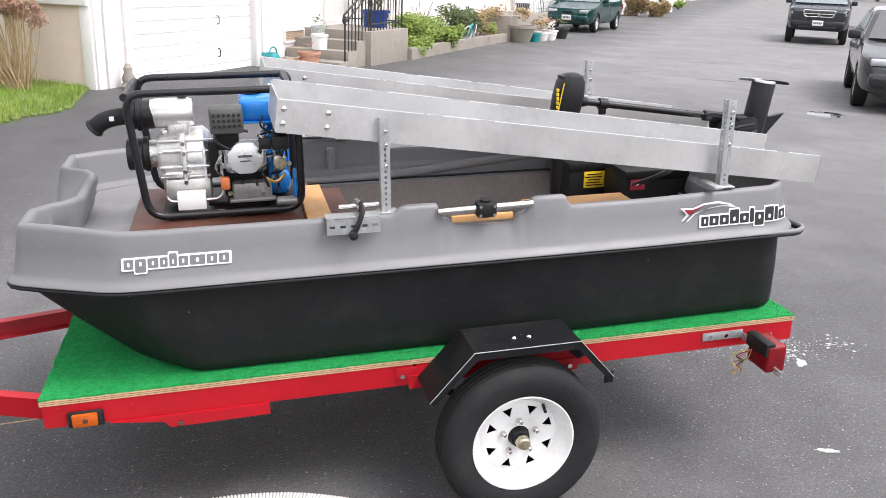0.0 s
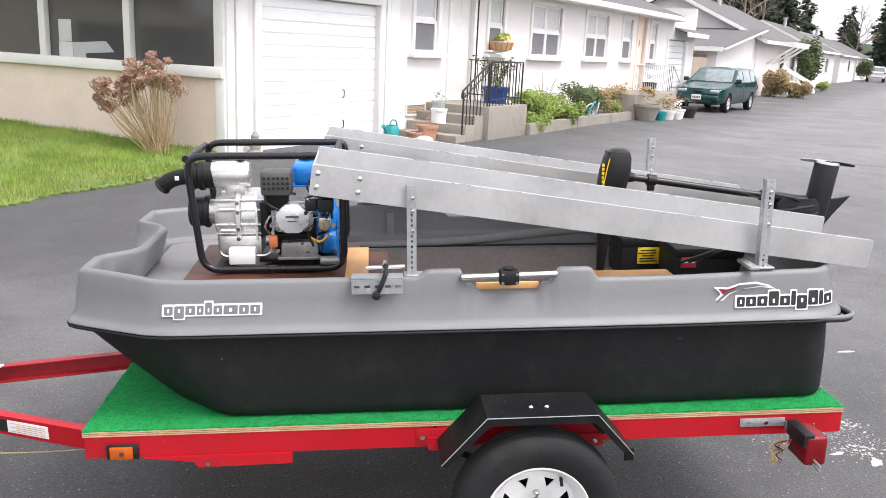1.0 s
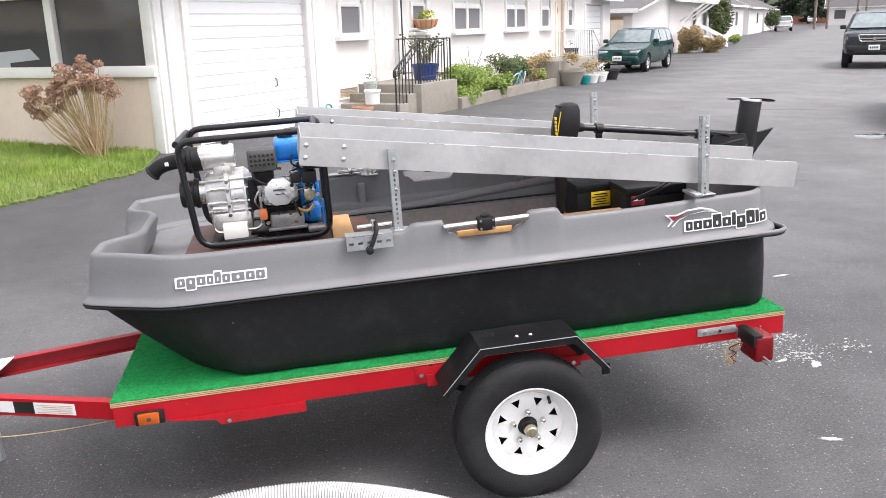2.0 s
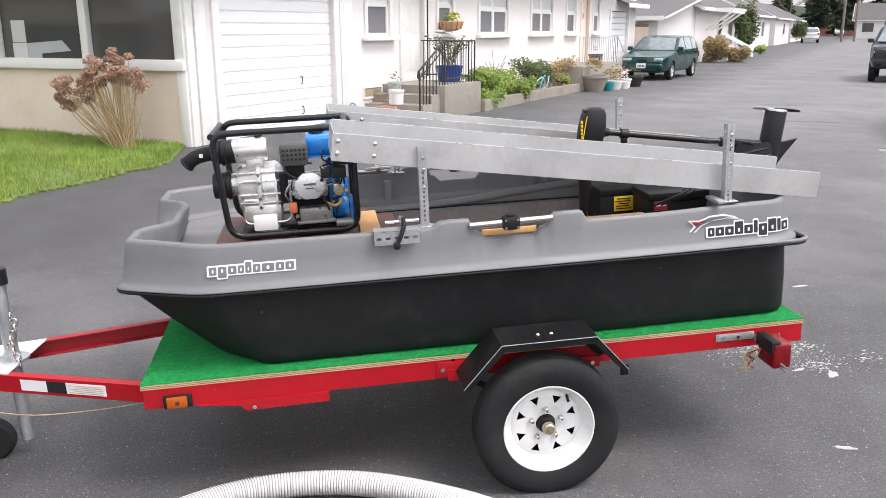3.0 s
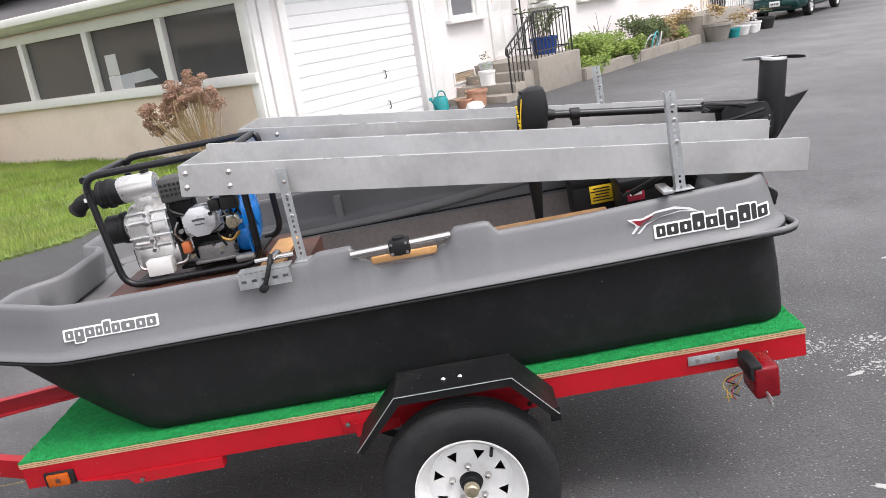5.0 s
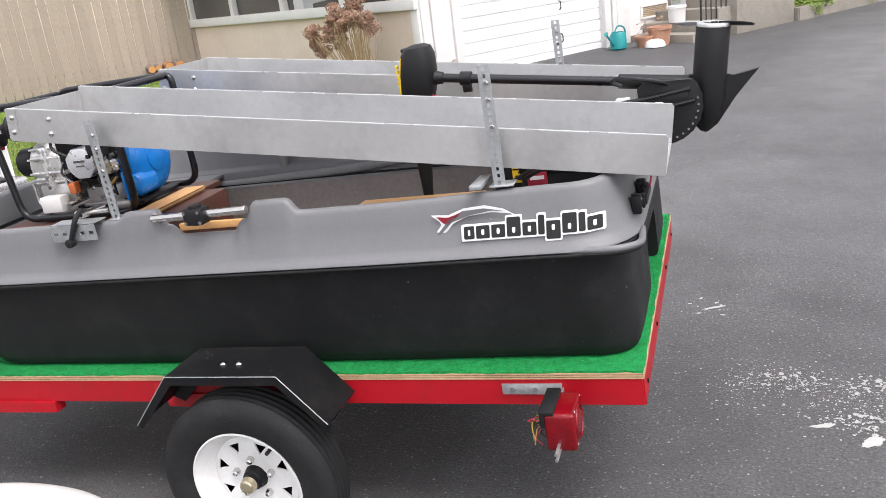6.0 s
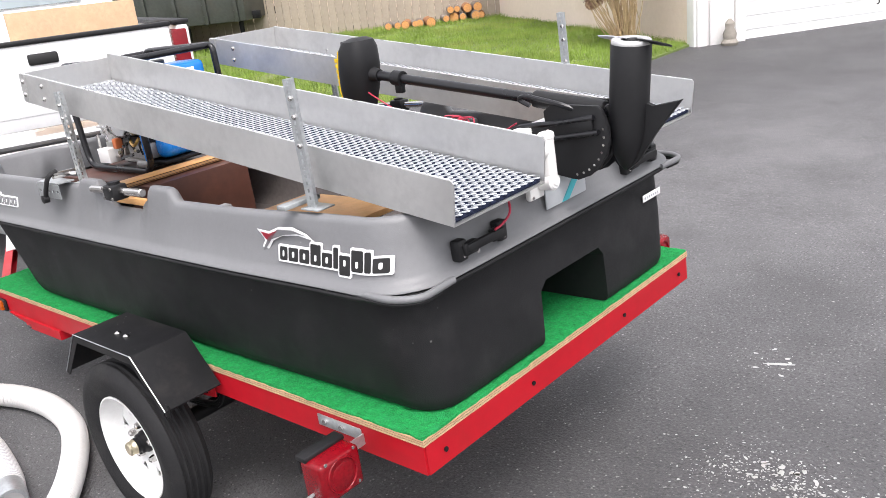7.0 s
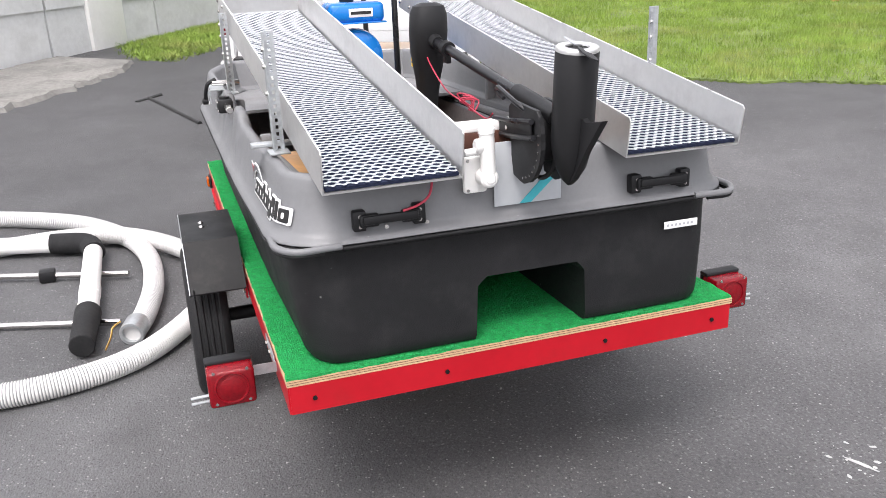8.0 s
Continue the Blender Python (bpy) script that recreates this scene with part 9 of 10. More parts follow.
def build_pickup():
    """The back of a white pickup standing ahead of the trailer."""
    m = Matrix.Translation((-2.855, 0.52, 0)) @ pose(0, 0, 0, 0, 0, -17)
    t = thing("pickup_truck", m, "white pickup truck with its tailgate towards the trailer", "pickup truck")
    w = 1.78
    bm = nb()
    box(bm, (-0.012, 0, 1.02), (0.05, w - 0.24, 0.50), bevel=0.012)
    gate = part("tailgate", bm, "car_white", t, "white tailgate")
    bm = nb()
    box(bm, (-0.012, 0, 1.278), (0.075, w - 0.22, 0.03), bevel=0.010)
    part("gate_cap", bm, "black_plastic", gate, "dark plastic cap")
    bm = nb()
    box(bm, (0.016, 0.0, 1.175), (0.014, 0.17, 0.065), bevel=0.012)
    part("gate_handle", bm, "ink", gate, "black tailgate handle")
    bm = nb()
    box(bm, (0.0145, 0.0, 0.93), (0.006, w - 0.42, 0.16), bevel=0.003)
    part("gate_panel", bm, "car_white", gate)
    for s in (-1, 1):
        bm = nb()
        box(bm, (-1.0, s * (w / 2 - 0.04), 0.93), (2.05, 0.09, 0.68), bevel=0.03)
        part("bed_side", bm, "car_white", t, "white bed side")
        bm = nb()
        box(bm, (-1.0, s * (w / 2 - 0.045), 1.282), (2.05, 0.11, 0.028), bevel=0.010)
        part("rail_cap", bm, "black_plastic", t, "dark bed rail cap")
        bm = nb()
        box(bm, (-0.012, s * (w / 2 - 0.065), 1.04), (0.09, 0.095, 0.40), bevel=0.012)
        lamp = part("tail_lamp", bm, "red_lens", t, "tall red tail lamp")
        bm = nb()
        box(bm, (-0.005, s * (w / 2 - 0.065), 0.93), (0.085, 0.09, 0.09), bevel=0.008)
        part("reversing_lens", bm, "lamp_glass", lamp)
    bm = nb()
    box(bm, (-1.0, 0, 0.70), (2.0, w - 0.2, 0.05))
    part("bed_floor", bm, "car_white", t)
    bm = nb()
    box(bm, (0.07, 0, 0.60), (0.17, w, 0.17), bevel=0.02)
    bump = part("rear_bumper", bm, "chrome", t, "bright steel step bumper")
    bm = nb()
    box(bm, (0.07, 0, 0.688), (0.13, w * 0.9, 0.012), bevel=0.004)
    part("bumper_tread", bm, "black_plastic", bump)
    bm = nb()
    box(bm, (0.158, 0, 0.60), (0.008, 0.30, 0.14), bevel=0.003)
    pl = part("number_plate", bm, "white_print", bump)
    bm = nb()
    box(bm, (0.1625, 0, 0.60), (0.002, 0.24, 0.05))
    part("print_bar", bm, "car_dark", pl)
    bm = nb()
    box(bm, (-3.0, 0, 1.08), (1.75, w, 0.75), bevel=0.06)
    part("cab_body", bm, "car_white", t)
    bm = nb()
    prism(bm, [(-3.75, 1.40), (-2.15, 1.40), (-2.30, 1.84), (-3.35, 1.84)], w - 0.20, upright(0, (w - 0.20) / 2, 0), bevel=0.04)
    cab = part("cab_top", bm, "car_white", t)
    bm = nb()
    prism(bm, [(-0.62, 0), (0.62, 0), (0.56, 0.33), (-0.56, 0.33)], 0.01, Matrix.Translation((-2.157, 0, 1.46)) @ pose(0, 0, 0, 0, -18.8, 0) @ pose(0, 0, 0, 90, 0, 90))
    part("rear_window", bm, "car_glass", cab)
    bm = nb()
    box(bm, (-4.5, 0, 0.85), (1.5, w - 0.06, 0.46), bevel=0.08)
    part("bonnet", bm, "car_white", t)
    for x in (-1.15, -4.35):
        for s in (-1, 1):
            ax = Matrix.Translation((x, s * (w / 2 - 0.10), 0.35)) @ pose(0, 0, 0, -90 * s, 0, 0)
            bm = nb()
            lathe(bm, [(0.2, -0.1), (0.32, -0.11), (0.35, -0.08), (0.35, 0.08), (0.32, 0.11), (0.2, 0.1)], 28, ax, cap=False)
            ty = part("tyre", bm, "rubber", t)
            bm = nb()
            lathe(bm, [(0.21, -0.09), (0.21, 0.09), (0.17, 0.06), (0.01, 0.07)], 24, ax, cap=False)
            part("wheel_rim", bm, "galv", ty)
    t2 = thing("lumber_board", m, "pale pine board standing in the pickup bed", "board")
    bm = nb()
    box(bm, (-0.50, 0.29, 1.085), (0.045, 0.80, 0.72), bevel=0.004)
    part("board", bm, "pine", t2)


build_pickup()


def build_dump_trailer():
    """A dark steel dump trailer on the lawn, with reflective tape."""
    m = Matrix.Translation((-12.4, 7.0, ground_z(-11.0, 7.4))) @ pose(0, 0, 0, 0, 0, 38)
    t = thing("dump_trailer", m, "dark green steel dump trailer with red and white reflective tape", "trailer")
    bm = nb()
    box(bm, (0, 0, 1.00), (3.6, 1.9, 0.98), bevel=0.02)
    body = part("dump_body", bm, "dump", t)
    bm = nb()
    box(bm, (0, 0, 1.50), (3.7, 2.0, 0.09), bevel=0.01)
    part("top_rim", bm, "dump", body)
    for k in range(7):
        bm = nb()
        box(bm, (-1.65 + 0.55 * k, -0.98, 0.98), (0.07, 0.07, 0.94), bevel=0.006)
        part("side_rib", bm, "dump", body)
    for k in range(5):
        for j, mt in enumerate(("tape_red", "tape_white")):
            bm = nb()
            box(bm, (-1.37 + 0.55 * k + 0.20 * j, -0.955, 1.375), (0.20, 0.012, 0.055))
            part("reflective_tape", bm, mt, body)
    bm = nb()
    box(bm, (1.50, -0.957, 1.28), (0.24, 0.012, 0.12), bevel=0.003)
    part("warning_label", bm, "yellow", body)
    bm = nb()
    for s in (-1, 1):
        box(bm, (0, s * 0.5, 0.58), (3.9, 0.09, 0.14), bevel=0.01)
    part("chassis", bm, "black_steel", t)
    for x in (-0.55, 0.35):
        for s in (-1, 1):
            bm = nb()
            lathe(bm, [(0.02, -0.10), (0.33, -0.11), (0.36, -0.08), (0.36, 0.08), (0.33, 0.11), (0.02, 0.1)], 24, Matrix.Translation((x, s * 0.86, 0.36)) @ pose(0, 0, 0, 90, 0, 0))
            part("tyre", bm, "rubber", t)
    for s in (-1, 1):
        bm = nb()
        cyl(bm, (1.62, s * 0.7, 0.0), (1.62, s * 0.7, 0.62), 0.045, n=10)
        part("support_leg", bm, "black_steel", t)


build_dump_trailer()

# ---- along the lane and in the distance ----
def gable_house(x, y, turn, ln, dp, h, rise, wall, label, garage=False, chimney=False, windows=(), door=None, overhang=0.4):
    """A small house: walls, gabled roof along its length, windows on the long front and one gable."""
    m = Matrix.Translation((x, y, ground_z(x, y))) @ pose(0, 0, 0, 0, 0, turn)
    t = thing("cottage", m, label, "house", "lane cottages")
    bm = nb()
    prof = [(0, -0.3), (dp, -0.3), (dp, h), (dp / 2, h + rise), (0, h)]
    a = [bm.verts.new((0, py, pz)) for py, pz in prof]
    b = [bm.verts.new((ln, py, pz)) for py, pz in prof]
    bm.faces.new(a)
    bm.faces.new(b[::-1])
    for i in range(5):
        bm.faces.new((a[i], a[(i + 1) % 5], b[(i + 1) % 5], b[i]))
    part("wall", bm, wall, t)
    sl = math.hypot(dp / 2, rise)
    for s in (0, 1):
        bm = nb()
        o = overhang
        ux, uz = (dp / 2) / sl, rise / sl
        e = [(-o, -o * ux if s == 0 else dp + o * ux, h - o * uz), (ln + o, -o * ux if s == 0 else dp + o * ux, h - o * uz), (ln + o, dp / 2, h + rise), (-o, dp / 2, h + rise)]
        lo = [bm.verts.new((px, py, pz + 0.02)) for px, py, pz in e]
        hi = [bm.verts.new((px, py, pz + 0.12)) for px, py, pz in e]
        bm.faces.new(lo[::-1])
        bm.faces.new(hi)
        for i in range(4):
            bm.faces.new((lo[i], lo[(i + 1) % 4], hi[(i + 1) % 4], hi[i]))
        roof = part("roof", bm, "shingle", t, "grey shingled roof slope")
        bm = nb()
        m2, l2 = frame_of((-o - 0.02, e[0][1], e[0][2] + 0.03), (-o - 0.02, dp / 2, h + rise + 0.03))
        box(bm, (0, 0, l2 / 2), (0.05, 0.16, l2), m=m2)
        part("barge_board", bm, "trim", roof)
        bm = nb()
        box(bm, (ln / 2, e[0][1], e[0][2] + 0.05), (ln + 2 * o, 0.05, 0.16))
        part("fascia", bm, "trim", roof)
    for gx, gz0, gw, gh, on_gable in windows:
        w = []
        mm = Matrix.Translation((gx, -0.02, gz0)) if not on_gable else Matrix.Translation((-0.02, gx, gz0)) @ pose(0, 0, 0, 0, 0, -90)
        bm = nb()
        for sx in (-1, 1):
            box(bm, (sx * gw / 2, 0, gh / 2), (0.09, 0.07, gh + 0.18), m=mm)
        for zz in (0, gh):
            box(bm, (0, 0, zz), (gw - 0.09, 0.068, 0.09), m=mm)
        fr = part("window", bm, "trim", t)
        bm = nb()
        box(bm, (0, 0.01, gh / 2), (gw - 0.06, 0.03, gh - 0.05), m=mm)
        part("pane", bm, "glass", fr)
    if garage:
        bm = nb()
        for k in range(10):
            box(bm, (garage, -0.02, 0.12 + 0.205 * k), (2.4, 0.05, 0.19), bevel=0.012)
        part("garage_door", bm, "door_white", t, "white ribbed garage door")
    if chimney:
        bm = nb()
        cyl(bm, (ln * 0.6, dp * 0.45, h + rise - 0.4), (ln * 0.6, dp * 0.45, h + rise + 0.55), 0.13, n=12)
        cyl(bm, (ln * 0.6, dp * 0.45, h + rise + 0.55), (ln * 0.6, dp * 0.45, h + rise + 0.65), 0.19, n=12)
        part("chimney", bm, "sticker", t, "pale metal flue")
    return t


# lane cottages beyond the first one, gable ends towards the yard
def lane_house(s0, o, ln, dp, h, rise, label, **kw):
    p = along(s0, o)
    return gable_house(p.x, p.y, 54, ln, dp, h, rise, "stucco", label, **kw)


lane_house(34.5, -0.3, 12.5, 8.5, 2.75, 2.0, "white stucco lane cottage with a grey gabled roof", windows=((7.0, 1.0, 1.4, 1.2, False),), chimney=True, overhang=0.55)
lane_house(60.0, -1.1, 12.0, 8.0, 2.7, 1.9, "white lane cottage with a low grey roof", windows=((2.0, 1.0, 1.6, 1.2, False), (1.6, 1.0, 1.3, 1.2, True), (7.0, 1.0, 1.6, 1.2, False)), chimney=True)
lane_house(82.0, -1.7, 14.0, 8.0, 2.7, 1.9, "white lane cottage further along the lane", windows=((1.5, 1.0, 1.2, 1.2, True), (8.0, 1.0, 1.6, 1.2, False)), chimney=True)
lane_house(104.0, -2.2, 16.0, 8.0, 2.7, 1.9, "white lane cottage near the lane end", windows=((2.0, 1.0, 1.6, 1.2, False), (8.0, 1.0, 1.6, 1.2, False)))
pe = along(150, 3.4)
gable_house(pe.x, pe.y, -36, 13.0, 9.0, 3.0, 2.6, "stucco", "white house with brick chimney at the lane end", windows=((2.0, 1.0, 1.8, 1.5, False), (9.5, 1.0, 1.6, 1.4, False)), chimney=True)
pe = along(205, -12)
gable_house(pe.x, pe.y, -36, 16.0, 9.0, 2.4, 1.6, "brick", "low brown house at the far end of the lane", windows=((3.0, 0.9, 1.8, 1.2, False),))
gable_house(25.2, 25.4, -36, 12.0, 8.0, 2.9, 1.9, "stucco", "pale house behind the parked cars", windows=((3.0, 1.0, 1.6, 1.3, False), (5.0, 1.0, 1.5, 1.2, True)))
# grey roofed neighbour house behind the fence
gable_house(-12.6, 21.5, 222, 16.0, 9.0, 2.6, 2.6, "stucco_beige", "neighbouring house with a large grey shingled roof", overhang=0.5)


def build_lean_to():
    """A lean-to shed on the gable of the second cottage, its wooden door towards the yard."""
    t = thing("lean_to_shed", FACE, "white lean-to shed with a beige board door and grey roof", "shed")
    x0, x1, y0, y1 = 27.0, 34.5, 0.35, 6.5
    bm = nb()
    a = [bm.verts.new((x, y, z)) for y in (y0, y1) for x, z in ((x0, -0.3), (x1, -0.3), (x1, 3.0), (x0, 2.02))]
    for f in ((0, 1, 2, 3), (4, 5, 6, 7), (0, 1, 5, 4), (1, 2, 6, 5), (2, 3, 7, 6), (3, 0, 4, 7)):
        bm.faces.new([a[i] for i in f])
    part("wall", bm, "stucco", t)
    bm = nb()
    v = [bm.verts.new(p) for p in ((x0 - 0.45, y0 - 0.35, 2.10), (x1, y0 - 0.35, 3.12), (x1, y1 + 0.3, 3.12), (x0 - 0.45, y1 + 0.3, 2.10))]
    w = [bm.verts.new(p.co + Vector((0, 0, -0.06))) for p in v]
    bm.faces.new(v)
    bm.faces.new(w[::-1])
    for i in range(4):
        bm.faces.new((v[i], v[(i + 1) % 4], w[(i + 1) % 4], w[i]))
    roof = part("roof", bm, "shingle", t, "grey shingled lean-to roof")
    bm = nb()
    box(bm, (x0 - 0.47, (y0 + y1) / 2, 2.05), (0.04, y1 - y0 + 0.65, 0.18))
    part("fascia", bm, "trim", roof)
    m2, l2 = frame_of((x0 - 0.45, y0 - 0.37, 2.05), (x1, y0 - 0.37, 3.07))
    bm = nb()
    box(bm, (0, 0, l2 / 2), (0.04, 0.18, l2), m=m2 @ pose(0, 0, 0, 0, 0, 90))
    part("barge_board", bm, "trim", roof)
    for k in range(16):
        bm = nb()
        box(bm, (x0 - 0.02, y0 + 0.5 + 0.26 * k, 0.92), (0.04, 0.25, 1.80))
        part("door_board", bm, "fence" if k % 5 == 2 else "pine", t)
    # porch on the lane side of the cottage
    t = thing("porch_roof", FACE, "white wooden porch frame with open brackets", "porch")
    for x in (37.2, 38.9, 40.6):
        bm = nb()
        m2, l2 = frame_of((x, 0.28, 1.55), (x, -0.95, 2.44))
        box(bm, (0, 0, l2 / 2), (0.10, 0.10, l2), m=m2)
        part("brace", bm, "trim", t)
    for k in range(6):
        bm = nb()
        box(bm, (37.0 + 0.78 * k, -0.42, 2.58), (0.07, 1.4, 0.14))
        part("rafter", bm, "trim", t)
    bm = nb()
    box(bm, (38.9, -1.0, 2.46), (4.2, 0.1, 0.12))
    part("beam", bm, "trim", t)


build_lean_to()


def fence_panel(s, out, ln, h, label):
    t = thing("board_fence", at_front(s, out, gz(s, out)), label, "fence")
    n = int(ln / 0.15)
    me = None
    for k in range(n):
        if me is None:
            bm = nb()
            box(bm, (0.07, 0, h / 2), (0.14, 0.02, h))
            ob = part("fence_board", bm, "fence", t)
            me = ob.data
        else:
            ob = new("fence_board", me)
            ob.parent = t
        ob.matrix_basis = Matrix.Translation((0.15 * k, 0, 0))


fence_panel(22.0, -0.6, 4.5, 1.7, "short cedar fence between the cottages")


def tree(x, y, h, seed, label, kind="conifer", z=None):
    t = thing("tree", Matrix.Translation((x, y, ground_z(x, y) if z is None else z)), label, "tree", "far trees")
    r = random.Random(seed)
    bm = nb()
    lean = Vector((r.gauss(0, 0.02), r.gauss(0, 0.02), 1))
    top = lean * h
    tube(bm, [Vector((0, 0, -0.2)), top * 0.35, top * 0.7, top], 0.3, 8, radius=lambda i: h * (0.016, 0.012, 0.008, 0.002)[i])
    part("trunk", bm, "bark", t)
    if kind == "conifer":
        bm = nb()
        lim = nb()
        for k in range(int(h * 5.5)):
            f = 0.10 + 0.88 * (k / (h * 5.5))
            rad = h * 0.20 * (1 - f) ** 0.8 * r.uniform(0.6, 1.2) + 0.2
            a = r.uniform(0, 6.28)
            p = top * f
            tip = p + Vector((math.cos(a) * rad, math.sin(a) * rad, -rad * r.uniform(0.0, 0.35)))
            tube(lim, [p, tip], 0.03, 4)
            for q in range(9):
                c = p.lerp(tip, 0.25 + 0.75 * q / 8)
                s = 0.16 + 0.30 * rad * (1 - q / 11) * 0.5
                for _ in range(4):
                    d = Vector((r.gauss(0, 1), r.gauss(0, 1), r.gauss(0, 0.5))).normalized() * s
                    e = d.orthogonal().normalized() * s * 0.5
                    o = c + Vector((r.gauss(0, s * 0.5), r.gauss(0, s * 0.5), r.gauss(0, s * 0.4)))
                    bm.faces.new([bm.verts.new(o + d), bm.verts.new(o + e), bm.verts.new(o - d), bm.verts.new(o - e)])
        part("crown", bm, "conifer", t)
        part("limb", lim, "bark", t)
    else:
        def branch(bm, p, d, ln, rr, depth):
            q = p + d * ln
            tube(bm, [p, p.lerp(q, 0.5) + Vector((r.gauss(0, 0.04), r.gauss(0, 0.04), 0)) * ln, q], rr, 5, radius=lambda i: rr * (1, 0.8, 0.6)[i])
            if depth == 0:
                return
            for _ in range(3):
                nd = (d + Vector((r.gauss(0, 0.5), r.gauss(0, 0.5), r.gauss(0.1, 0.3)))).normalized()
                branch(bm, p.lerp(q, r.uniform(0.5, 1.0)), nd, ln * 0.68, rr * 0.55, depth - 1)
        for _ in range(8):
            bm = nb()
            a = r.uniform(0, 6.28)
            branch(bm, top * r.uniform(0.3, 0.85), Vector((math.cos(a), math.sin(a), r.uniform(0.3, 1.0))).normalized(), h * 0.22, h * 0.007, 3)
            part("limb", bm, "bark", t)
    return t


MODEL = [tree(0, 0, 13.0 + 0.8 * k, 100 + k, "tall dark conifer behind the cottages", z=-0.2) for k in range(6)]
r0 = random.Random(61)
PLACES = [(r0.uniform(30, 150), -13 - abs(r0.gauss(0, 14))) for _ in range(95)]
PLACES += [(r0.uniform(150, 235), r0.uniform(-70, 75)) for _ in range(110)]
PLACES += [(r0.uniform(60, 150), r0.uniform(26, 75)) for _ in range(30)]
PLACES = [(a, b) for a, b in PLACES if not (a < 175 and -18 < b < 20 and a > 145)]
for k, (s0, o0) in enumerate(PLACES):
    p = along(s0, o0)
    sc = r0.uniform(0.75, 1.25)
    m = Matrix.Translation((p.x, p.y, -0.2)) @ Matrix.Rotation(r0.uniform(0, 6.28), 4, "Z") @ Matrix.Diagonal((sc, sc, sc * r0.uniform(0.9, 1.1), 1))
    if k < 6:
        MODEL[k].matrix_basis = m
    else:
        copy_thing(MODEL[k % 6], m)
for k, (s0, o0, h) in enumerate(((72, -9, 11), (80, -12, 10), (128, 9, 10), (140, -6, 10))):
    p = along(s0, o0)
    tree(p.x, p.y, h, 300 + k, "bare leafless tree by the lane", "bare")
# the wooded hill that closes the view
bm = nb()
rows = []
for k in range(121):
    a = math.radians(-60 + 240 * k / 120)
    d = Vector((math.cos(a), math.sin(a), 0))
    tp = 9 + 3 * noise.noise((k * 0.21, 0, 0)) + 2.5 * noise.noise((k * 1.3, 0, 0))
    rows.append([bm.verts.new(d * 255 + Vector((0, 0, -1))), bm.verts.new(d * 262 + Vector((0, 0, tp * 0.6 + 1.0 * noise.noise((k * 0.9, 3, 0))))), bm.verts.new(d * 275 + Vector((0, 0, tp)))])
for u, v in zip(rows, rows[1:]):
    for i in range(2):
        bm.faces.new((u[i], v[i], v[i + 1], u[i + 1]))
hill = part("backdrop", bm, "conifer", None, sharp=180)
tagged(hill, "dark wooded hill at the end of the view", "hill", kind="structure")


def utility_pole(s, o, h):
    p = along(s, o)
    t = thing("utility_pole", Matrix.Translation((p.x, p.y, ground_z(p.x, p.y))), "grey wooden utility pole with cross arm", "utility pole", "utility poles")
    bm = nb()
    cyl(bm, (0, 0, -0.2), (0, 0, h), 0.16, 0.11, n=10)
    part("pole", bm, "bark", t)
    bm = nb()
    box(bm, (0, 0, h - 0.7), (2.2, 0.1, 0.12), m=pose(0, 0, 0, 0, 0, 54 + 90))
    arm = part("cross_arm", bm, "bark", t)
    for k in (-1, 0, 1):
        bm = nb()
        c = pose(0, 0, 0, 0, 0, 54 + 90) @ Vector((0.9 * k, 0, h - 0.64))
        cyl(bm, c, c + Vector((0, 0, 0.16)), 0.035, n=8)
        part("insulator", bm, "sticker", arm)
    return p, h


pole_a, ha = utility_pole(108, 3.3, 10.5)
pole_b, hb2 = utility_pole(112, 4.6, 11.5)
pole_c, hc = utility_pole(128, 8, 10)
pole_d, hd = utility_pole(96, -12, 10.5)
for a, b, za, zb2 in ((pole_a, pole_d, ha, hd), (pole_b, pole_c, hb2, hc), (pole_a, pole_b, ha - 1, hb2 - 1)):
    t = thing("power_line", Matrix(), "thin dark overhead power line", "cable", "power lines")
    bm = nb()
    pts = []
    for k in range(13):
        f = k / 12
        q = a.lerp(b, f)
        pts.append((q.x, q.y, za + (zb2 - za) * f - 0.5 * 4 * f * (1 - f) - 0.6))
    tube(bm, pts, 0.03, 5)
    part("wire", bm, "iron", t)

# bushes by the lane
shrub("ornamental_grass", 36.0, 0.55, gz(36.0, 0.55) - 0.30, (1.0, 0.8, 1.55), "tan_grass", "clump of tan ornamental grass by the lane", 6000, 0.06, 51, "shrub", False)
shrub("ornamental_grass", 36.6, 1.45, gz(36.6, 1.45) - 0.30, (0.8, 0.7, 1.15), "tan_grass", "lower clump of tan ornamental grass by the lane", 4000, 0.06, 55, "shrub", False)
shrub("evergreen_bush", 45.5, 0.55, gz(45.5, 0.55), (1.25, 1.0, 3.1), "leaf_dark", "tall loose evergreen bush by a cottage", 4200, 0.09, 52, "bush")
shrub("clipped_bush", 97.5, -0.9, gz(97.5, -0.9), (1.15, 1.15, 2.5), "leaf_dark", "rounded dark clipped bush by a cottage", 3500, 0.09, 53, "bush")
shrub("low_bush", 50.0, 0.9, gz(50, 0.9), (0.7, 0.6, 0.7), "leaf", "low green bush by the lane", 900, 0.08, 54, "bush")


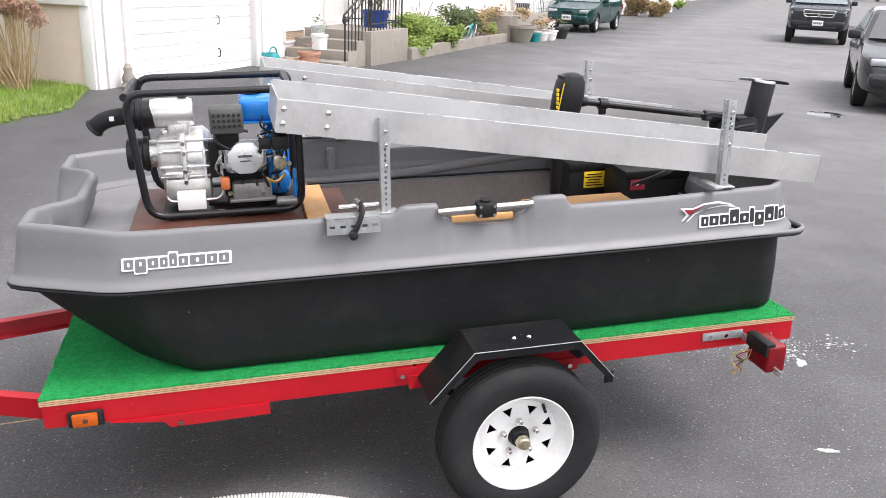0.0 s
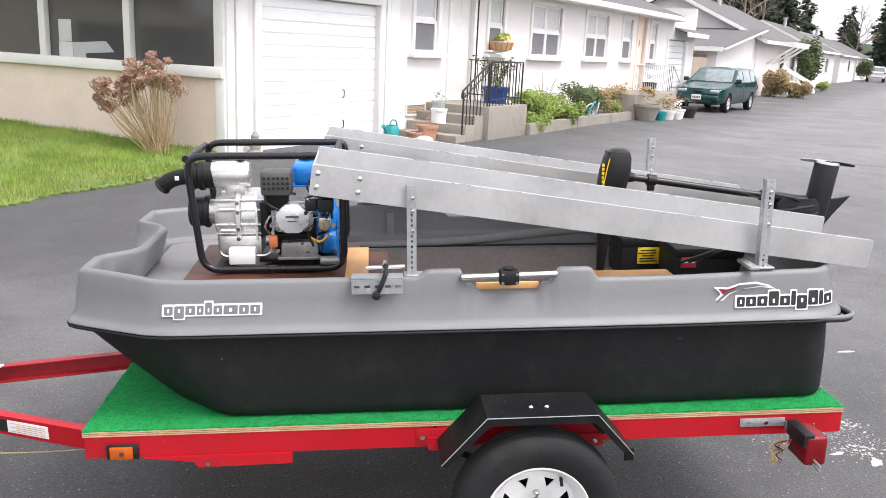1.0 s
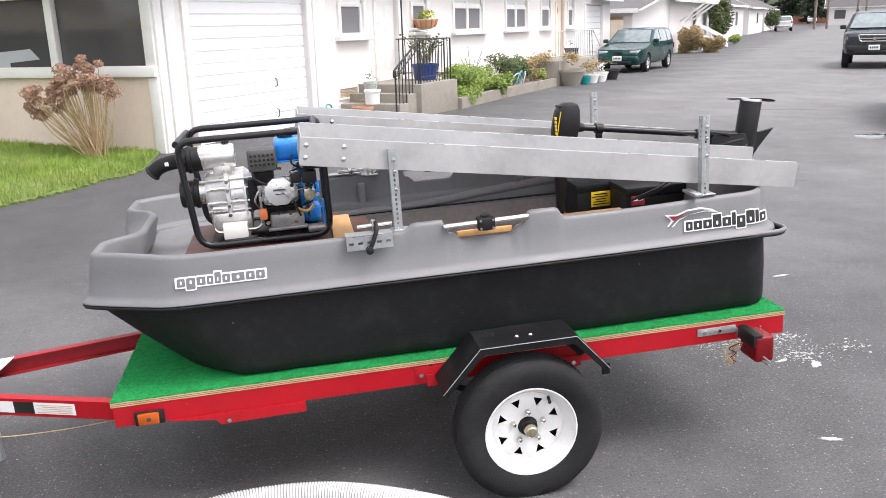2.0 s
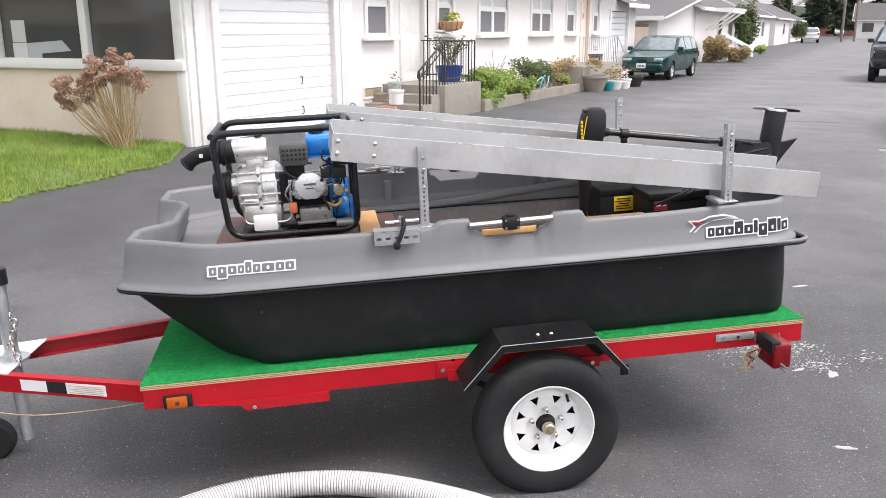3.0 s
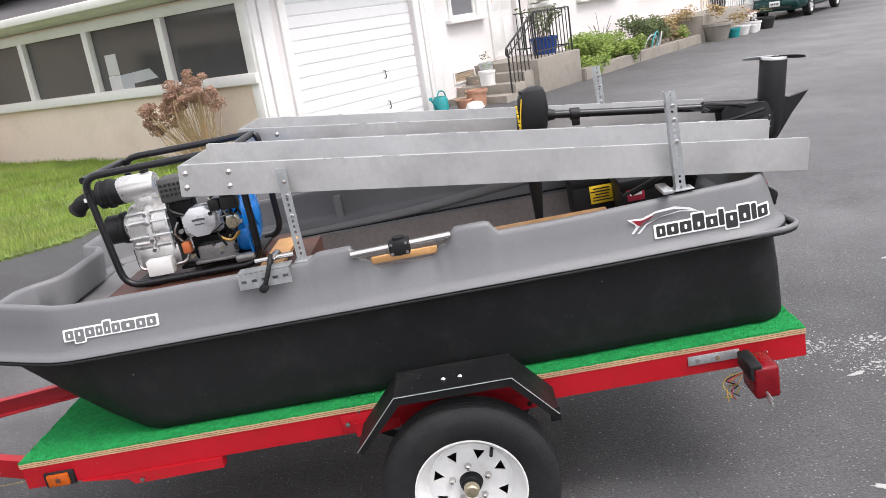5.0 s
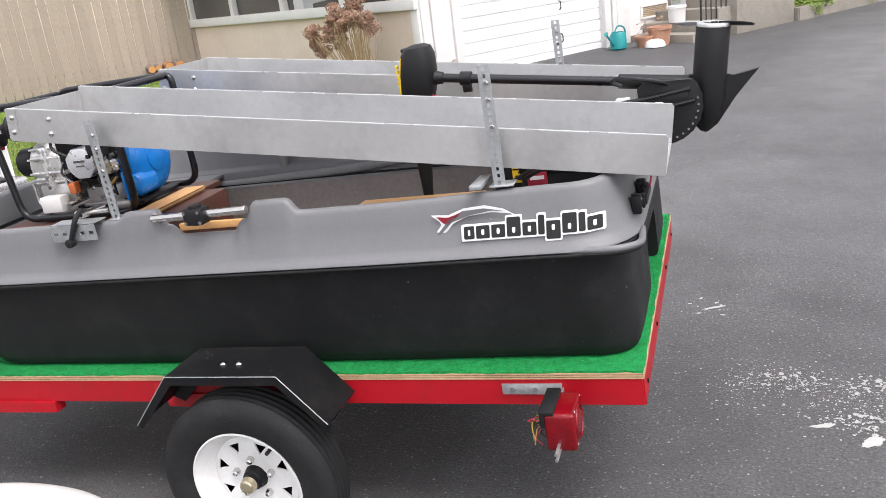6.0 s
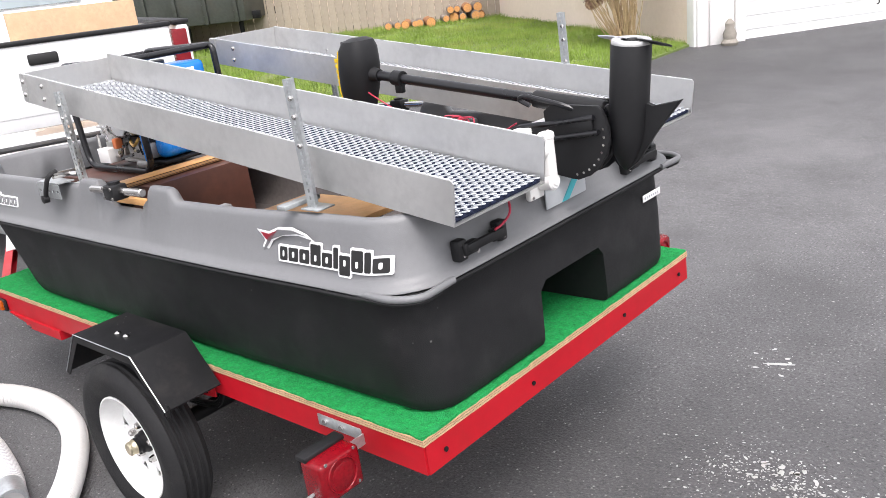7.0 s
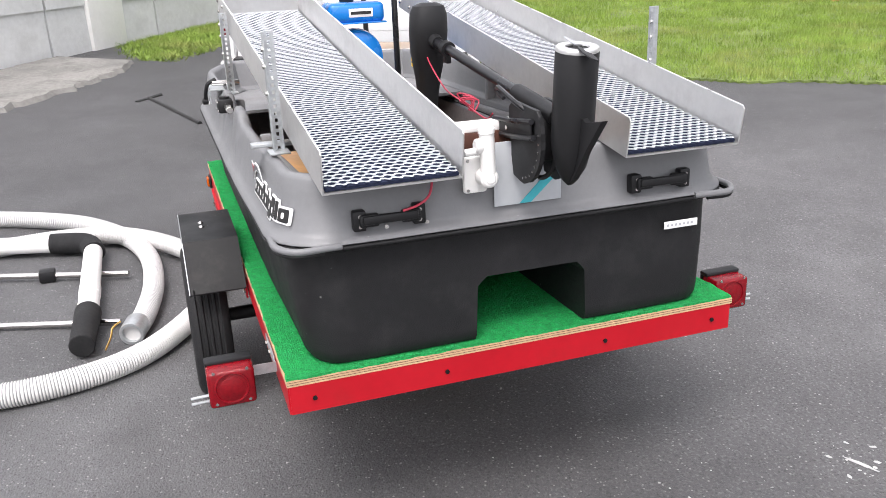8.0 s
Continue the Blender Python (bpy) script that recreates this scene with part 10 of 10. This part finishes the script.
def build_ramp():
    t = thing("ramp_rail", at_front(38.2, 0.35, gz(38.2, 0.35), -8.5), "white wooden ramp railing by the lane", "railing")
    for a, b in (((0, 0, 1.42), (6.0, 0, 0.46)), ((0, 0, 0.90), (6.0, 0, 0.12))):
        bm = nb()
        m, l2 = frame_of(a, b)
        box(bm, (0, 0, l2 / 2), (0.06, 0.20, l2), m=m)
        part("rail_board", bm, "trim", t)
    for k in range(5):
        bm = nb()
        h = 1.40 - 0.235 * k
        box(bm, (1.48 * k, 0.05, h / 2 - 0.02), (0.12, 0.05, h))
        part("rail_post", bm, "trim", t)


build_ramp()
pv = along(101, 0.2)
car(on_lane(pv.x, pv.y, 60), "parked_van", "pale car parked far along the lane", "car_white", 4.75, 1.87, SUV, SUV_GLASS, {"belt": 1.19, "roof": 1.74, "lamp": 0.92, "bumper": 0.62, "mirror": 0.80}, 0.36, (1.45, -1.34), plate=False)
pv = along(196, -0.8)
car(on_lane(pv.x, pv.y, 238), "parked_van", "white car standing at the far end of the lane", "car_white", 4.75, 1.87, SUV, SUV_GLASS, {"belt": 1.19, "roof": 1.74, "lamp": 0.92, "bumper": 0.62, "mirror": 0.80}, 0.36, (1.45, -1.34), plate=False)


# ---- white board building and concrete edging beyond the pickup ----
def build_barn():
    base = Vector((-8.05, -1.85, 0))
    m = Matrix.Translation(base) @ pose(0, 0, 0, 0, 0, 141.5)
    t = thing("board_building", m, "long low building with weathered white horizontal boards", "building", kind="structure")
    bm = nb()
    box(bm, (2.0, 1.6, 1.4), (14.0, 3.0, 3.4))
    part("wall_core", bm, "barn_white", t)
    me = None
    for k in range(5):
        for j in range(-2, 4):
            if me is None:
                bm = nb()
                prism(bm, [(0.03, 0), (-0.036, 0.0), (-0.008, 0.60), (0.03, 0.60)], 1.96, Matrix(((0, 0, 1, 0), (1, 0, 0, 0), (0, 1, 0, 0), (0, 0, 0, 1))))
                ob = part("wall_board", bm, "barn_white", t)
                me = ob.data
            else:
                ob = new("wall_board", me)
                ob.parent = t
            ob.matrix_basis = Matrix.Translation((2.0 * j, 0.09, 0.06 + 0.6 * k))
    for x in (0.95, 5.05):
        bm = nb()
        box(bm, (x, 0.06, 1.4), (0.62 if x < 2 else 0.3, 0.10, 3.2), bevel=0.006)
        part("wall_post", bm, "trim", t)
    return t


build_barn()


def build_apron():
    """Old concrete strip along the board building, broken at its edge, with a tuft of grass."""
    r = random.Random(12)
    front = [(-3.9, -2.95), (-4.58, -2.54), (-5.26, -2.13), (-5.89, -1.67), (-6.26, -1.43), (-6.84, -1.14), (-7.5, -1.08)]
    line = []
    for (xa, ya), (xb, yb) in zip(front, front[1:]):
        for k in range(6):
            line.append((xa + (xb - xa) * k / 6 + r.gauss(0, 0.03), ya + (yb - ya) * k / 6 + r.gauss(0, 0.045)))
    # slabs between the broken edge and the foot of the wall, following the slope
    bm = nb()
    foot = Vector((-8.05, -1.85))
    along = Vector((math.cos(radians(141.5)), math.sin(radians(141.5))))
    rows = []
    for x, y in line:
        s = (Vector((x, y)) - foot).dot(along)
        w = foot + along * s
        row = []
        for k in range(6):
            q = Vector((x, y)).lerp(w, k / 5)
            row.append(bm.verts.new((q.x, q.y, ground_z(q.x, q.y) + 0.045 + r.gauss(0, 0.006))))
        row.insert(0, bm.verts.new((x + 0.02, y + 0.03, ground_z(x, y) - 0.01)))
        rows.append(row)
    for ra, rb in zip(rows, rows[1:]):
        for k in range(6):
            bm.faces.new((ra[k], rb[k], rb[k + 1], ra[k + 1]))
    ob = part("pavement", bm, "old_concrete", None)
    tagged(ob, "old cracked concrete strip along the board building", "pavement", kind="structure")
    vs, fs = [], []
    for _ in range(16000):
        s, w = r.uniform(0.15, 5.0), r.uniform(0.02, 1.6) * r.uniform(0.8, 1.0)
        if s < 1.15 - 0.95 * w + r.gauss(0, 0.12):
            continue
        q = foot + along * s + Vector((along.y, -along.x)) * w
        x, y = q
        g = ground_z(x, y)
        h = g + r.uniform(0.015, 0.075)
        a, k = r.uniform(0, 6.28), len(vs)
        vs += [(x - 0.008 * math.cos(a), y - 0.008 * math.sin(a), g), (x + 0.008 * math.cos(a), y + 0.008 * math.sin(a), g), (x + r.gauss(0, 0.05), y + r.gauss(0, 0.05), h)]
        fs.append((k, k + 1, k + 2))
    me = bpy.data.meshes.new("grass")
    me.from_pydata(vs, [], fs)
    me.materials.append(M["grass"])
    ob = new("grass", me)
    tagged(ob, "rough grass by the corner of the board building", "grass", kind="stuff")


build_apron()
bar = thing("scrap_bar", Matrix(), "dark steel bar with a cross handle lying on the asphalt", "bar")
bm = nb()
tube(bm, [(-5.25, -0.88, 0.06), (-4.1, -0.50, 0.03)], 0.02, 8)
tube(bm, [(-5.14, -0.99, 0.045), (-5.36, -0.77, 0.06)], 0.024, 8)
tube(bm, [(-5.15, -0.985, 0.0), (-5.14, -0.99, 0.05)], 0.02, 8)
part("bar_body", bm, "iron", bar)
